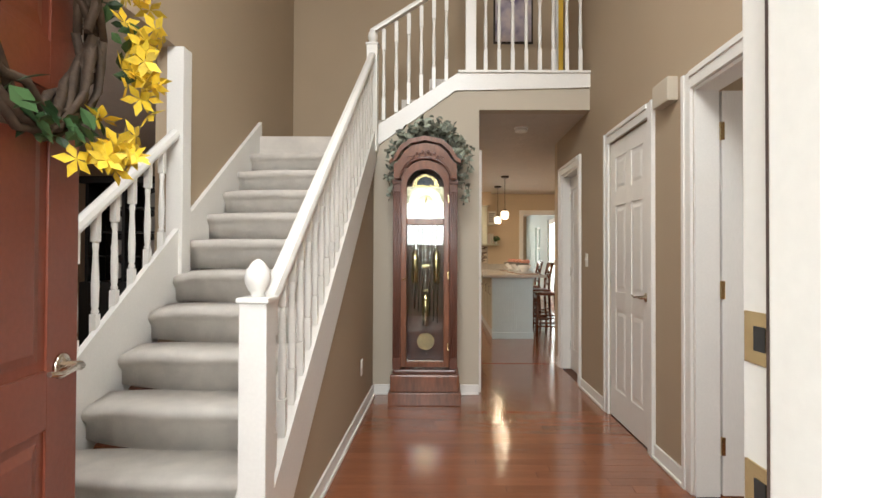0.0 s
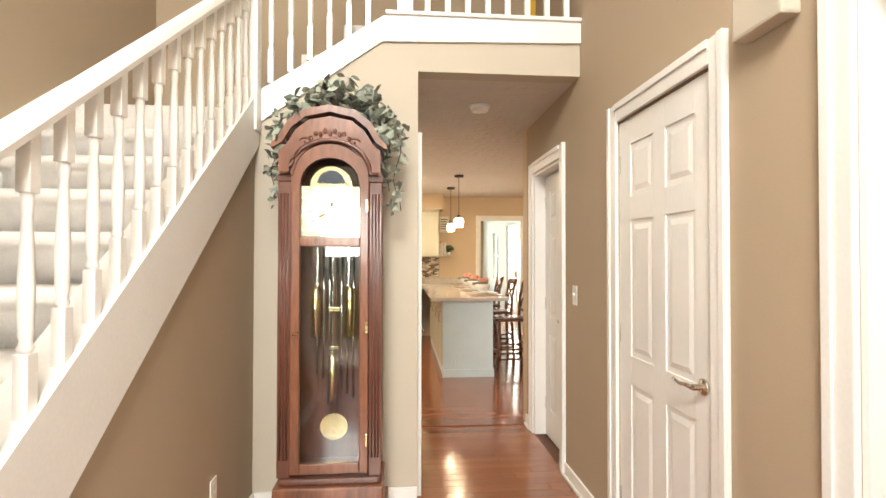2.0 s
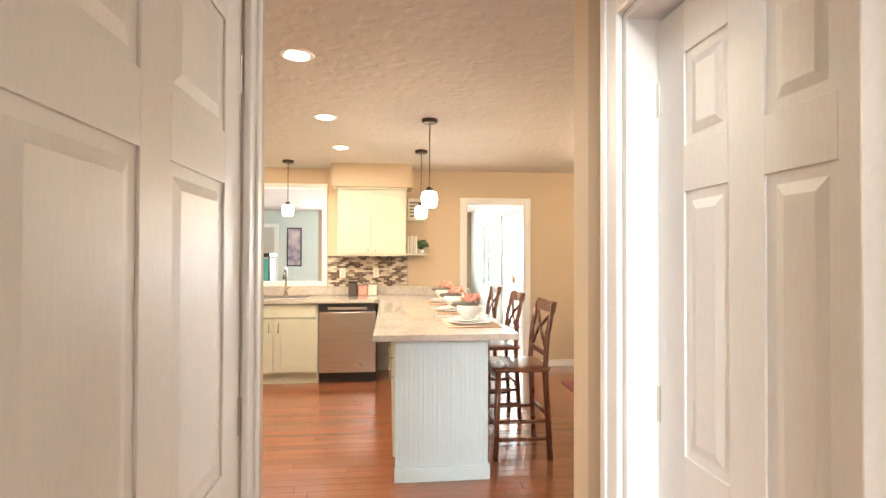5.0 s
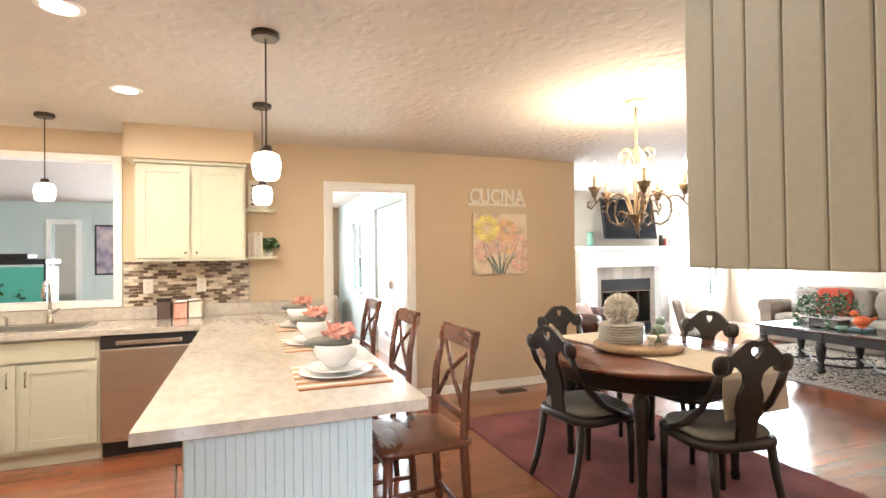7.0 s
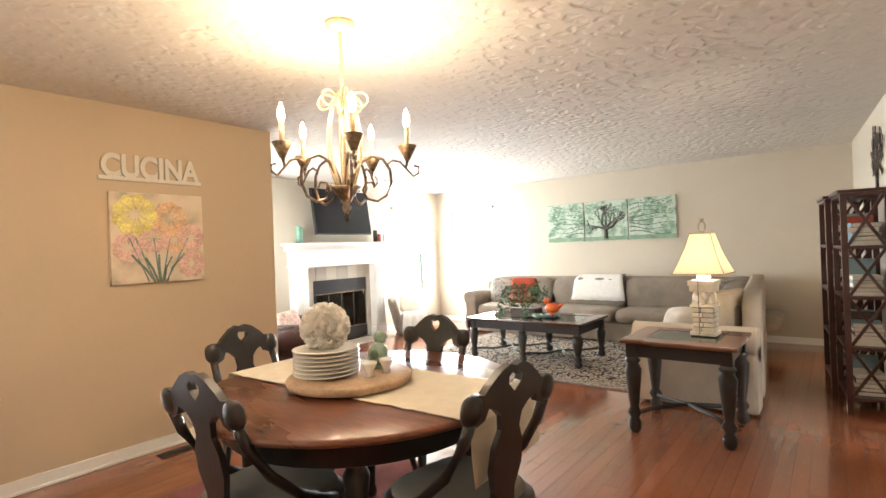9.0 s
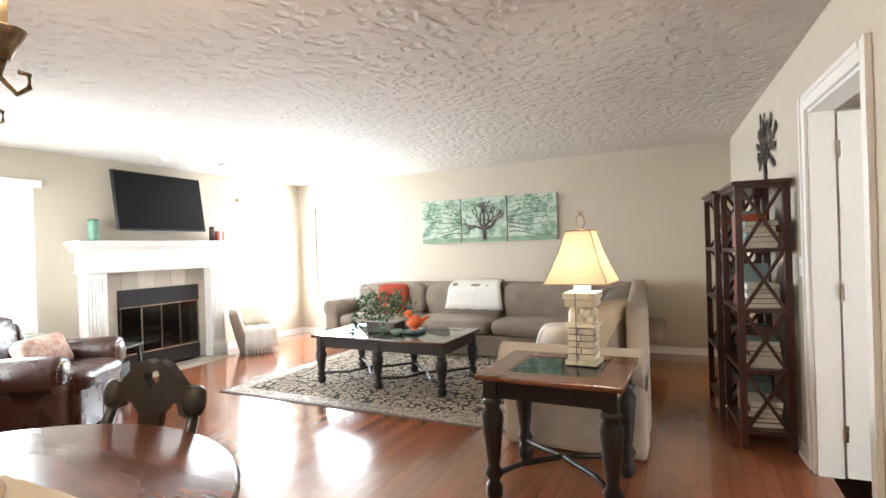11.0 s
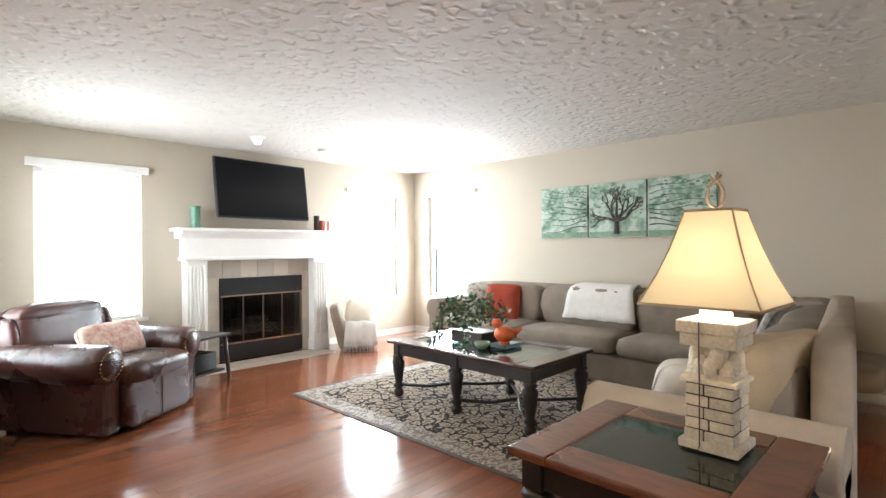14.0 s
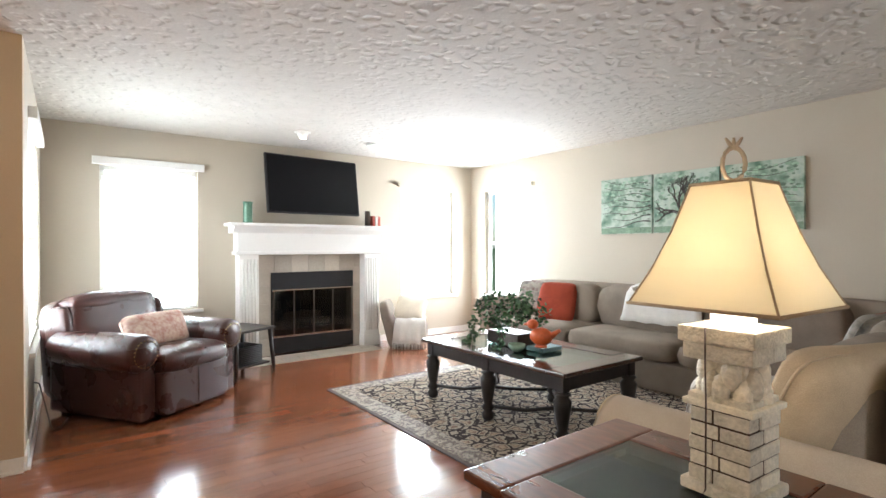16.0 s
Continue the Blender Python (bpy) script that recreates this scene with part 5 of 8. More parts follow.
sd = thing("soap_dispenser", "nickel soap dispenser beside the sink", "soap dispenser", -0.72, 9.84, 0.913)
part("pump", tube(bmesh.new(), [(0, 0, 0), (0, 0, 0.07), (0, -0.05, 0.075)], 0.009), CHROME, sd)

# wall cabinets, soffits and shelves
def upper(x0, x1, y0, label):
    t = thing("wall_cabinet", label, "cabinet", group="kitchen wall cabinets")
    part("body", bx(x0, y0 + 0.02, 1.40, x1, KY - 0.002, 2.15), CABINET, t)
    part("bottom_rail", bx(x0, y0 + 0.004, 1.385, x1, y0 + 0.02, 1.40), CABINET, t)
    part("crown", bx(x0 - 0.01, y0 - 0.01, 2.15, x1 + 0.01, KY - 0.002, 2.175, 0.004), CABINET, t)
    return t


t = upper(0.165, 0.955, 9.57, "two-door cream wall cabinet over the counter")
cab_door(t, 0.18, 0.545, 1.41, 2.14, 9.57, None)
cab_door(t, 0.565, 0.94, 1.41, 2.14, 9.57, None)
for x in (0.515, 0.595):
    part("knob", lathe(bmesh.new(), [(0.004, 0), (0.012, 0.01), (0.010, 0.02)], (x, 9.56, 1.44), 10), CHROME, t)
t = upper(-1.44, -0.99, 9.57, "cream wall cabinet beside the pass-through")
cab_door(t, -1.42, -1.01, 1.41, 2.14, 9.57, None)
t = thing("wall_cabinet", "cream wall cabinet on the west wall", "cabinet", group="kitchen wall cabinets")
part("body", bx(-1.778, 7.6, 1.40, -1.45, KY - 0.004, 2.15), CABINET, t)
for y0 in (7.62, 8.2, 8.78):
    d = part("door", bx(-1.45, y0, 1.41, -1.438, y0 + 0.55, 2.14), CABINET, t)
    for a, b, c0, c1 in ((y0, y0 + 0.06, 1.41, 2.14), (y0 + 0.49, y0 + 0.55, 1.41, 2.14), (y0 + 0.06, y0 + 0.49, 1.41, 1.47), (y0 + 0.06, y0 + 0.49, 2.08, 2.14)):
        part("door_frame", bx(-1.438, a, c0, -1.43, b, c1, 0.002), CABINET, d)
for x0, x1 in ((0.10, 1.02), (-1.46, -0.96)):
    setting("soffit", bx(x0, 9.53, 2.177, x1, KY, H), GOLD, "golden tan soffit over the wall cabinets", "soffit")
setting("soffit", bx(-1.78, 7.5, 2.177, -1.42, KY, H), GOLD, "golden tan soffit over the wall cabinets", "soffit")
for z in (1.395, 1.80):
    s = thing("wall_shelf", "cream open shelf beside the wall cabinet", "shelf", group="open end shelves")
    part("board", bx(0.957, 9.70, z, 1.20, KY - 0.002, z + 0.022, 0.004), CABINET, s)
x = 0.975
for w, h, m_ in ((0.022, 0.20, PAPER), (0.018, 0.22, BOOKR), (0.026, 0.21, PAPER), (0.02, 0.19, BOOKB), (0.022, 0.21, PAPER)):
    bk = thing("book", "upright book on the kitchen shelf", "book", group="kitchen shelf books")
    part("cover", bx(x, 9.76, 1.418, x + w, 9.89, 1.418 + h, 0.002), m_, bk)
    part("page_block", bx(x + 0.002, 9.757, 1.422, x + w - 0.002, 9.76, 1.414 + h), PAPER, bk)
    x += w + 0.002
ac = thing("recipe_stand", "white lettered board on the upper kitchen shelf", "sign")
part("board", bx(0.98, 9.80, 1.823, 1.14, 9.815, 2.08, 0.003), PAPER, ac)
for i in range(5):
    part("text_bar", bx(1.0, 9.797, 1.86 + i * 0.04, 1.12 - 0.02 * (i % 2), 9.7995, 1.875 + i * 0.04), BOOKD, ac)


def potted(name, label, x, y, z, r, n, size, pot=PORCELAIN, leafm=None, pr=0.05, ph=0.08):
    t = thing(name, label, "plant", x, y, z)
    part("pot", lathe(bmesh.new(), [(pr * 0.75, 0), (pr, ph), (pr * 0.92, ph), (pr * 0.8, ph * 0.8)], seg=18), pot, t)
    b = bmesh.new()
    leafset(b, (0, 0, ph + r * 0.6), n, r, size, random.Random(int(x * 100)), squash=0.75)
    tagged(part("leaves", b, leafm or LEAF, t), kind="stuff")
    s = bmesh.new()
    rr = random.Random(3)
    for _ in range(7):
        a = rr.uniform(0, 6.3)
        tube(s, [(0, 0, ph * 0.7), (0.4 * r * math.cos(a), 0.4 * r * math.sin(a), ph + r * 0.5), (0.8 * r * math.cos(a), 0.8 * r * math.sin(a), ph + r * 0.9)], 0.003, 5)
    part("stems", s, VINE, t)
    return t


potted("potted_plant", "small green plant in a white pot on the kitchen shelf", 1.145, 9.80, 1.418, 0.085, 130, 0.024, pr=0.035, ph=0.05)
potted("potted_plant", "leafy green plant on the west counter", -1.42, 9.05, 0.913, 0.17, 240, 0.035, pot=ORANGE, pr=0.08, ph=0.08)
# backsplash tiles: slanted mosaic pieces
bsb = bx(0.016, KY - 0.008, 1.016, 0.99, KY - 0.001, 1.384)
box(bsb, -1.76, KY - 0.008, 1.016, -0.986, KY - 0.001, 1.384)
bs = setting("backsplash", bsb, GROUT, "mixed brown and cream mosaic backsplash", "backsplash")
bsr = random.Random(9)
tm = mesh("tile", prism(bmesh.new(), [(-0.040, -0.011), (0.028, -0.011), (0.040, 0.011), (-0.028, 0.011)], "y", -0.004, 0), MOSAIC)
tm2 = mesh("tile", prism(bmesh.new(), [(-0.028, -0.011), (0.040, -0.011), (0.028, 0.011), (-0.040, 0.011)], "y", -0.004, 0), MOSAIC)
for j in range(15):
    for i in range(14):
        xx, zz = 0.06 + i * 0.0705 + (0.035 if j % 2 else 0), 1.03 + j * 0.0245
        if xx < 0.955:
            share("tile", tm if (i + j) % 2 else tm2, bs, pose(xx, KY - 0.008, zz))
rest = bmesh.new()
for j in range(15):
    for i in range(10):
        xx, zz = -1.72 + i * 0.0705 + (0.035 if j % 2 else 0), 1.03 + j * 0.0245
        o = [(-0.040, -0.011), (0.028, -0.011), (0.040, 0.011), (-0.028, 0.011)] if (i + j) % 2 else [(-0.028, -0.011), (0.040, -0.011), (0.028, 0.011), (-0.040, 0.011)]
        prism(rest, [(u + xx, v + zz) for u, v in o], "y", KY - 0.012, KY - 0.008)
tagged(part("tiles", rest, MOSAIC, bs), kind="stuff")
for x, h, m_ in ((0.33, 0.17, BOOKD), (0.45, 0.15, PINK), (0.56, 0.16, PAPER)):
    cn = thing("canister", "lidded kitchen canister on the counter", "canister", x, 9.82, 0.913, group="counter canisters")
    part("jar", bx(-0.05, -0.04, 0, 0.05, 0.04, h - 0.025, 0.012), m_, cn)
    part("lid", bx(-0.052, -0.042, h - 0.025, 0.052, 0.042, h, 0.006), BRONZE if m_ is BOOKD else CHROME, cn)


def pendant(x, y, drop):
    t = thing("pendant_lamp", "bronze pendant lamp with a white frosted glass shade", "lamp", x, y, H, group="kitchen pendants")
    part("canopy", lathe(bmesh.new(), [(0.055, -0.028), (0.062, -0.02), (0.062, 0)], seg=24), BRONZE, t)
    part("rod", tube(bmesh.new(), [(0, 0, -0.02), (0, 0, -drop)], 0.004, 8), BRONZE, t)
    part("cap", lathe(bmesh.new(), [(0.030, -drop - 0.03), (0.022, -drop)], seg=18), BRONZE, t)
    part("shade", lathe(bmesh.new(), [(0.045, -drop - 0.155), (0.058, -drop - 0.14), (0.066, -drop - 0.08), (0.055, -drop - 0.04), (0.030, -drop - 0.03)], seg=24), FROST, t, "white frosted glass shade")
    bulb("pendant_bulb", (x, y, H - drop - 0.21), 9)
    return t


pendant(1.06, 7.58, 0.52)
pendant(1.07, 8.74, 0.52)
pendant(-0.36, 9.45, 0.46)
for x, y in ((0.27, 7.59), (0.29, 8.67), (-0.62, 8.6), (-0.62, 7.5), (0.27, 6.4)):
    t = thing("recessed_light", "white recessed ceiling light", "lamp", x, y, H, group="recessed kitchen lights")
    part("trim_ring", lathe(bmesh.new(), [(0.085, -0.006), (0.09, 0)], seg=28), CANEWHITE, t)
    part("lens", lathe(bmesh.new(), [(0.062, -0.009), (0.062, -0.0065)], seg=28), CANG, t)
    area("recessed_lamp", (x, y, H - 0.02), (x, y, 0), 0.12, 0.12, 15, (1.0, 0.88, 0.70))

RUSTC = mat("rust_woven_straw", (0.38, 0.15, 0.07), 0.85, vary=0.25, fine=200, bump=0.3)
# counter settings
for y in (7.28, 8.08, 8.86):
    mt = thing("placemat", "striped brown woven placemat on the peninsula", "placemat", 1.32, y, 0.9125, group="peninsula placemats")
    for i in range(20):
        part("stripe", bx(-0.17, -0.22 + i * 0.022, 0, 0.19, -0.22 + i * 0.022 + 0.0205, 0.004, 0.001), (RUSTC, TRAYW, PAPER, TRAYW)[i % 4], mt)
    pl = thing("dinner_plate", "white dinner plate on a placemat", "plate", 1.32, y, 0.917, group="peninsula plates")
    part("dish", lathe(bmesh.new(), [(0.09, 0), (0.155, 0.016), (0.153, 0.019), (0.09, 0.005)], seg=32), PORCELAIN, pl)
    p2 = thing("salad_plate", "white salad plate stacked on a dinner plate", "plate", 1.32, y, 0.9365, group="peninsula plates")
    part("dish", lathe(bmesh.new(), [(0.075, 0), (0.125, 0.012), (0.123, 0.015), (0.075, 0.004)], seg=32), PORCELAIN, p2)
    bw = thing("bowl", "white bowl with a napkin and coral flower", "bowl", 1.32, y, 0.952, group="peninsula bowls")
    part("dish", lathe(bmesh.new(), [(0.045, 0), (0.050, 0.008), (0.085, 0.045), (0.102, 0.095), (0.098, 0.095), (0.08, 0.048), (0.04, 0.014)], seg=32), PORCELAIN, bw)
    part("napkin", soft(bmesh.new(), -0.02, 0, 0.10, 0.20, 0.12, 0.045, 0.8, 0.8, sag=0.3), GREYC, bw, "folded grey napkin")
    pf = bmesh.new()
    leafset(pf, (0.02, 0.0, 0.135), 90, 0.065, 0.026, random.Random(7), squash=0.5)
    part("flower", pf, PINK, bw, "coral paper flower")


def stool(y):
    t = thing("bar_stool", "reddish brown wooden bar stool with a cross back", "stool", 1.66, y, 0, group="peninsula stools")
    s = bmesh.new()
    soft(s, 0, 0, 0.615, 0.42, 0.44, 0.05, 0.25, 0.6)
    part("seat", s, WALNUT, t)
    for sx, sy in ((-0.17, -0.18), (-0.17, 0.18)):
        part("leg", tube(bmesh.new(), [(sx - 0.01, sy, 0), (sx + 0.01, sy * 0.95, 0.60)], 0.019, 8, 0.021), WALNUT, t)
    for sy in (-0.19, 0.19):
        part("rear_post", tube(bmesh.new(), [(0.20, sy, 0), (0.165, sy * 0.97, 0.60), (0.18, sy * 0.97, 0.85), (0.225, sy * 0.95, 1.06)], 0.021, 8, 0.018), WALNUT, t)
    part("top_rail", prism(bmesh.new(), [(0.21, 1.0), (0.235, 1.0), (0.25, 1.075), (0.222, 1.08)], "y", -0.185, 0.185), WALNUT, t)
    part("lower_rail", bx(0.165, -0.17, 0.70, 0.185, 0.17, 0.735, 0.004), WALNUT, t)
    for s_ in (-1, 1):
        part("cross_slat", tube(bmesh.new(), [(0.178, -0.165 * s_, 0.73), (0.182, -0.03 * s_, 0.865), (0.20, 0.06 * s_, 0.93), (0.225, 0.165 * s_, 1.01)], 0.011, 6), WALNUT, t)
    for a, b, z in (((-0.17, -0.18), (-0.17, 0.18), 0.22), ((0.185, -0.18), (0.185, 0.18), 0.30), ((-0.17, -0.18), (0.18, -0.185), 0.26), ((-0.17, 0.18), (0.18, 0.185), 0.26), ((-0.17, -0.18), (0.18, -0.185), 0.14), ((-0.17, 0.18), (0.18, 0.185), 0.14)):
        part("stretcher", tube(bmesh.new(), [(*a, z), (*b, z)], 0.013, 8), WALNUT, t)
    part("apron", bx(-0.17, -0.175, 0.54, -0.15, 0.175, 0.595, 0.003), WALNUT, t)
    return t


for y in (7.29, 8.10, 9.0):
    stool(y)

# kitchen wall decor
sg = thing("cucina_sign", "cream wooden letters spelling cucina on a rail", "sign")
cu = bpy.data.curves.new("letters", "FONT")
cu.body, cu.size, cu.extrude, cu.align_x = "CUCINA", 0.215, 0.008, "CENTER"
cu.bevel_depth, cu.offset = 0.002, 0.006
to = new("letters_text", cu)
dg = bpy.context.evaluated_depsgraph_get()
me = bpy.data.meshes.new_from_object(to.evaluated_get(dg))
bpy.data.objects.remove(to)
me.materials.clear()
me.materials.append(PAPER)
lo = new("letters", me)
lo.parent = sg
wd = max(v.co.x for v in me.vertices) - min(v.co.x for v in me.vertices)
lo.matrix_local = pose(3.435, KY - 0.012, 1.945, 90) @ Matrix.Diagonal((0.66 / wd, 1, 1, 1))
part("rail", bx(3.09, KY - 0.024, 1.915, 3.78, KY - 0.002, 1.943, 0.004), PAPER, sg)
pt = thing("flower_painting", "canvas painting of yellow and pink flowers", "painting")
part("canvas", bx(3.145, KY - 0.035, 1.20, 3.775, KY - 0.001, 1.835, 0.003), FLOWERGROUND, pt)
pr = random.Random(5)
for cx, cz, r, m_ in ((3.30, 1.68, 0.13, YELLOW), (3.53, 1.66, 0.11, ORANGE), (3.42, 1.52, 0.10, PINK), (3.68, 1.52, 0.09, PINK), (3.25, 1.45, 0.09, PINK), (3.68, 1.32, 0.09, PINK), (3.56, 1.50, 0.08, ORANGE)):
    b = bmesh.new()
    k = pr.random()
    for i in range(9):
        a = 2 * math.pi * i / 9 + k
        prism(b, [(cx + math.cos(a) * r * 0.2 + q[0] * r, cz + math.sin(a) * r * 0.2 + q[1] * r) for q in ((0, 0), (math.cos(a + 0.42) * 0.85, math.sin(a + 0.42) * 0.85), (math.cos(a) * 0.95, math.sin(a) * 0.95), (math.cos(a - 0.42) * 0.85, math.sin(a - 0.42) * 0.85))], "y", KY - 0.0375 - 0.0003 * i, KY - 0.0355)
    part("painted_flower", b, mat("painted_petal", {YELLOW: (0.84, 0.68, 0.24), ORANGE: (0.82, 0.50, 0.30), PINK: (0.80, 0.50, 0.44)}[m_], 0.7, vary=0.3, scale=12), pt)
st = bmesh.new()
for x0, x1 in ((3.30, 3.42), (3.42, 3.45), (3.53, 3.47), (3.66, 3.5), (3.26, 3.38)):
    tube(st, [(x0, KY - 0.036, 1.52), ((x0 + x1) / 2, KY - 0.036, 1.36), (x1, KY - 0.036, 1.21)], 0.005, 5)
for k in range(5):
    part("painted_stem", tube(bmesh.new(), [(3.27 + 0.09 * k, KY - 0.036, 1.40 - 0.02 * (k % 2)), (3.36 + 0.045 * k, KY - 0.036, 1.30), (3.42 + 0.02 * k, KY - 0.036, 1.205)], 0.008, 5), TEALG, pt)
part("painted_stems", st, BOOKB, pt)
vn = thing("floor_vent", "brown metal floor register by the baseboard", "vent")
part("frame", bx(3.35, 9.70, 0.0, 3.65, 9.82, 0.006, 0.002), BRONZE, vn)
for i in range(12):
    part("slat", bx(3.365 + i * 0.0235, 9.715, 0.006, 3.378 + i * 0.0235, 9.805, 0.009), BRONZE, vn)
wc = thing("wall_cabinet", "grey-green wall cabinet with a beadboard end", "cabinet")
part("body", bx(1.512, 5.322, 1.39, 2.28, 5.61, 2.42), SAGE, wc)
for i in range(7):
    y0 = 5.322 + i * 0.0412
    part("bead_board", bx(1.498, y0, 1.388, 1.512, y0 + 0.0408, 2.42, 0.003), SAGE, wc)
for x0 in (1.52, 1.91):
    part("door", bx(x0, 5.61, 1.40, x0 + 0.36, 5.628, 2.40, 0.004), SAGE, wc)

# family room seen through the openings
aq = thing("aquarium", "lit green aquarium with a black hood", "aquarium", -1.51, 12.0, 0)
part("stand", bx(-0.45, -0.25, 0, 0.45, 0.25, 0.85, 0.01), ESPRESSO, aq)
part("water", bx(-0.42, -0.22, 0.87, 0.42, 0.22, 1.33), WATER, aq, "green lit water")
part("rim", bx(-0.44, -0.24, 0.85, 0.44, 0.24, 0.868), BLACK, aq)
part("hood", bx(-0.44, -0.24, 1.36, 0.44, 0.24, 1.42, 0.01), BLACK, aq)
part("lamp_housing", bx(-0.30, -0.15, 1.42, 0.25, 0.12, 1.48, 0.015), BLACK, aq)
for sx in (-0.43, 0.43):
    part("corner_trim", bx(sx - 0.012, -0.235, 0.868, sx + 0.012, -0.215, 1.36, 0.002), BLACK, aq)
wpr = random.Random(14)
wp = bmesh.new()
for _ in range(9):
    leafset(wp, (wpr.uniform(-0.36, 0.36), -0.232, 0.93 + 0.22 * wpr.random()), 7, 0.05, 0.03, wpr)
tagged(part("water_plants", wp, LEAF, aq), kind="stuff")
cf = casing("doorframe_family_north", "y", 15.9, -1, -2.26, -1.91, 2.03, "white casing round a dark doorway", w=0.09)
fp = thing("family_picture", "framed red and blue print on the family room wall", "picture")
part("canvas", bx(-1.59, 15.87, 1.15, -1.31, 15.885, 2.00), TEALART, fp)
part("frame", bx(-1.62, 15.885, 1.12, -1.28, 15.899, 2.03), ESPRESSO, fp)
fs = thing("family_sofa", "beige sofa in the family room", "sofa", 1.52, 15.1, 0, 0)
part("seat", soft(bmesh.new(), 0, 0, 0.30, 1.9, 0.9, 0.36, 0.2, 0.3), PALEC, fs)
part("backrest", soft(bmesh.new(), 0, 0.4, 0.55, 1.9, 0.25, 0.7, 0.2, 0.35), PALEC, fs)
for s in (-1, 1):
    part("arm", soft(bmesh.new(), s * 0.93, 0, 0.36, 0.24, 0.95, 0.62, 0.3, 0.4), PALEC, fs)
    part("leg", bx(s * 0.85 - 0.03, -0.38, 0, s * 0.85 + 0.03, -0.32, 0.13), ESPRESSO, fs)
    part("cushion", soft(bmesh.new(), s * 0.45, 0.2, 0.66, 0.45, 0.18, 0.4, 0.5, 0.6), WHITEC, fs)
fl_ = thing("floor_lamp", "lit floor lamp behind the family room sofa", "lamp", 1.62, 15.72, 0)
part("pole", tube(bmesh.new(), [(0, 0, 0), (0, 0, 1.0)], 0.012), BRONZE, fl_)
part("shade", lathe(bmesh.new(), [(0.16, 1.0), (0.10, 1.26), (0.098, 1.26), (0.157, 1.0)], seg=24), FROST, fl_)
# den
dr = thing("dresser", "white dresser in the den", "dresser", 7.1, 4.9, 0)
part("body", bx(-0.45, -0.4, 0, 0.45, 0.3, 0.86, 0.01), WHITE, dr)
part("top", bx(-0.48, -0.43, 0.86, 0.48, 0.33, 0.89, 0.008), WHITE, dr)
for i in range(3):
    part("drawer", bx(-0.465, -0.37, 0.06 + i * 0.26, -0.45, 0.27, 0.30 + i * 0.26, 0.004), WHITE, dr)

# ---- dining ----
TX, TY = 3.42, 7.77
rg = thing("dining_rug", "faded red wool rug under the dining table", "rug", group="")
part("field", bx(2.66, 6.70, 0.0, 4.25, 9.1, 0.012, 0.004), RUGRED, rg)
part("border", bx(2.645, 6.685, 0.0, 4.265, 9.115, 0.008, 0.003), mat("dark_red_binding", (0.14, 0.03, 0.03), 0.95), rg)
dt = thing("dining_table", "round dining table with a brown top and black base", "table", TX, TY, 0.012)
part("tabletop", lathe(bmesh.new(), [(0.66, 0.715), (0.695, 0.722), (0.715, 0.735), (0.715, 0.745), (0.70, 0.755), (0.3, 0.7555)], seg=64), WALNUT, dt)
part("apron", lathe(bmesh.new(), [(0.56, 0.60), (0.58, 0.61), (0.58, 0.70), (0.60, 0.716)], seg=48), ESPRESSO, dt)
for i in range(4):
    a = math.radians(i * 90 + 44)
    px, py = 0.50 * math.cos(a), 0.50 * math.sin(a)
    part("leg", lathe(bmesh.new(), [(0.025, 0), (0.030, 0.03), (0.022, 0.06), (0.030, 0.25), (0.042, 0.48), (0.050, 0.55), (0.036, 0.58), (0.055, 0.60), (0.055, 0.70)], (px, py, 0), 14), ESPRESSO, dt)
rn = thing("table_runner", "cream linen runner with a frayed hem", "table runner", TX + 0.03, TY, 0.768, -88)
b = bmesh.new()
gx = [-0.735 + i * 1.47 / 40 for i in range(41)]
prof = [(-0.74, -0.22), (-0.735, -0.12), (-0.727, -0.02), (-0.71, 0.004)] + [(u, 0.004) for u in gx[1:-1]] + [(0.71, 0.004), (0.727, -0.02), (0.735, -0.12), (0.74, -0.22)]
rr = random.Random(2)
lf = [b.verts.new((u, -0.25 + rr.uniform(-0.006, 0.006), v)) for u, v in prof]
rt = [b.verts.new((u, 0.25 + rr.uniform(-0.006, 0.006), v)) for u, v in prof]
for i in range(len(prof) - 1):
    b.faces.new((lf[i], lf[i + 1], rt[i + 1], rt[i]))
rno = part("cloth", b, LINEN, rn)
sol = rno.modifiers.new("thickness", "SOLIDIFY")
sol.thickness, sol.offset = 0.003, 1
TC = (3.37, 7.79)
tr = thing("wooden_tray", "round pale wood slab tray on the table", "tray", TC[0], TC[1], 0.776)
part("slab", lathe(bmesh.new(), [(0.25, 0), (0.275, 0.008), (0.28, 0.03), (0.27, 0.04), (0.1, 0.0405)], seg=48), TRAYW, tr)
for i in range(7):
    pl = thing("plate", "white plate with a grey rim in a stack", "plate", TC[0] - 0.075 + 0.002 * (i % 3), TC[1] + 0.07, 0.817 + i * 0.0175, group="stacked plates")
    part("dish", lathe(bmesh.new(), [(0.09, 0), (0.148, 0.014), (0.147, 0.0165), (0.09, 0.005)], seg=36), PORCELAIN, pl)
    part("rim_band", lathe(bmesh.new(), [(0.1422, 0.0152), (0.1428, 0.0162), (0.1418, 0.0168)], seg=36), PAPER, pl)
fb = thing("flower_ball", "round ball of cream paper petals on the plates", "decoration", TC[0] - 0.075, TC[1] + 0.07, 1.03)
b = bmesh.new()
fr_ = random.Random(8)
soft(b, 0, 0, 0, 0.17, 0.17, 0.17, 1, 1, 20, 12)
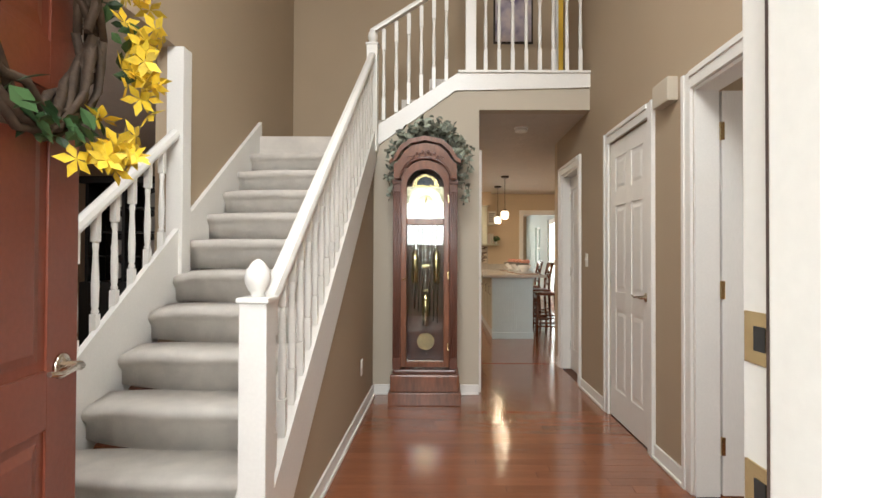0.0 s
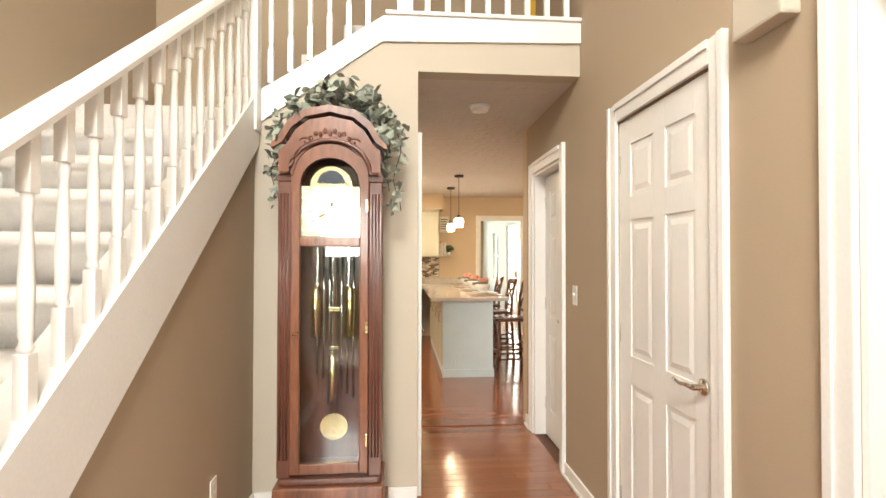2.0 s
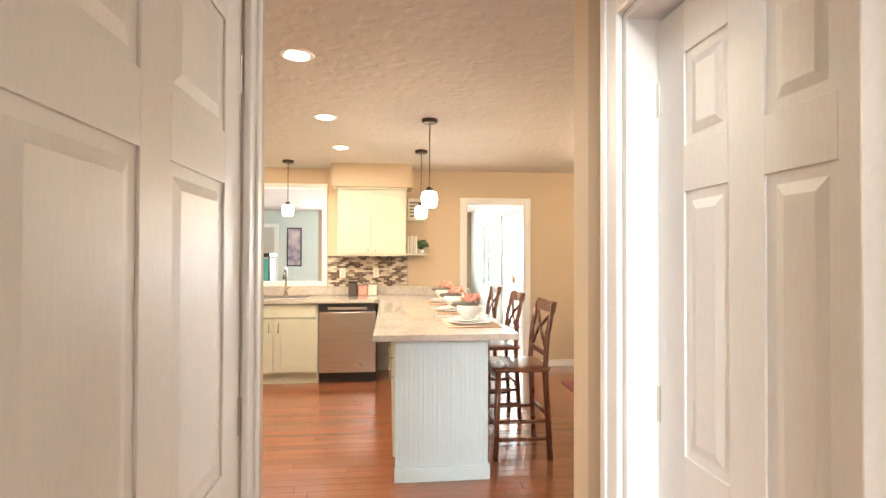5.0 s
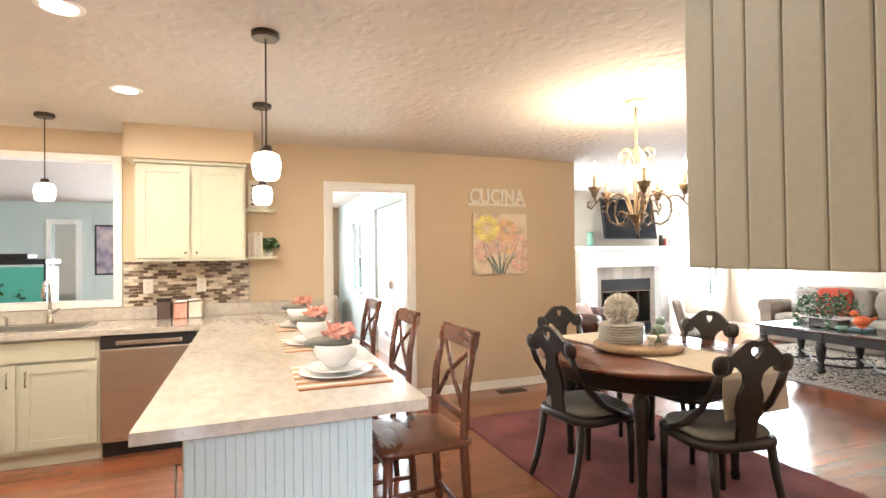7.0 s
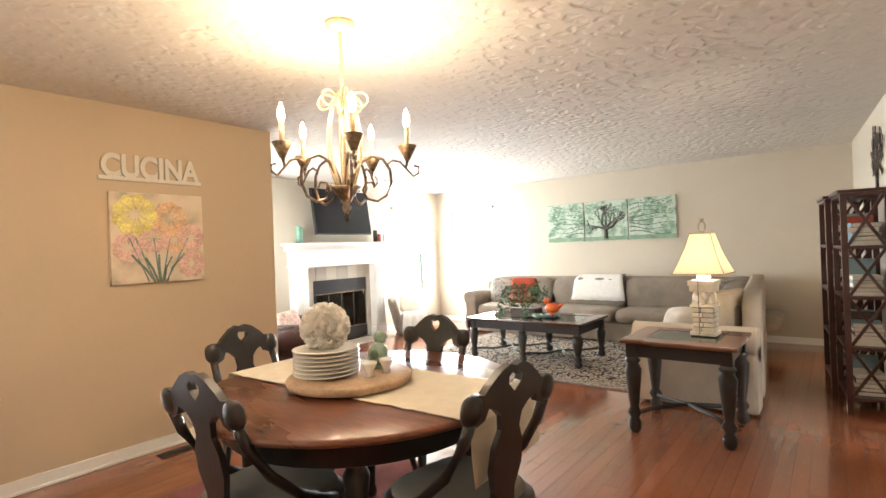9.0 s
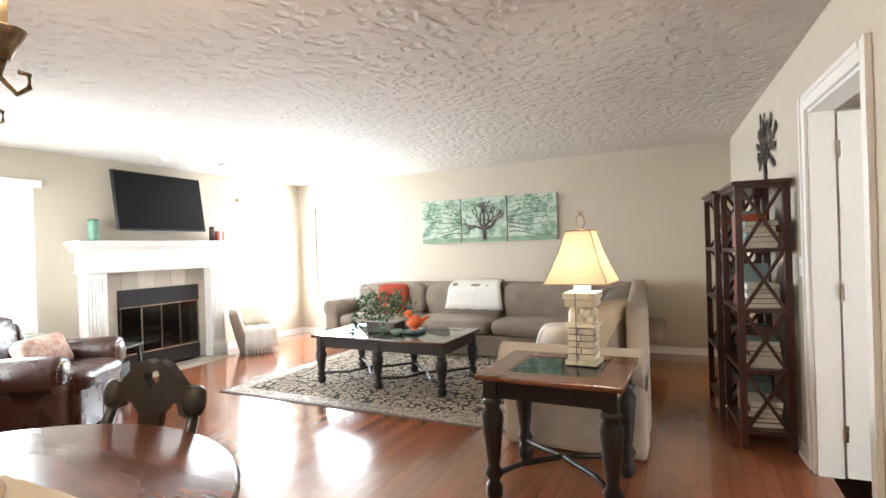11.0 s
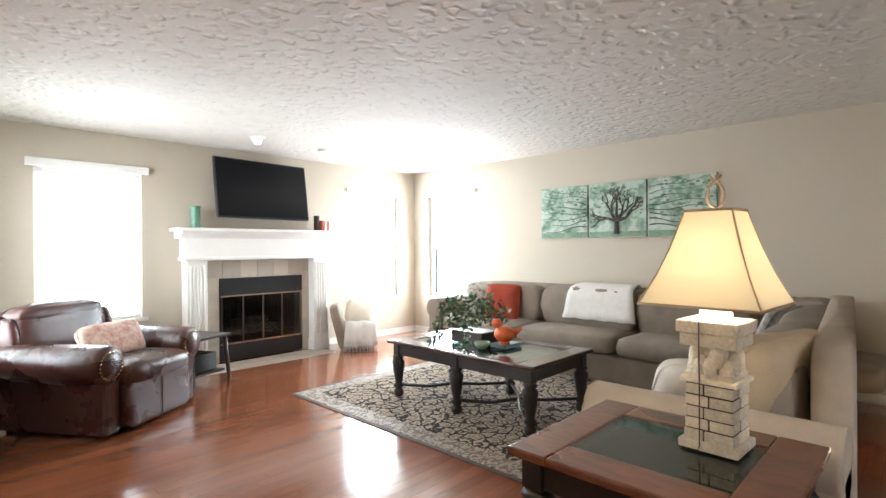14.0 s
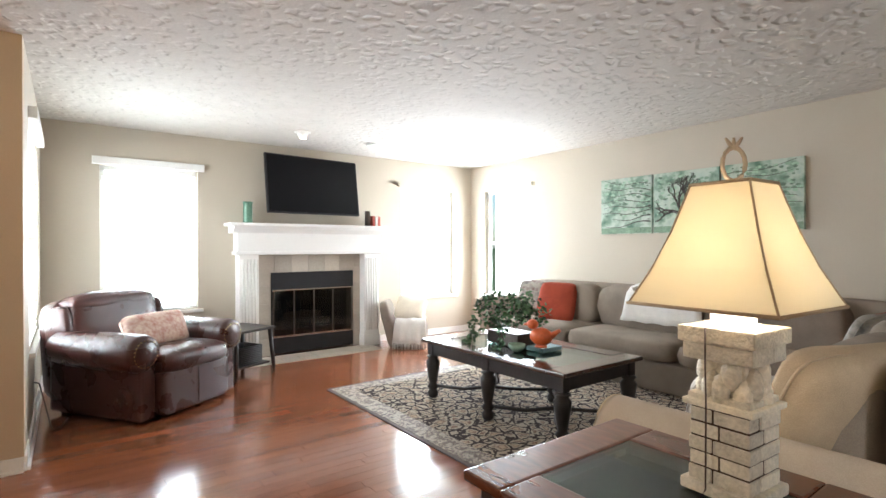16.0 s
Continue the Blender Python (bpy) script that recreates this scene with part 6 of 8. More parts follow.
for i in range(420):
    z = 1 - 2 * (i + 0.5) / 420
    a = i * 2.39996
    d = Vector((math.cos(a) * math.sqrt(1 - z * z), math.sin(a) * math.sqrt(1 - z * z), z))
    m = Matrix.Translation(d * 0.085) @ d.to_track_quat("Z", "Y").to_matrix().to_4x4() @ Euler((fr_.uniform(-0.7, 0.7), fr_.uniform(-0.7, 0.7), fr_.uniform(0, 6))).to_matrix().to_4x4()
    v = [b.verts.new(m @ Vector(q)) for q in ((-0.012, 0, 0), (0.012, 0, 0), (0.016, 0.004, 0.022), (0, 0.008, 0.030), (-0.016, 0.004, 0.022))]
    b.faces.new(v)
part("petals", b, mat("cream_paper_petal", (0.88, 0.85, 0.79), 0.8, vary=0.06), fb)


def bird(name, label, x, y, z, s, m_, rz=0):
    t = thing(name, label, "figurine", x, y, z, rz)
    b = bmesh.new()
    soft(b, 0, 0, 0.05 * s, 0.075 * s, 0.11 * s, 0.085 * s, 1, 1, 18, 10)
    soft(b, 0, 0.04 * s, 0.105 * s, 0.05 * s, 0.055 * s, 0.05 * s, 1, 1, 14, 8)
    tube(b, [(0, 0.065 * s, 0.105 * s), (0, 0.088 * s, 0.10 * s)], 0.008 * s, 6, 0.001)
    tube(b, [(0, -0.045 * s, 0.055 * s), (0, -0.09 * s, 0.085 * s)], 0.018 * s, 6, 0.008 * s)
    part("body", b, m_, t)
    part("base", lathe(bmesh.new(), [(0.03 * s, 0), (0.025 * s, 0.012 * s)], seg=14), m_, t)
    return t


bird("bird_figurine", "green glazed bird figurine on the tray", TC[0] + 0.14, TC[1] - 0.04, 0.817, 1.25, TEALG, -60)
for dx, dy in ((0.0, -0.13), (0.09, -0.14)):
    t = thing("candle_cup", "small white porcelain candle cup on the tray", "candle holder", TC[0] + dx, TC[1] + dy, 0.817, group="tray candle cups")
    part("cup", lathe(bmesh.new(), [(0.022, 0), (0.014, 0.02), (0.03, 0.05), (0.032, 0.062), (0.026, 0.062), (0.02, 0.045)], seg=18), PORCELAIN, t)


def dining_chair(m):
    t = thing("dining_chair", "black-brown dining chair with scrolled back and grey seat", "chair", group="chairs round the table")
    t.matrix_world = m
    part("seat_cushion", soft(bmesh.new(), 0, 0.02, 0.455, 0.44, 0.42, 0.07, 0.55, 0.6), GREYC, t, "grey-green upholstered seat")
    part("seat_frame", soft(bmesh.new(), 0, 0.02, 0.415, 0.49, 0.47, 0.065, 0.5, 0.35), ESPRESSO, t)

    def lean(bm):
        for v in bm.verts:
            v.co.y -= max(0, v.co.z - 0.44) * 0.16
        return bm
    half = [(0, 0.80), (0.05, 0.79), (0.08, 0.82), (0.12, 0.835), (0.135, 0.80), (0.17, 0.785), (0.205, 0.80), (0.22, 0.84), (0.205, 0.88), (0.17, 0.89), (0.145, 0.885), (0.12, 0.91), (0.07, 0.95), (0.03, 0.965), (0, 0.955), (0, 0.925), (0.018, 0.935), (0.034, 0.92), (0.03, 0.898), (0, 0.868)]
    c = bmesh.new()
    prism(c, half, "y", -0.205, -0.175)
    prism(c, [(-u, v) for u, v in reversed(half)], "y", -0.205, -0.175)
    part("crest_rail", lean(c), ESPRESSO, t, "carved crest with a heart-shaped hole")
    part("scroll", lean(soft(bmesh.new(), 0.185, -0.19, 0.84, 0.085, 0.06, 0.10, 1, 0.8, 14, 8)), ESPRESSO, t)
    part("scroll", lean(soft(bmesh.new(), -0.185, -0.19, 0.84, 0.085, 0.06, 0.10, 1, 0.8, 14, 8)), ESPRESSO, t)
    sp = [(0.055, 0.43), (0.05, 0.52), (0.075, 0.60), (0.07, 0.68), (0.045, 0.74), (0.055, 0.80)]
    part("splat", lean(prism(bmesh.new(), sp + [(-u, v) for u, v in reversed(sp)], "y", -0.202, -0.18)), ESPRESSO, t)
    for s in (-1, 1):
        part("curved_arm", lean(tube(bmesh.new(), [(s * 0.185, -0.19, 0.80), (s * 0.19, -0.17, 0.72), (s * 0.20, -0.11, 0.60), (s * 0.215, -0.02, 0.50), (s * 0.225, 0.06, 0.45), (s * 0.225, 0.13, 0.425)], 0.020, 10)), ESPRESSO, t)
        part("rear_leg", tube(bmesh.new(), [(s * 0.17, -0.17, 0.41), (s * 0.18, -0.19, 0.25), (s * 0.185, -0.23, 0.10), (s * 0.19, -0.27, 0.0)], 0.024, 10, 0.017), ESPRESSO, t)
        part("front_leg", tube(bmesh.new(), [(s * 0.19, 0.19, 0.41), (s * 0.19, 0.20, 0.25), (s * 0.19, 0.20, 0.0)], 0.026, 10, 0.016), ESPRESSO, t)
    return t


ch1 = dining_chair(pose(2.93, 7.78, 0.012, 0, 0, -85))
copy_thing(ch1, pose(3.345, 7.165, 0.012, 0, 0, -10))
copy_thing(ch1, pose(3.40, 8.43, 0.012, 0, 0, -174))
copy_thing(ch1, pose(3.88, 7.88, 0.012, 0, 0, 96))


def chandelier(x, y):
    t = thing("chandelier", "antique cream and bronze chandelier with five candle lights", "chandelier", x, y, H)
    cream = mat("antique_cream_metal", (0.62, 0.48, 0.30), 0.45, 0.3, vary=0.25, bump=0.1)
    part("canopy", lathe(bmesh.new(), [(0.012, -0.045), (0.05, -0.03), (0.068, -0.012), (0.07, 0)], seg=26), cream, t)
    part("stem", tube(bmesh.new(), [(0, 0, -0.04), (0, 0, -0.90)], 0.008, 8), cream, t)
    ck = bmesh.new()
    for i in range(14):
        lathe(ck, [(0.006, 0), (0.012, 0.008), (0.006, 0.016)], (0, 0, -0.30 + i * 0.018), 8)
    part("links", ck, cream, t)
    for i in range(6):
        a = i * math.pi / 3
        pts = [(0.02, -0.33), (0.05, -0.36), (0.07, -0.45), (0.085, -0.55), (0.075, -0.66), (0.045, -0.76), (0.02, -0.84)]
        part("cage_rib", tube(bmesh.new(), [(r * math.cos(a), r * math.sin(a), z) for r, z in pts], 0.006, 6), cream, t)
        curl = [(0.085 - 0.05 * (1 - k / 26) * math.cos(k * 0.42), -0.375 + 0.05 * (1 - k / 26) * math.sin(k * 0.42)) for k in range(15)]
        part("top_curl", tube(bmesh.new(), [(r * math.cos(a), r * math.sin(a), z) for r, z in [(0.012, -0.44)] + curl], 0.005, 6), cream, t)
    part("bowl", lathe(bmesh.new(), [(0.004, -0.91), (0.012, -0.89), (0.022, -0.87), (0.014, -0.855), (0.05, -0.80), (0.072, -0.775), (0.066, -0.77)], seg=22), ARMBRONZE, t)
    part("finial", lathe(bmesh.new(), [(0.002, -0.94), (0.016, -0.92), (0.010, -0.90)], seg=14), BRONZE, t)
    for i in range(5):
        a = i * 2 * math.pi / 5 + 0.35
        ca, sa = math.cos(a), math.sin(a)
        pts = [(0.025, -0.80), (0.045, -0.72), (0.08, -0.655), (0.13, -0.63), (0.18, -0.65), (0.21, -0.70), (0.215, -0.76), (0.19, -0.82), (0.145, -0.845), (0.10, -0.83), (0.08, -0.79), (0.095, -0.755), (0.125, -0.755), (0.135, -0.78)]
        arm = part("arm", tube(bmesh.new(), [(r * ca, r * sa, z) for r, z in pts], 0.008, 8, 0.006), ARMBRONZE, t)
        sc = [(0.195, -0.675), (0.225, -0.655), (0.26, -0.665), (0.29, -0.70), (0.32, -0.735), (0.345, -0.72), (0.345, -0.69), (0.325, -0.685)]
        part("scroll", tube(bmesh.new(), [(r * ca, r * sa, z) for r, z in sc], 0.006, 6), ARMBRONZE, arm)
        part("cup_stem", tube(bmesh.new(), [(0.285 * ca, 0.285 * sa, -0.695), (0.295 * ca, 0.295 * sa, -0.655)], 0.007, 6), ARMBRONZE, arm)
        part("candle_cup", lathe(bmesh.new(), [(0.012, -0.66), (0.02, -0.64), (0.045, -0.59), (0.042, -0.588)], (0.295 * ca, 0.295 * sa, 0), 16), ARMBRONZE, arm)
        part("candle_sleeve", lathe(bmesh.new(), [(0.011, -0.60), (0.011, -0.50)], (0.295 * ca, 0.295 * sa, 0), 10), cream, arm)
        part("bulb", lathe(bmesh.new(), [(0.008, -0.50), (0.017, -0.475), (0.014, -0.445), (0.003, -0.415)], (0.295 * ca, 0.295 * sa, 0), 12), BULBG, arm)
        bulb("chandelier_bulb", (x + 0.295 * ca, y + 0.295 * sa, H - 0.40), 11)
    return t


chandelier(3.44, 7.85)


# ---- living room ----
rg = thing("area_rug", "dark floral area rug with a cream pattern", "rug")
part("field", bx(6.63, 7.30, 0.0, 8.70, 10.24, 0.012, 0.004), RUGPAT, rg)
part("border", bx(6.47, 7.14, 0.0, 8.86, 10.39, 0.010, 0.003), spots("cream_border_wool", (0.4, 0.35, 0.28), [(0.04, 0.03, 0.03), (0.42, 0.36, 0.28), (0.10, 0.07, 0.06), (0.46, 0.40, 0.30)], 22, 2.0), rg, "patterned border")
part("binding", bx(6.44, 7.11, 0.0, 8.89, 10.42, 0.008, 0.003), BOOKD, rg)

LEGP = [(0.020, 0), (0.030, 0.02), (0.030, 0.05), (0.020, 0.065), (0.034, 0.09), (0.020, 0.115), (0.026, 0.15), (0.036, 0.24), (0.040, 0.29), (0.026, 0.315), (0.038, 0.33), (0.026, 0.345)]


def turned_leg(parent, x, y, h, w=0.032):
    k = (h - 0.10) / 0.345
    b = lathe(bmesh.new(), [(r * 1.45, z * k) for r, z in LEGP], (x, y, 0), 16)
    box(b, x - w, y - w, h - 0.10, x + w, y + w, h, 0.003)
    return part("leg", b, ESPRESSO, parent)


def table_top(parent, x0, x1, y0, y1, z, rim, wood):
    for a, b, c, d in ((x0, y0, x1, y0 + rim), (x0, y1 - rim, x1, y1), (x0, y0 + rim, x0 + rim, y1 - rim), (x1 - rim, y0 + rim, x1, y1 - rim)):
        part("top_board", bx(a, b, z - 0.028, c, d, z, 0.008), wood, parent)
    part("glass_inset", bx(x0 + rim, y0 + rim, z - 0.012, x1 - rim, y1 - rim, z - 0.004), GREENGLASS, parent, "bevelled green glass inset")
    # thin black sheet closes the top just below the glass
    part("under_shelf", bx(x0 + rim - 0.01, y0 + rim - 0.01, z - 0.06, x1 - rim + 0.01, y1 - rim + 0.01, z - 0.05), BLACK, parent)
    i = 0.05
    for a, b, c, d in ((x0 + i, y0 + i, x1 - i, y0 + i + 0.02), (x0 + i, y1 - i - 0.02, x1 - i, y1 - i), (x0 + i, y0 + i + 0.02, x0 + i + 0.02, y1 - i - 0.02), (x1 - i - 0.02, y0 + i + 0.02, x1 - i, y1 - i - 0.02)):
        part("apron", bx(a, b, z - 0.125, c, d, z - 0.028, 0.003), ESPRESSO, parent)


ct = thing("coffee_table", "black turned-leg coffee table with glass inset top", "table", 0, 0, 0.012)
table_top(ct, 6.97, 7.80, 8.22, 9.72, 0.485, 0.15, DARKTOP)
for x in (7.04, 7.73):
    for y in (8.29, 8.97, 9.65):
        turned_leg(ct, x, y, 0.457)
for a, b, c, d in ((7.04, 8.29, 7.73, 8.97), (7.04, 8.97, 7.73, 8.29), (7.04, 8.97, 7.73, 9.65), (7.04, 9.65, 7.73, 8.97)):
    mx, my = (a + c) / 2, (b + d) / 2
    part("stretcher", tube(bmesh.new(), [(a, b, 0.10), (a + (mx - a) * 0.5, b + (my - b) * 0.6, 0.085), (mx, my, 0.105), (c + (mx - c) * 0.5, d + (my - d) * 0.6, 0.085), (c, d, 0.10)], 0.014, 8), ESPRESSO, ct)

et = thing("end_table", "black turned-leg end table with brown top and glass inset", "table")
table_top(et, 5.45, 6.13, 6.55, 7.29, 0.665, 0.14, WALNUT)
for x in (5.52, 6.06):
    for y in (6.62, 7.22):
        turned_leg(et, x, y, 0.637, 0.036)
for a, b, c, d in ((5.52, 6.62, 6.06, 7.22), (5.52, 7.22, 6.06, 6.62)):
    mx, my = (a + c) / 2, (b + d) / 2
    part("stretcher", tube(bmesh.new(), [(a, b, 0.13), (a + (mx - a) * 0.5, b + (my - b) * 0.35, 0.15), (mx, my, 0.17), (c + (mx - c) * 0.5, d + (my - d) * 0.35, 0.15), (c, d, 0.13)], 0.016, 8), ESPRESSO, et)

# table lamp
LX0, LY0 = 5.90, 6.81
lp = thing("table_lamp", "lit cream pyramid-shade lamp on a carved ivory stone base", "lamp", LX0, LY0, 0.666, -3)
lp.matrix_world = pose(LX0, LY0, 0.666, 0, 0, -3) @ Matrix.Diagonal((0.9, 0.9, 0.88, 1))
sr = random.Random(12)
part("foot", bx(-0.095, -0.095, 0, 0.095, 0.095, 0.03, 0.006), STONEY, lp)
z = 0.03
k = 0
while z < 0.235:
    h = 0.040
    w = 0.080 - 0.00 * z
    if k % 2:
        cells = [(-w, -w, 0, 0), (0, -w, w, 0), (-w, 0, 0, w), (0, 0, w, w)]
    else:
        cells = [(-w, -w, -w * 0.3, w * 0.2), (-w * 0.3, -w, w, w * 0.2), (-w, w * 0.2, w * 0.4, w), (w * 0.4, w * 0.2, w, w)]
    for a, b, c, d in cells:
        j = sr.uniform(-0.003, 0.004)
        part("stone_block", bx(a + 0.002 - (j if a < -0.05 else 0), b + 0.002 - (j if b < -0.05 else 0), z, c - 0.002 + (j if c > 0.05 else 0), d - 0.002 + (j if d > 0.05 else 0), z + h - 0.004, 0.004), STONEY, lp)
    z += h
    k += 1
part("ledge", bx(-0.092, -0.092, 0.232, 0.092, 0.092, 0.25, 0.006), STONEY, lp)
part("column_core", bx(-0.055, -0.055, 0.25, 0.055, 0.055, 0.36, 0.008), STONEY, lp)
cv = bmesh.new()
for i in range(16):
    a = i * math.pi / 8
    soft(cv, 0.066 * math.cos(a), 0.066 * math.sin(a), 0.30 + 0.03 * math.sin(i * 2.3), 0.05, 0.05, 0.085, 1, 1, 10, 8, sag=0.3)
tagged(part("carved_band", cv, STONEY, lp, "worn carved band"), kind="stuff")
for a, b, c, d in ((-0.09, -0.09, 0.02, 0.09), (0.021, -0.09, 0.09, 0.09)):
    part("stone_block", bx(a, b, 0.36, c, d, 0.405, 0.005), STONEY, lp)
part("cap_stone", bx(-0.10, -0.10, 0.406, 0.10, 0.10, 0.45, 0.007), STONEY, lp)
# no lamp itself: emission stands in for bulb light falling on the neck
part("neck", bx(-0.042, -0.042, 0.45, 0.042, 0.042, 0.50, 0.006), FROST, lp, "cream neck block glowing for the bulb's light on it")
shade_m = bpy.data.materials.new("lit_cream_shade")
shade_m.use_nodes = True
sn, sk = shade_m.node_tree.nodes, shade_m.node_tree.links
sb = sn["Principled BSDF"]
sb.inputs["Base Color"].default_value, sb.inputs["Roughness"].default_value = (0.80, 0.72, 0.56, 1), 0.8
stl, sad = sn.new("ShaderNodeBsdfTranslucent"), sn.new("ShaderNodeMixShader")
stl.inputs[0].default_value = (0.95, 0.88, 0.72, 1)
sad.inputs[0].default_value = 0.6
sk.new(sb.outputs[0], sad.inputs[1])
sk.new(stl.outputs[0], sad.inputs[2])
sk.new(sad.outputs[0], sn["Material Output"].inputs[0])
b = bmesh.new()
prof = [(0.190, 0.505), (0.178, 0.53), (0.144, 0.61), (0.113, 0.70), (0.088, 0.79), (0.076, 0.835)]
rings = []
for r, zz in prof:
    rings.append([b.verts.new((sx * r, sy * r, zz)) for sx, sy in ((-1, -1), (1, -1), (1, 1), (-1, 1))])
for p0, p1 in zip(rings, rings[1:]):
    for i in range(4):
        b.faces.new((p0[i], p0[(i + 1) % 4], p1[(i + 1) % 4], p1[i]))
shade = part("shade", b, shade_m, lp, "lit cream fabric shade")
so = shade.modifiers.new("thickness", "SOLIDIFY")
so.thickness = 0.002
for sx, sy in ((-1, -1), (1, -1), (1, 1), (-1, 1)):
    part("shade_piping", tube(bmesh.new(), [(sx * r, sy * r, zz) for r, zz in prof], 0.003, 6), TANC, lp)
for r, zz in ((0.190, 0.507), (0.076, 0.835)):
    part("shade_trim", tube(bmesh.new(), [(-r, -r, zz), (r, -r, zz), (r, r, zz), (-r, r, zz), (-r, -r, zz)], 0.005, 6), TANC, lp)
part("harp_rod", tube(bmesh.new(), [(0, 0, 0.50), (0, 0, 0.85)], 0.004, 6), BRASS, lp)
part("finial", tube(bmesh.new(), [(-0.004, -0.004, 0.84)] + [(0.020 * math.sin(a * math.pi / 8), -0.020 * math.sin(a * math.pi / 8), 0.89 - 0.045 * math.cos(a * math.pi / 8)) for a in range(17)], 0.006, 8), TANC, lp, "ivory ring finial")
for a in (-0.6, 0, 0.6):
    part("finial_leaf", tube(bmesh.new(), [(0, 0, 0.93), (0.016 * math.sin(a), -0.016 * math.sin(a), 0.95), (0.026 * math.sin(a), -0.026 * math.sin(a), 0.962)], 0.007, 6, 0.003), TANC, lp)
part("mortar_core", bx(-0.074, -0.074, 0.03, 0.074, 0.074, 0.24), VINE, lp)
part("lamp_cord", tube(bmesh.new(), [(-0.104, 0.02, 0.45), (-0.104, 0.02, 0.36), (-0.10, 0.02, 0.25), (-0.102, 0.02, 0.02), (-0.13, 0.02, 0.004)], 0.0025, 6), BOOKD, lp, "brown lamp cord")
bulb("lamp_bulb", (LX0, LY0, 0.666 + 0.56), 8, (1.0, 0.90, 0.74), 0.04)


# sectional sofa
def cushion(name, label, cx, cy, cz, sx, sy, sz, m_, rx=0, ry=0, rz=0, group="", cat="cushion"):
    t = thing(name, label, cat, cx, cy, cz, group=group)
    t.matrix_world = pose(cx, cy, cz, rx, ry, rz)
    part("cover", soft(bmesh.new(), 0, 0, 0, sx, sy, sz, 0.35, 0.75, 28, 14, sag=0.06), m_, t)
    n = 40
    pts = []
    for i in range(n + 1):
        a = 2 * math.pi * i / n
        pts.append((math.copysign(abs(math.cos(a)) ** 0.35, math.cos(a)) * sx / 2, math.copysign(abs(math.sin(a)) ** 0.35, math.sin(a)) * sy / 2, 0))
    part("piping", tube(bmesh.new(), pts, 0.005, 6), m_, t)
    return t


sf = thing("sectional_sofa", "taupe-grey L-shaped sofa with rolled arms", "sofa")
part("base", bx(8.62, 6.86, 0.02, 9.46, 10.92, 0.27, 0.02), SOFAC, sf)
part("base", bx(6.42, 6.78, 0.02, 8.62, 7.36, 0.27, 0.02), SOFAC, sf)
part("back_frame", soft(bmesh.new(), 9.36, 8.88, 0.44, 0.20, 4.06, 0.84, 0.15, 0.25), SOFAC, sf)
# back and arm take the paler PALEC for light falling on this end
part("back_frame", soft(bmesh.new(), 7.98, 6.60, 0.46, 2.80, 0.15, 0.90, 0.15, 0.2, m=Matrix.Translation((6.58, 6.6, 0)) @ Matrix.Rotation(radians(5), 4, "Z") @ Matrix.Translation((-6.58, -6.6, 0))), PALEC, sf, "sofa back with light painted in as paler chenille")
for y0, y1 in ((7.42, 8.44), (8.45, 9.56), (9.57, 10.68)):
    part("seat_cushion", soft(bmesh.new(), 8.98, (y0 + y1) / 2, 0.36, 0.80, y1 - y0, 0.20, 0.2, 0.4, 28, 10, sag=0.03), SOFAC, sf)
    part("back_cushion", soft(bmesh.new(), 9.20, (y0 + y1) / 2, 0.63, 0.26, y1 - y0 - 0.01, 0.46, 0.3, 0.45, 28, 12, sag=0.06), SOFAC, sf)
for x0, x1 in ((6.60, 7.60), (7.61, 8.60)):
    part("seat_cushion", soft(bmesh.new(), (x0 + x1) / 2, 7.06, 0.36, x1 - x0, 0.72, 0.20, 0.2, 0.4, 28, 10, sag=0.03), SOFAC, sf)
    part("back_cushion", soft(bmesh.new(), (x0 + x1) / 2, 6.82 + 0.05 * (x0 - 6.6), 0.66, x1 - x0 - 0.01, 0.26, 0.46, 0.3, 0.45, 28, 12, sag=0.06), SOFAC, sf)
part("corner_cushion", soft(bmesh.new(), 9.0, 6.98, 0.36, 0.80, 0.85, 0.20, 0.2, 0.4, sag=0.03), SOFAC, sf)
part("corner_back", soft(bmesh.new(), 9.14, 7.0, 0.64, 0.42, 0.34, 0.46, 0.5, 0.5, sag=0.06), SOFAC, sf)
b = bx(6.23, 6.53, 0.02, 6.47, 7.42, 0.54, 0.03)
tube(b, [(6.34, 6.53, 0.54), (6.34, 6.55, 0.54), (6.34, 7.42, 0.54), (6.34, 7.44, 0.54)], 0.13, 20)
part("arm", b, PALEC, sf, "rolled arm with light painted in as paler chenille")
part("arm_welt", tube(bmesh.new(), [(6.34 + 0.127 * math.cos(a * math.pi / 10), 7.445, 0.54 + 0.127 * math.sin(a * math.pi / 10)) for a in range(-3, 14)], 0.006, 6), TANC, sf)
b = bx(8.62, 10.70, 0.02, 9.42, 10.90, 0.52, 0.03)
tube(b, [(8.60, 10.80, 0.54), (9.40, 10.80, 0.54)], 0.115, 18)
part("arm", b, SOFAC, sf)
for x, y in ((8.68, 10.86), (9.40, 10.86), (6.32, 6.62), (6.32, 7.34), (9.40, 6.95)):
    part("foot", bx(x - 0.03, y - 0.03, 0, x + 0.03, y + 0.03, 0.03), ESPRESSO, sf)
cushion("cushion", "rust red cushion on the sofa", 8.98, 10.0, 0.64, 0.44, 0.44, 0.16, REDC, 72, 0, -90 + 15)
cushion("cushion", "patterned dark cushion behind the red one", 9.06, 10.42, 0.64, 0.44, 0.44, 0.15, spots("dark_print_cotton", (0.2, 0.2, 0.2), [(0.05, 0.05, 0.05), (0.30, 0.27, 0.22), (0.12, 0.06, 0.05)], 14, 5.0), 75, 0, -80)
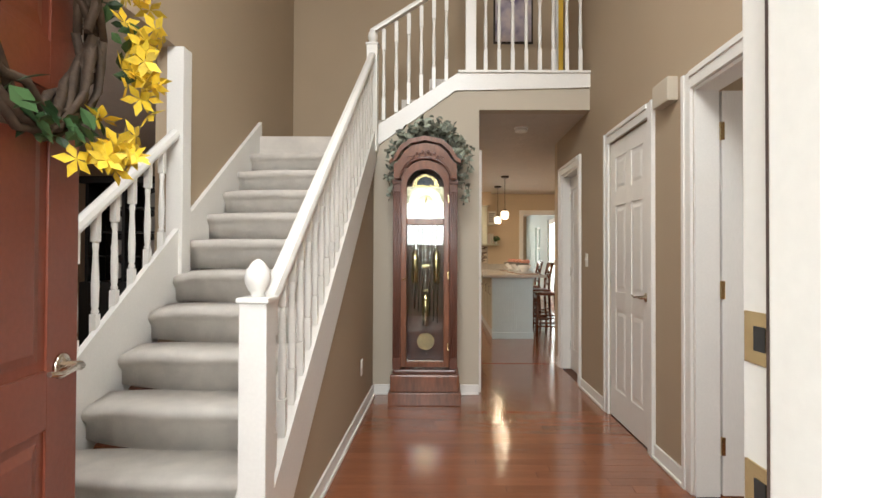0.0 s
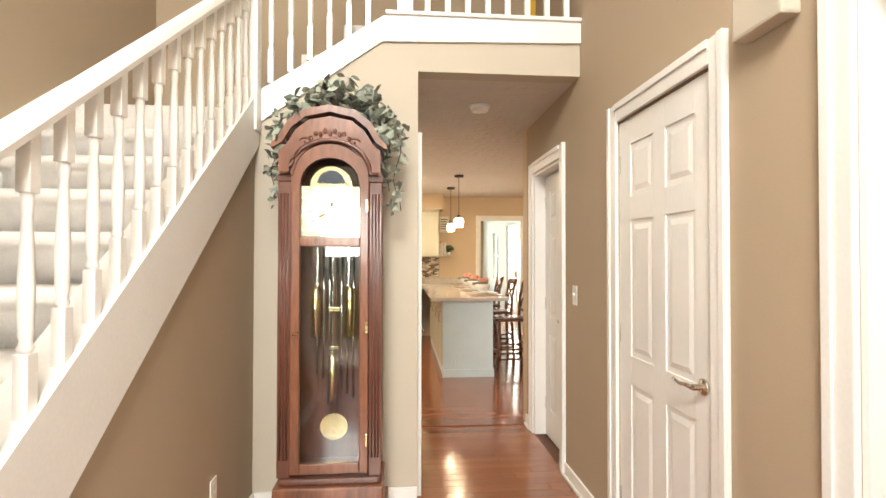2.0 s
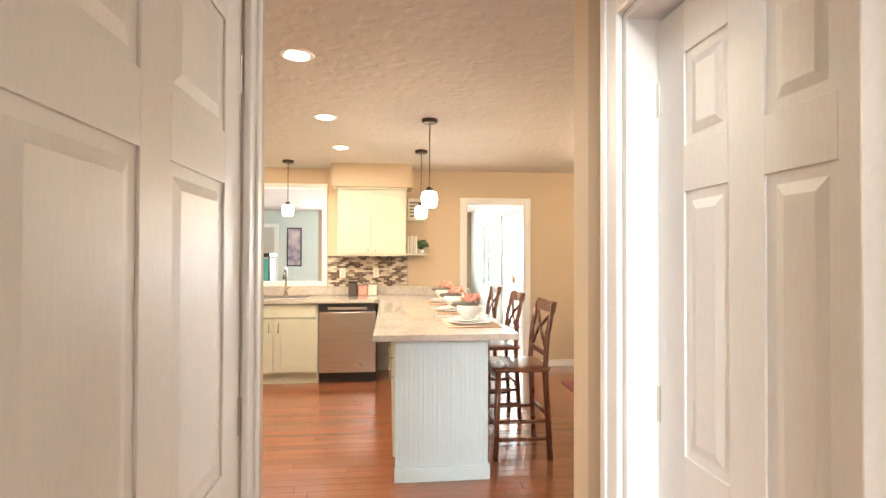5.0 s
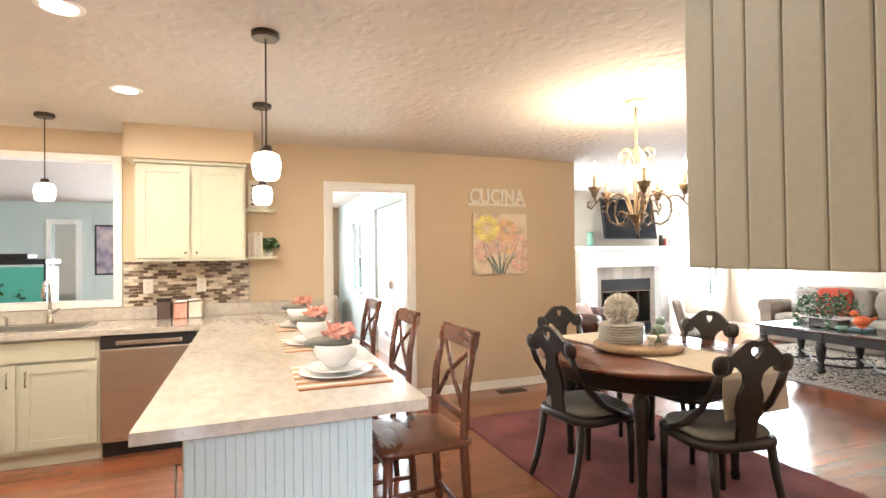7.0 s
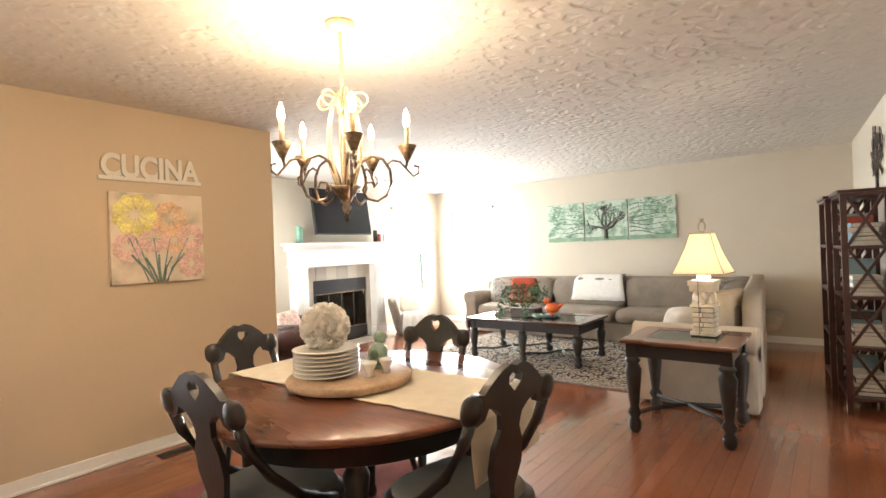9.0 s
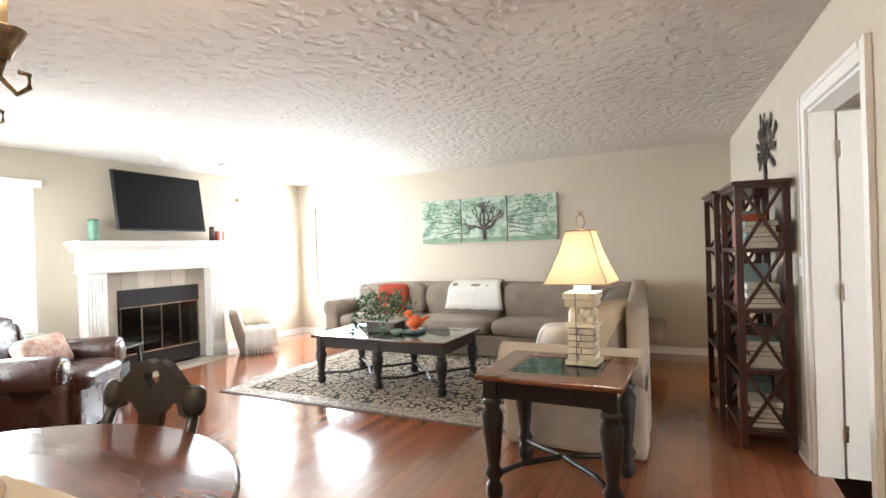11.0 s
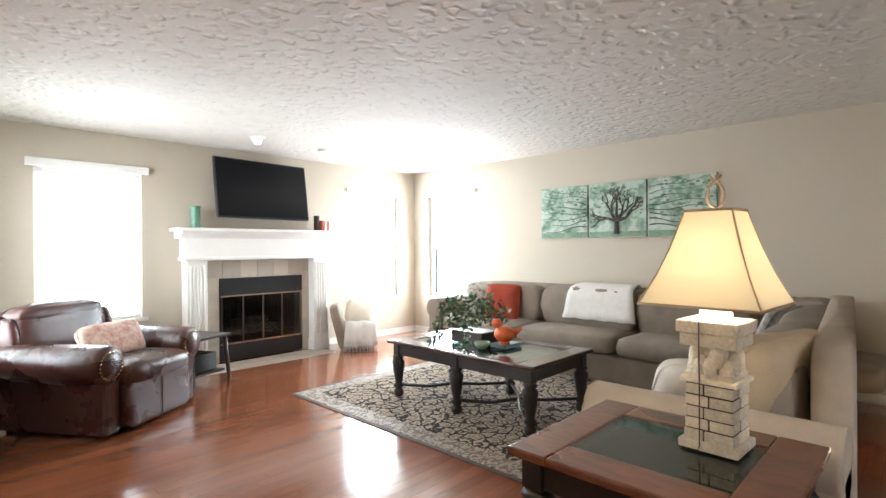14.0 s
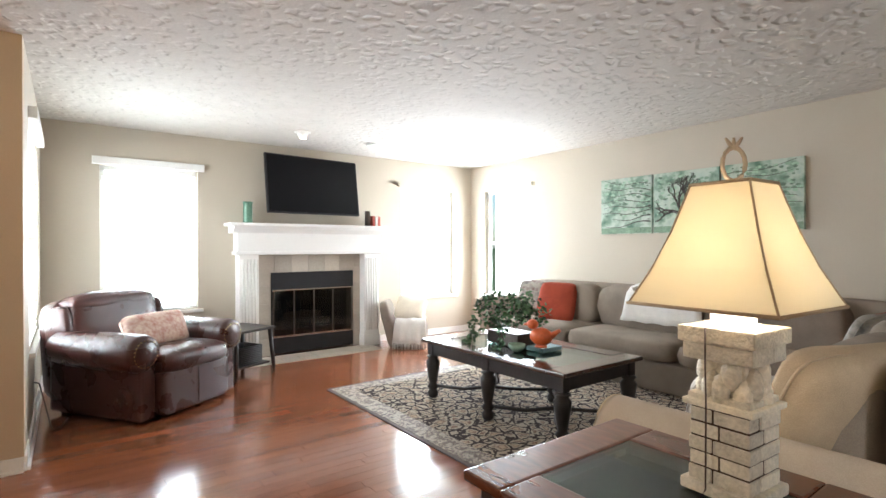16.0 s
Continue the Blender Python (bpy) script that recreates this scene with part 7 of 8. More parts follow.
cushion("cushion", "rust red cushion in the sofa corner", 8.62, 7.16, 0.64, 0.44, 0.44, 0.16, REDC, 68, 0, 178)
cushion("cushion", "grey floral cushion in the sofa corner", 8.10, 7.06, 0.68, 0.46, 0.46, 0.16, spots("grey_floral_cotton", (0.2, 0.2, 0.2), [(0.10, 0.10, 0.10), (0.28, 0.26, 0.22), (0.34, 0.32, 0.29)], 16, 8.0), 66, 0, 165)
cushion("cushion", "large tan cushion with a braided seam", 6.78, 6.84, 0.68, 0.60, 0.50, 0.24, TANC, 64, 0, 158)
cushion("cushion", "cream woven cushion with a wavy weave", 6.74, 7.14, 0.60, 0.40, 0.40, 0.14, WHITEC, 52, 0, 130)
th = thing("throw_blanket", "white knit throw over the sofa back", "blanket")
b = bmesh.new()
prof = [(9.45, 0.72), (9.44, 0.84), (9.38, 0.885), (9.30, 0.888), (9.22, 0.88), (9.12, 0.86), (9.065, 0.80), (9.05, 0.70), (9.04, 0.60), (9.02, 0.53)]
cols = []
for j in range(13):
    y = 8.55 + j * 0.045
    sh = 0.05 * (0.5 - j / 12)
    cols.append([b.verts.new((u - 0.006 * math.sin(j * 1.7), y - sh * i * 0.6, v + (0.006 * math.sin(j * 2.1) if i > 4 else 0.004))) for i, (u, v) in enumerate(prof)])
for c0, c1 in zip(cols, cols[1:]):
    for i in range(len(prof) - 1):
        f = b.faces.new((c0[i], c0[i + 1], c1[i + 1], c1[i]))
        f.smooth = True
to = part("knit", b, WHITEC, th)
to.modifiers.new("thickness", "SOLIDIFY").thickness = 0.012

# coffee table objects
pb = thing("planter_box", "trailing green plant in a dark box on the coffee table", "plant", 7.40, 9.10, 0.498)
part("box", bx(-0.10, -0.17, 0, 0.10, 0.17, 0.10, 0.008), BRONZE, pb)
b = bmesh.new()
prn = random.Random(31)
for _ in range(20):
    leafset(b, (prn.uniform(-0.13, 0.13), prn.uniform(-0.24, 0.24), 0.15 + prn.random() * 0.20), 30, 0.09, 0.024, prn)
for yy in (0.22, 0.26, -0.10):
    for q in range(10):
        leafset(b, (-0.16 - q * 0.012, yy + 0.03 * math.sin(q), 0.16 - q * 0.022), 6, 0.035, 0.02, prn)
tagged(part("leaves", b, LEAF, pb), kind="stuff")
bird("bird_figurine", "orange ceramic bird on wire legs", 7.30, 8.70, 0.545, 1.5, ORANGE, 30)
lg = thing("wire_stand", "thin wire stand under the orange bird", "stand", 7.30, 8.70, 0.498)
part("wire", tube(bmesh.new(), [(0.012, 0, 0), (0.008, 0, 0.06)], 0.0025, 5), BRONZE, lg)
part("wire", tube(bmesh.new(), [(-0.012, 0, 0), (-0.008, 0, 0.06)], 0.0025, 5), BRONZE, lg)
bo = thing("glass_bowl", "small green glazed bowl on the coffee table", "bowl", 7.22, 8.86, 0.498)
part("dish", lathe(bmesh.new(), [(0.03, 0), (0.06, 0.03), (0.062, 0.055), (0.054, 0.052), (0.03, 0.012)], seg=24), TEALG, bo)
bk = thing("book", "flat books under the planter on the coffee table", "book", 7.42, 8.78, 0.498)
part("cover", bx(-0.10, -0.08, 0, 0.10, 0.08, 0.03, 0.003), BOOKB, bk)

# armchair
acr = thing("armchair", "dark brown leather recliner with rolled studded arms", "armchair", 5.14, 10.95, 0, 35.5)
# the chair faces local -y
part("base", bx(-0.42, -0.42, 0.03, 0.42, 0.46, 0.33, 0.03), LEATHER, acr)
part("footrest_panel", soft(bmesh.new(), 0, -0.445, 0.195, 0.66, 0.13, 0.32, 0.15, 0.2, 28, 12), LEATHER, acr)
part("panel_seam", tube(bmesh.new(), [(0, -0.511, 0.06), (0, -0.513, 0.20), (0, -0.511, 0.33)], 0.004, 5), LEATHER, acr)
part("seat_cushion", soft(bmesh.new(), 0, -0.13, 0.405, 0.66, 0.82, 0.20, 0.25, 0.55, 32, 14, sag=0.05), LEATHER, acr)
part("back_shell", soft(bmesh.new(), 0, 0.46, 0.50, 0.90, 0.14, 0.78, 0.2, 0.3, 28, 14, m=Matrix.Rotation(radians(-5), 4, "X")), LEATHER, acr)
for s in (-1, 1):
    part("back_wing", soft(bmesh.new(), s * 0.41, 0.36, 0.60, 0.09, 0.24, 0.48, 0.6, 0.5, 20, 14, m=Matrix.Rotation(radians(-5), 4, "X")), LEATHER, acr)
part("backrest", soft(bmesh.new(), 0, 0.30, 0.70, 0.78, 0.26, 0.50, 0.3, 0.5, 32, 18, m=Matrix.Rotation(radians(-9), 4, "X"), sag=0.05), LEATHER, acr)
part("head_roll", soft(bmesh.new(), 0, 0.27, 0.86, 0.76, 0.20, 0.15, 0.35, 0.8, 32, 12, m=Matrix.Rotation(radians(-9), 4, "X"), sag=0.08), LEATHER, acr)
for s in (-1, 1):
    arm = part("arm", bx(s * 0.40 - 0.065, -0.45, 0.03, s * 0.40 + 0.065, 0.44, 0.50, 0.025), LEATHER, acr)
    rl = bmesh.new()
    lathe(rl, [(0.10, -0.46), (0.125, -0.45), (0.135, -0.42), (0.138, -0.20), (0.13, 0.15), (0.12, 0.36), (0.09, 0.40)], seg=26)
    bmesh.ops.transform(rl, matrix=pose(s * 0.43, 0, 0.505, -90), verts=rl.verts)
    part("arm_roll", rl, LEATHER, arm)
    sc = bmesh.new()
    lathe(sc, [(0.02, -0.474), (0.085, -0.470), (0.092, -0.46), (0.092, -0.455)], seg=26)
    bmesh.ops.transform(sc, matrix=pose(s * 0.43, 0, 0.505, -90), verts=sc.verts)
    part("scroll_face", sc, LEATHER, arm)
    st = bmesh.new()
    for i in range(22):
        a = 2 * math.pi * i / 22
        soft(st, s * 0.43 + 0.094 * math.cos(a), -0.463, 0.505 + 0.094 * math.sin(a), 0.013, 0.012, 0.013, 1, 1, 6, 4)
    tagged(part("nail_heads", st, BRASS, arm, "small brass nail heads"), kind="stuff")
    part("foot", bx(s * 0.36 - 0.03, -0.36, 0, s * 0.36 + 0.03, -0.30, 0.04), ESPRESSO, acr)
    part("foot", bx(s * 0.36 - 0.03, 0.36, 0, s * 0.36 + 0.03, 0.42, 0.04), ESPRESSO, acr)
cushion("cushion", "cream floral lumbar cushion on the leather chair", 5.19, 10.86, 0.60, 0.54, 0.28, 0.14, FLORALC, 62, 0, 32)
cb = thing("power_cord", "black power cord trailing to the wall", "cable")
part("wire", tube(bmesh.new(), [(4.43, 10.75, 0.32), (4.46, 10.74, 0.31), (4.50, 10.70, 0.12), (4.53, 10.62, 0.01), (4.58, 10.66, 0.008), (4.62, 10.85, 0.008)], 0.005, 6), BLACK, cb)

sdt = thing("side_table", "small black side table with a basket shelf", "table", 5.98, 11.45, 0, 25)
part("top", bx(-0.24, -0.24, 0.44, 0.24, 0.24, 0.465, 0.006), ESPRESSO, sdt)
part("lower_shelf", bx(-0.20, -0.20, 0.10, 0.20, 0.20, 0.118, 0.004), ESPRESSO, sdt)
for sx in (-1, 1):
    for sy in (-1, 1):
        part("leg", tube(bmesh.new(), [(sx * 0.23, sy * 0.23, 0), (sx * 0.20, sy * 0.20, 0.44)], 0.018, 8, 0.022), ESPRESSO, sdt)
bk = thing("basket", "dark woven basket on the side table shelf", "basket", 5.98, 11.45, 0.119, 25)
b = bmesh.new()
for i in range(9):
    for sgn in (-1, 1):
        tube(b, [(-0.16, sgn * 0.13, 0.012 + i * 0.018), (0.16, sgn * 0.13, 0.012 + i * 0.018)], 0.009, 6)
        tube(b, [(sgn * 0.16, -0.13, 0.012 + i * 0.018), (sgn * 0.16, 0.13, 0.012 + i * 0.018)], 0.009, 6)
part("weave", b, ESPRESSO, bk)

# fireplace
FY = LY
fpx = thing("fireplace", "white fluted mantel with beige tile and glass doors", "fireplace")
tagged(fpx, kind="structure")
for x0, x1 in ((6.12, 6.33), (7.64, 7.85)):
    p = part("pilaster", bx(x0, FY - 0.17, 0, x1, FY, 1.20, 0.006), WHITE, fpx)
    for i in range(5):
        xx = x0 + 0.035 + i * 0.035
        part("flute", tube(bmesh.new(), [(xx, FY - 0.171, 0.20), (xx, FY - 0.171, 1.12)], 0.010, 8), WHITE, p)
    part("plinth", bx(x0 - 0.012, FY - 0.185, 0, x1 + 0.012, FY - 0.001, 0.14, 0.006), WHITE, p)
part("frieze", bx(6.10, FY - 0.18, 1.20, 7.87, FY, 1.43, 0.006), WHITE, fpx)
part("lower_moulding", bx(6.08, FY - 0.20, 1.17, 7.89, FY - 0.001, 1.21, 0.012), WHITE, fpx)
part("crown_moulding", prism(bmesh.new(), [(FY - 0.18, 1.41), (FY - 0.20, 1.43), (FY - 0.24, 1.46), (FY - 0.26, 1.485), (FY, 1.485), (FY, 1.41)], "x", 6.05, 7.92), WHITE, fpx)
part("mantel_shelf", bx(6.0, FY - 0.29, 1.485, 7.97, FY, 1.52, 0.008), WHITE, fpx)
part("tile_bed", bx(6.33, FY - 0.045, 0, 6.50, FY, 1.17), GROUT, fpx)
part("tile_bed", bx(7.54, FY - 0.045, 0, 7.64, FY, 1.17), GROUT, fpx)
part("tile_bed", bx(6.50, FY - 0.045, 0.96, 7.54, FY, 1.17), GROUT, fpx)
tl = mesh("tile", bx(-0.099, -0.006, -0.099, 0.099, 0, 0.099, 0.003), TILE)
for i in range(6):
    share("tile", tl, fpx, pose(6.435 + i * 0.205, FY - 0.045, 1.065))
for j in range(5):
    o = share("tile", tl, fpx, pose(6.415, FY - 0.045, 0.10 + j * 0.202) @ Matrix.Diagonal((0.82, 1, 1, 1)))
    o = share("tile", tl, fpx, pose(7.59, FY - 0.045, 0.10 + j * 0.202) @ Matrix.Diagonal((0.48, 1, 1, 1)))
for i in range(8):
    for j in range(2):
        share("tile", tl, fpx, pose(6.22 + i * 0.203, FY - 0.25 - j * 0.203 + 0.05, 0.006, 90) @ Matrix.Diagonal((1, 1, 1, 1)))
for x0, y0, z0, x1, y1, z1 in ((6.50, FY + 0.14, 0, 7.54, FY + 0.5, 0.02), (6.48, FY + 0.14, 0, 6.50, FY + 0.5, 0.96), (7.54, FY + 0.14, 0, 7.56, FY + 0.5, 0.96), (6.48, FY + 0.5, 0, 7.56, FY + 0.52, 0.96), (6.48, FY + 0.14, 0.96, 7.56, FY + 0.52, 0.98)):
    part("firebox_wall", bx(x0, y0, z0, x1, y1, z1), SOOT, fpx)
part("hood_panel", bx(6.50, FY - 0.055, 0.76, 7.54, FY - 0.02, 0.96, 0.004), BLACK, fpx)
part("base_panel", bx(6.50, FY - 0.055, 0.02, 7.54, FY - 0.02, 0.20, 0.004), BLACK, fpx)
for z in (0.205, 0.745):
    part("brass_trim", bx(6.52, FY - 0.062, z, 7.52, FY - 0.045, z + 0.016, 0.002), CHROME, fpx)
for i in range(5):
    xx = 6.52 + i * 0.245
    part("door_bar", bx(xx, FY - 0.056, 0.221, xx + 0.018, FY - 0.044, 0.745, 0.002), BRONZE, fpx)
for i in range(4):
    part("door_glass", bx(6.538 + i * 0.245, FY - 0.052, 0.221, 6.765 + i * 0.245, FY - 0.049, 0.745), glass("smoked_glass", (0.35, 0.34, 0.33)), fpx)
for x, y, z, r in ((6.8, 0.28, 0.30, 5), (7.0, 0.34, 0.31, -8), (6.9, 0.30, 0.40, 12)):
    lgx = thing("fire_log", "pale ceramic fire log in the firebox", "log", x + 0.12, FY + y, z, r, group="fire logs")
    part("log", tube(bmesh.new(), [(-0.25, 0, 0), (0, 0.01, 0.01), (0.25, 0, 0)], 0.05, 12, 0.04), TRAYW, lgx)
gr = thing("fire_grate", "black iron grate in the firebox", "grate", 7.02, FY + 0.30, 0.02)
for i in range(6):
    part("bar", tube(bmesh.new(), [(-0.25 + i * 0.1, -0.10, 0.30), (-0.25 + i * 0.1, -0.08, 0.22), (-0.25 + i * 0.1, 0.12, 0.22), (-0.25 + i * 0.1, 0.12, 0.0)], 0.01, 6), BLACK, gr)
tv = thing("television", "large black flat television over the mantel", "television")
tv.matrix_world = pose(6.96, LY - 0.22, 1.975, -8, 0, 4)
part("screen", bx(-0.565, -0.012, -0.325, 0.565, -0.008, 0.325), SCREEN, tv)
part("bezel", bx(-0.58, -0.008, -0.34, 0.58, 0.03, 0.34, 0.006), BLACK, tv)
part("wall_mount", bx(-0.15, 0.03, -0.15, 0.15, 0.17, 0.15, 0.004), BLACK, tv)
va = thing("vase", "jade green ceramic vase on the mantel", "vase", 6.22, LY - 0.14, 1.521)
part("body", lathe(bmesh.new(), [(0.05, 0), (0.052, 0.02), (0.046, 0.05), (0.05, 0.12), (0.047, 0.2), (0.055, 0.235), (0.045, 0.232), (0.04, 0.18)], seg=24), GREENC, va)
va = thing("vase", "dark bronze cylinder vase on the mantel", "vase", 7.70, LY - 0.15, 1.521)
part("body", lathe(bmesh.new(), [(0.036, 0), (0.036, 0.19), (0.030, 0.19), (0.03, 0.1)], seg=20), BRONZE, va)
for x, h, m_ in ((7.765, 0.13, BOOKR), (7.805, 0.12, PAPER), (7.84, 0.125, BOOKR)):
    bk = thing("book", "small upright book on the mantel", "book", x, LY - 0.15, 1.521, group="mantel books")
    part("cover", bx(-0.016, -0.05, 0, 0.016, 0.05, h, 0.002), m_, bk)
sp = thing("eyeball_light", "white eyeball ceiling spotlight over the mantel", "lamp", 6.57, 11.30, H)
part("ring", lathe(bmesh.new(), [(0.08, -0.008), (0.085, 0)], seg=26), CANEWHITE, sp)
part("eyeball", soft(bmesh.new(), 0, 0, -0.02, 0.11, 0.11, 0.09, 1, 1, 20, 12), CANEWHITE, sp)
part("lens", lathe(bmesh.new(), [(0.028, -0.070), (0.035, -0.062)], (0.0, -0.02, 0), 18), CANG, sp)
sp2 = thing("smoke_detector", "white round detector on the living room ceiling", "smoke detector", 7.42, 11.40, H)
part("cover", lathe(bmesh.new(), [(0.045, -0.03), (0.06, -0.02), (0.062, 0)], seg=24), CANEWHITE, sp2)

# folded chair pillow and throw beside the fireplace
cc = thing("floor_chair", "brown cushioned floor chair beside the fireplace", "chair", 8.02, 11.66, 0, -40)
part("back", soft(bmesh.new(), -0.10, 0.06, 0.32, 0.13, 0.44, 0.60, 0.35, 0.4, 24, 14, m=Matrix.Rotation(radians(-14), 4, "Y"), sag=0.05), SOFAC, cc)
part("seat", soft(bmesh.new(), 0.10, 0.06, 0.16, 0.38, 0.42, 0.30, 0.35, 0.4, sag=0.05), SOFAC, cc)
cushion("cushion", "cream pillow leaning on the floor chair", 8.13, 11.66, 0.47, 0.38, 0.38, 0.13, LINEN, 46, 10, -38)
tw = thing("throw_blanket", "white fringed throw hanging to the floor", "blanket", 8.03, 11.52, 0, -40)
b = bmesh.new()
cols = []
for j in range(15):
    x = -0.17 + j * 0.025
    w = 0.012 * math.sin(j * 1.5)
    drape = [(0.20, 0.36), (0.10, 0.375), (0.02, 0.37), (-0.035, 0.345), (-0.065, 0.29), (-0.085, 0.22), (-0.10, 0.15), (-0.11, 0.075)]
    cols.append([b.verts.new((x * (1 + 0.03 * i), u + w * i / 4, v + 0.006 * math.sin(j))) for i, (u, v) in enumerate(drape)])
for c0, c1 in zip(cols, cols[1:]):
    for i in range(7):
        f = b.faces.new((c0[i], c0[i + 1], c1[i + 1], c1[i]))
        f.smooth = True
part("cloth", b, WHITEC, tw).modifiers.new("thickness", "SOLIDIFY").thickness = 0.01
b = bmesh.new()
for j in range(30):
    x = -0.205 + j * 0.0142
    tube(b, [(x, -0.11 + 0.012 * math.sin(j * 0.75) * 1.7, 0.085), (x + 0.006 * math.sin(j * 2.0), -0.12, 0.006)], 0.004, 5)
tagged(part("fringe", b, WHITEC, tw), kind="stuff")

# three canvases of one tree
cvx = LX - 0.035
for n_, (y0, y1) in enumerate(((9.18, 9.80), (8.50, 9.16), (7.82, 8.48))):
    t = thing("tree_canvas", "green canvas panel of a spreading tree", "painting", group="tree canvas triptych")
    part("canvas", bx(cvx, y0, 1.395, LX - 0.001, y1, 2.005, 0.003), TREEART, t)
    part("painted_grass", bx(cvx - 0.0015, y0 + 0.004, 1.40, cvx - 0.0003, y1 - 0.004, 1.46), mat("painted_meadow", (0.20, 0.30, 0.20), 0.7, vary=0.3), t)
    ins = [0]
    br = bmesh.new()
    tr_ = random.Random(40)

    def grow(y, z, a, l, r, d):
        """Painted limbs, kept to the panel."""
        y2, z2 = y + l * math.sin(a), z + l * math.cos(a)
        if min(y, y2) > y0 + 0.008 and max(y, y2) < y1 - 0.008 and max(z, z2) < 1.99:
            tube(br, [(cvx - 0.001, y, z), (cvx - 0.001, (y + y2) / 2 + 0.01 * math.sin(d * 3), (z + z2) / 2), (cvx - 0.001, y2, z2)], r, 5, r * 0.65)
            ins[0] += 1
        if d < 6:
            for q in range(2 if d else 5):
                grow(y2, z2, a * 0.9 + (tr_.uniform(-0.75, 0.75) if d else (q - 2) * 0.62), l * tr_.uniform(0.68, 0.9), r * 0.65, d + 1)
    grow(8.83, 1.43, 0.0, 0.14, 0.035, 0)
    if n_ != 1:
        inner, outer = (y0, y1) if n_ == 0 else (y1, y0)
        for q in range(8):
            za, reach = 1.52 + 0.055 * q, tr_.uniform(0.65, 0.98)
            pts = [(cvx - 0.001, inner + (outer - inner) * (0.02 + reach * k / 6), za + 0.018 * math.sin(k * 1.1 + q) + 0.012 * k * (q - 3) / 4) for k in range(7)]
            tube(br, pts, 0.007 - 0.0005 * q, 5, 0.002)
            ins[0] += 1
    if ins[0]:
        part("painted_tree", br, mat("painted_bark", (0.075, 0.065, 0.055), 0.7, vary=0.2), t)
    else:
        br.free()
    lf_ = bmesh.new()
    for _ in range(110):
        yy, zz, w = tr_.uniform(y0 + 0.04, y1 - 0.04), tr_.uniform(1.58, 1.97), tr_.uniform(0.012, 0.034)
        prism(lf_, [(yy + w * math.cos(k * 1.05) * tr_.uniform(0.6, 1.1), zz + 0.5 * w * math.sin(k * 1.05)) for k in range(6)], "x", cvx - 0.0022, cvx - 0.0006)
    tagged(part("painted_foliage", lf_, mat("painted_leaves", (0.26, 0.38, 0.27), 0.7, vary=0.3, island=0.6, scale=9), t), kind="stuff")

# bookshelf
wm = ws.matrix_world
BW = mat("dark_mahogany", (0.050, 0.014, 0.011), 0.35, vary=0.3, scale=4, fine=50, bump=0.04, coat=0.2)
brn = random.Random(17)


def bookshelf(x0, gap):
    """An open shelf unit 0.57 m wide with crossed ends."""
    bsh = thing("bookshelf", "dark reddish-brown open bookshelf with crossed sides", "bookshelf", group="bookshelves along the wall")
    bsh.matrix_world = wm @ pose(x0, gap, 0, 0, 0, 2)
    for x in (0.02, 0.55):
        for y in (0.02, 0.28):
            part("post", bx(x - 0.02, y - 0.02, 0, x + 0.02, y + 0.02, 1.66, 0.003), BW, bsh)
    levels = (0.10, 0.48, 0.86, 1.24, 1.64)
    for z in levels:
        part("shelf", bx(0, 0, z, 0.57, 0.30, z + 0.025, 0.003), BW, bsh)
    part("top_board", bx(-0.012, -0.01, 1.665, 0.582, 0.315, 1.69, 0.005), BW, bsh)
    for z, z2 in zip(levels, levels[1:]):
        for x in (0.02, 0.55):
            for ya, yb in ((0.04, 0.26), (0.26, 0.04)):
                part("cross_brace", prism(bmesh.new(), [(ya - 0.012, z + 0.025), (ya + 0.012, z + 0.025), (yb + 0.012, z2), (yb - 0.012, z2)], "x", x - 0.008 + (0.009 if ya > yb else 0), x + 0.008 + (0.009 if ya > yb else 0)), BW, bsh)
        zz = z + 0.026
        for k in range(5):
            h = brn.uniform(0.025, 0.04)
            o = thing("book", "book lying in a stack on the bookshelf", "book", group="bookshelf stacks")
            o.matrix_world = bsh.matrix_world @ pose(0.17, 0.15, zz, 0, 0, brn.uniform(-6, 6))
            part("cover", bx(-0.11, -0.09, 0, 0.11, 0.09, h, 0.002), brn.choice((PAPER, BOOKB, BOOKD, PAPER)), o)
            part("page_block", bx(-0.111, -0.085, 0.004, -0.108, 0.085, h - 0.004), PAPER, o)
            zz += h + 0.001
        xx = 0.32
        while xx < 0.48:
            w, h = brn.uniform(0.02, 0.045), brn.uniform(0.18, 0.27)
            o = thing("book", "upright book on the bookshelf", "book", group="bookshelf books")
            o.matrix_world = bsh.matrix_world @ pose(xx, 0.15, z + 0.026)
            part("cover", bx(0, -0.09, 0, w, 0.09, h, 0.002), brn.choice((PAPER, BOOKB, BOOKD, BOOKR)), o)
            xx += w + 0.002


bookshelf(3.775, 0.03)
bookshelf(4.375, 0.09)
up = thing("floor_uplight", "small black uplight glowing behind the bookshelf", "lamp")
up.matrix_world = wm @ pose(5.3, 0.22, 0)
part("can", lathe(bmesh.new(), [(0.06, 0), (0.06, 0.16), (0.05, 0.16), (0.05, 0.05)], seg=20), BLACK, up)
part("lens", lathe(bmesh.new(), [(0.048, 0.11), (0.048, 0.115)], seg=20), BULBG, up)
bulb("uplight_bulb", tuple((wm @ pose(5.3, 0.22, 0.22)).translation), 5)
it = thing("iron_tree", "dark iron tree ornament on the wall", "wall decoration")
it.matrix_world = wm @ pose(4.62, 0.012, 1.76) @ Matrix.Diagonal((2.3, 1, 1.2, 1))
b = bmesh.new()
tube(b, [(0, 0, -0.06), (0, 0, 0.05), (0.01, 0, 0.2)], 0.012, 8)
irn = random.Random(6)
lv = bmesh.new()
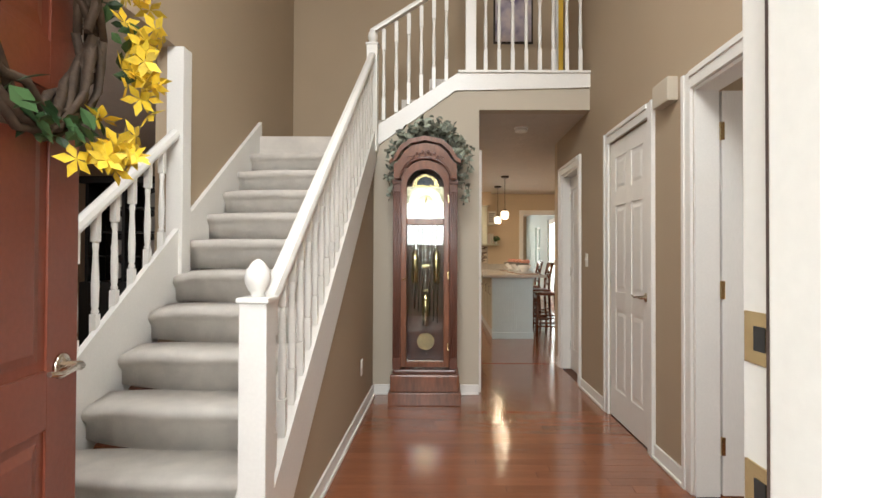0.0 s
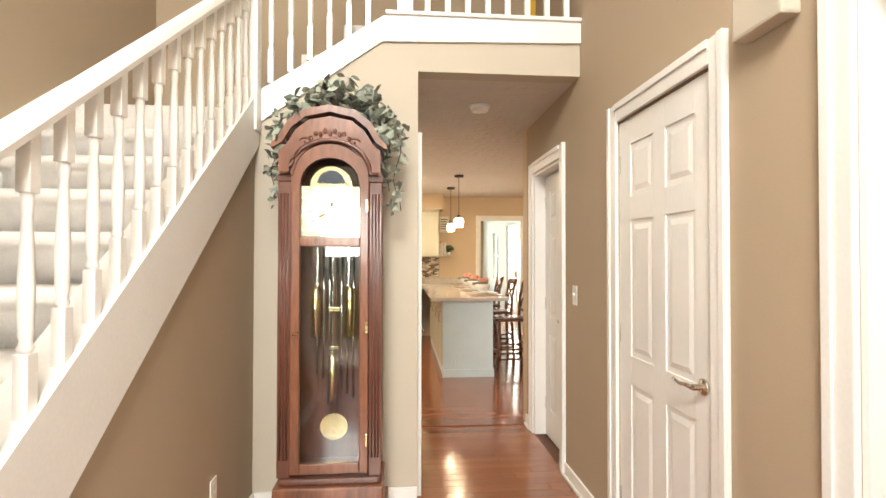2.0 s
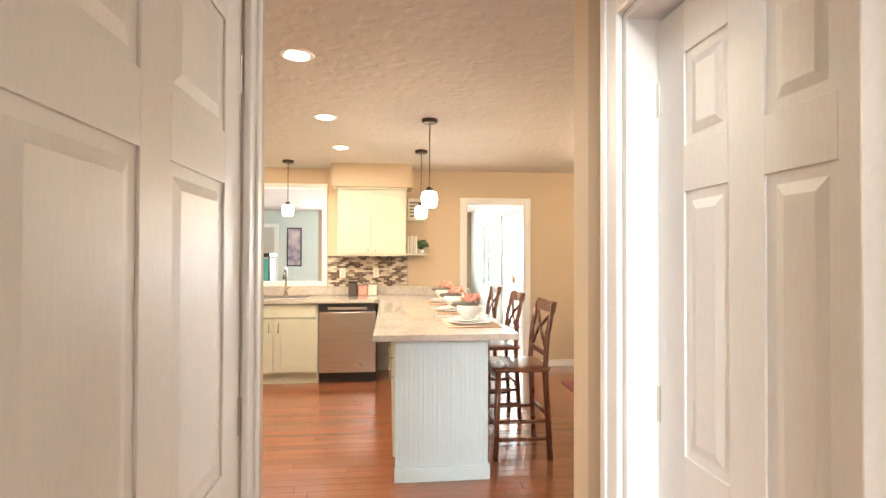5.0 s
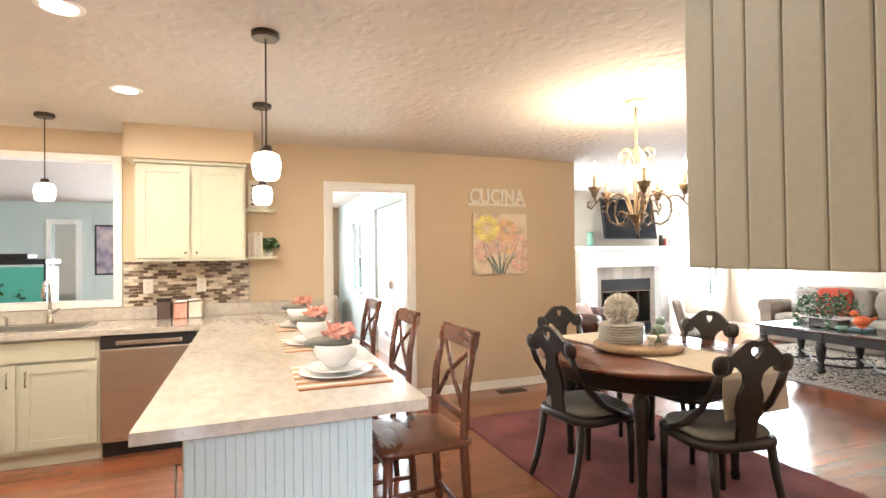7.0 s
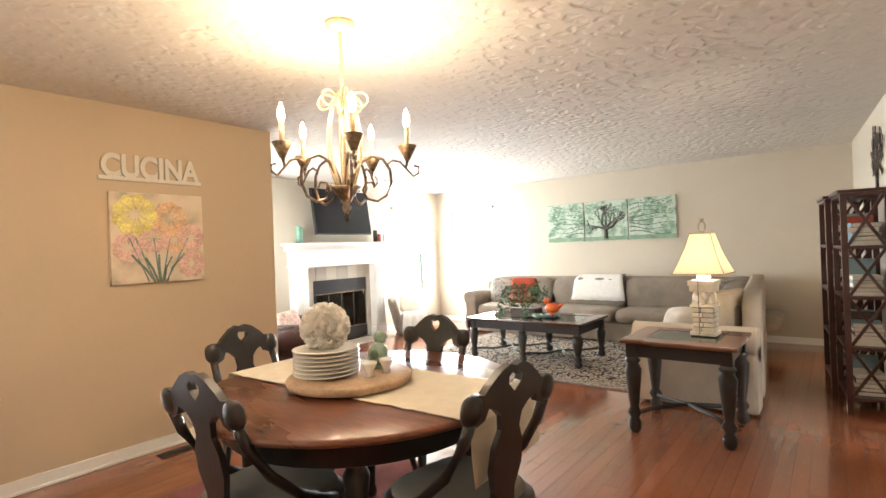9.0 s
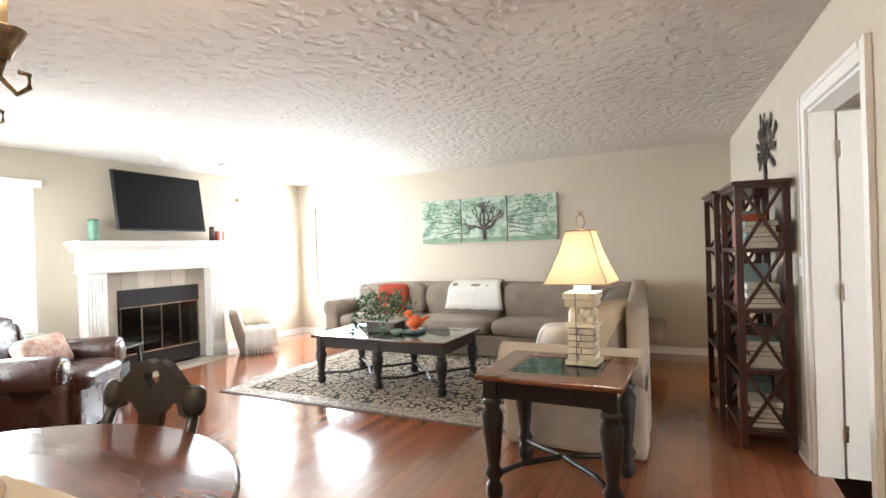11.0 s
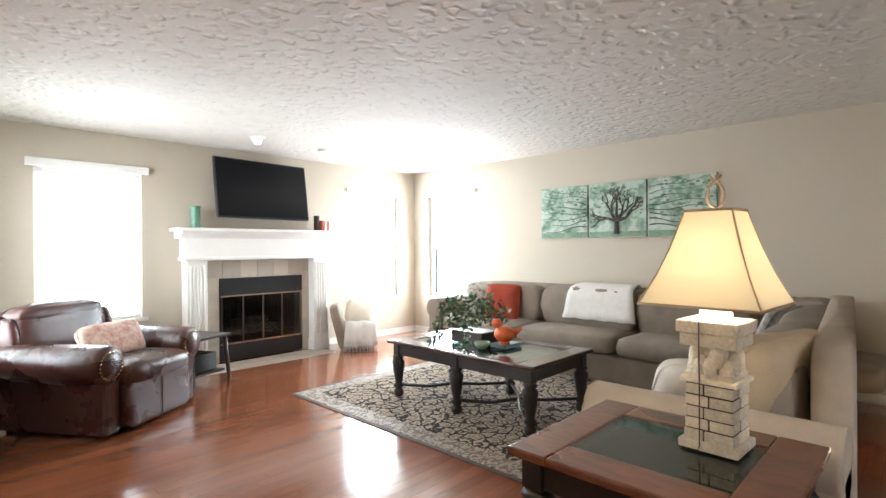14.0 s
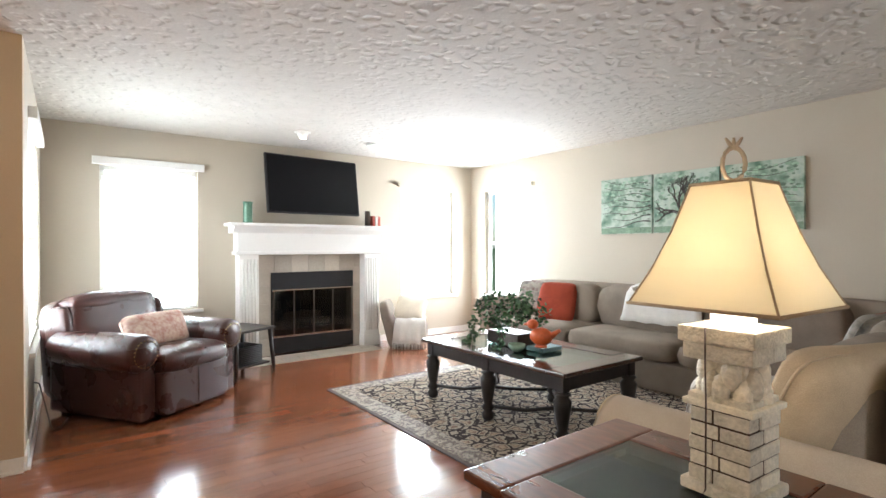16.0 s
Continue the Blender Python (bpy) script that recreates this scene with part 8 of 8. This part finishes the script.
for i in range(11):
    a = -2.2 + 4.4 * i / 10
    l = irn.uniform(0.15, 0.24)
    x2, z2 = l * math.sin(a) * 0.7, 0.22 + l * math.cos(a)
    tube(b, [(0, 0, 0.10 + 0.01 * i), (x2 * 0.5, 0.005, 0.18 + (z2 - 0.18) * 0.4), (x2, 0, z2)], 0.005, 6)
    for k in range(5):
        soft(lv, x2 * (0.55 + 0.12 * k) + irn.uniform(-0.02, 0.02), 0, 0.2 + (z2 - 0.2) * (0.55 + 0.12 * k) + irn.uniform(-0.02, 0.02), 0.03, 0.006, 0.045, 1, 1, 8, 5)
part("branch_frame", b, BRONZE, it)
part("iron_leaves", lv, BRONZE, it)
for y in (12.0,):
    hk = thing("curtain_bracket", "small nickel curtain bracket by the window", "bracket", 8.24, LY - 0.02, 2.10, group="curtain brackets")
    part("bracket", bx(-0.012, -0.03, -0.02, 0.012, 0.018, 0.03, 0.003), CHROME, hk)
    hk = thing("curtain_bracket", "small nickel curtain bracket by the window", "bracket", LX - 0.02, 10.86, 2.08, group="curtain brackets")
    part("bracket", bx(-0.03, -0.012, -0.02, 0.018, 0.012, 0.03, 0.003), CHROME, hk)


# ---- wood strip floor ----
fr2 = random.Random(21)
strips = []
spaces = [(-0.49, X, -0.08, 3.945), (0.405, X, 3.945, 5.16), (-1.78, LX, 5.2, KY), (NX, LX, KY, LY), (-5.05, -1.62, -0.08, 6.2), (X + 0.12, 4.15, -0.08, 2.3), (-4.08, 3.0, KY + 0.12, 15.9), (4.2, 8.6, 2.42, 5.6), (1.70, 2.45, KY, KY + 0.12)]
W = 0.083
for x0, x1, y0, y1 in spaces:
    y = y0
    while y < y1 - 0.001:
        ye = min(y + W, y1)
        x = x0 - fr2.random() * 0.9
        while x < x1:
            l = fr2.uniform(0.6, 1.5)
            a, b2 = max(x, x0), min(x + l, x1)
            if b2 - a > 0.02:
                strips.append((a, y, b2, ye))
            x += l
        y = ye
near = [s for s in strips if (-0.49 <= s[0] and s[2] <= X and 1.2 < s[1] < 5.1) or (4.6 < s[0] < 6.6 and 8.2 < s[1] < 10.4)][:300]
chosen = set(near)


def strip_data(lst, ox=0.0, oy=0.0):
    vs, fs = [], []
    g, e, z = 0.0003, 0.0007, 0.0
    for a, y, b2, ye in lst:
        n0 = len(vs)
        vs += [(a + g - ox, y + g - oy, -0.0075), (b2 - g - ox, y + g - oy, -0.0075), (b2 - g - ox, ye - g - oy, -0.0075), (a + g - ox, ye - g - oy, -0.0075)]
        vs += [(a + e - ox, y + e - oy, z), (b2 - e - ox, y + e - oy, z), (b2 - e - ox, ye - e - oy, z), (a + e - ox, ye - e - oy, z)]
        fs += [(n0 + 4, n0 + 5, n0 + 6, n0 + 7)] + [(n0 + i, n0 + (i + 1) % 4, n0 + 4 + (i + 1) % 4, n0 + 4 + i) for i in range(4)]
    return vs, fs


for s in near:
    me = bpy.data.meshes.new("plank")
    me.from_pydata(*[strip_data([s])[0], [], strip_data([s])[1]])
    me.materials.append(PLANK)
    o = new("plank", me)
    o.parent = floor_ob
vs, fs = strip_data([s for s in strips if s not in chosen])
me = bpy.data.meshes.new("planks")
me.from_pydata(vs, [], fs)
me.materials.append(PLANK)
o = tagged(new("planks", me), kind="stuff")
o.parent = floor_ob
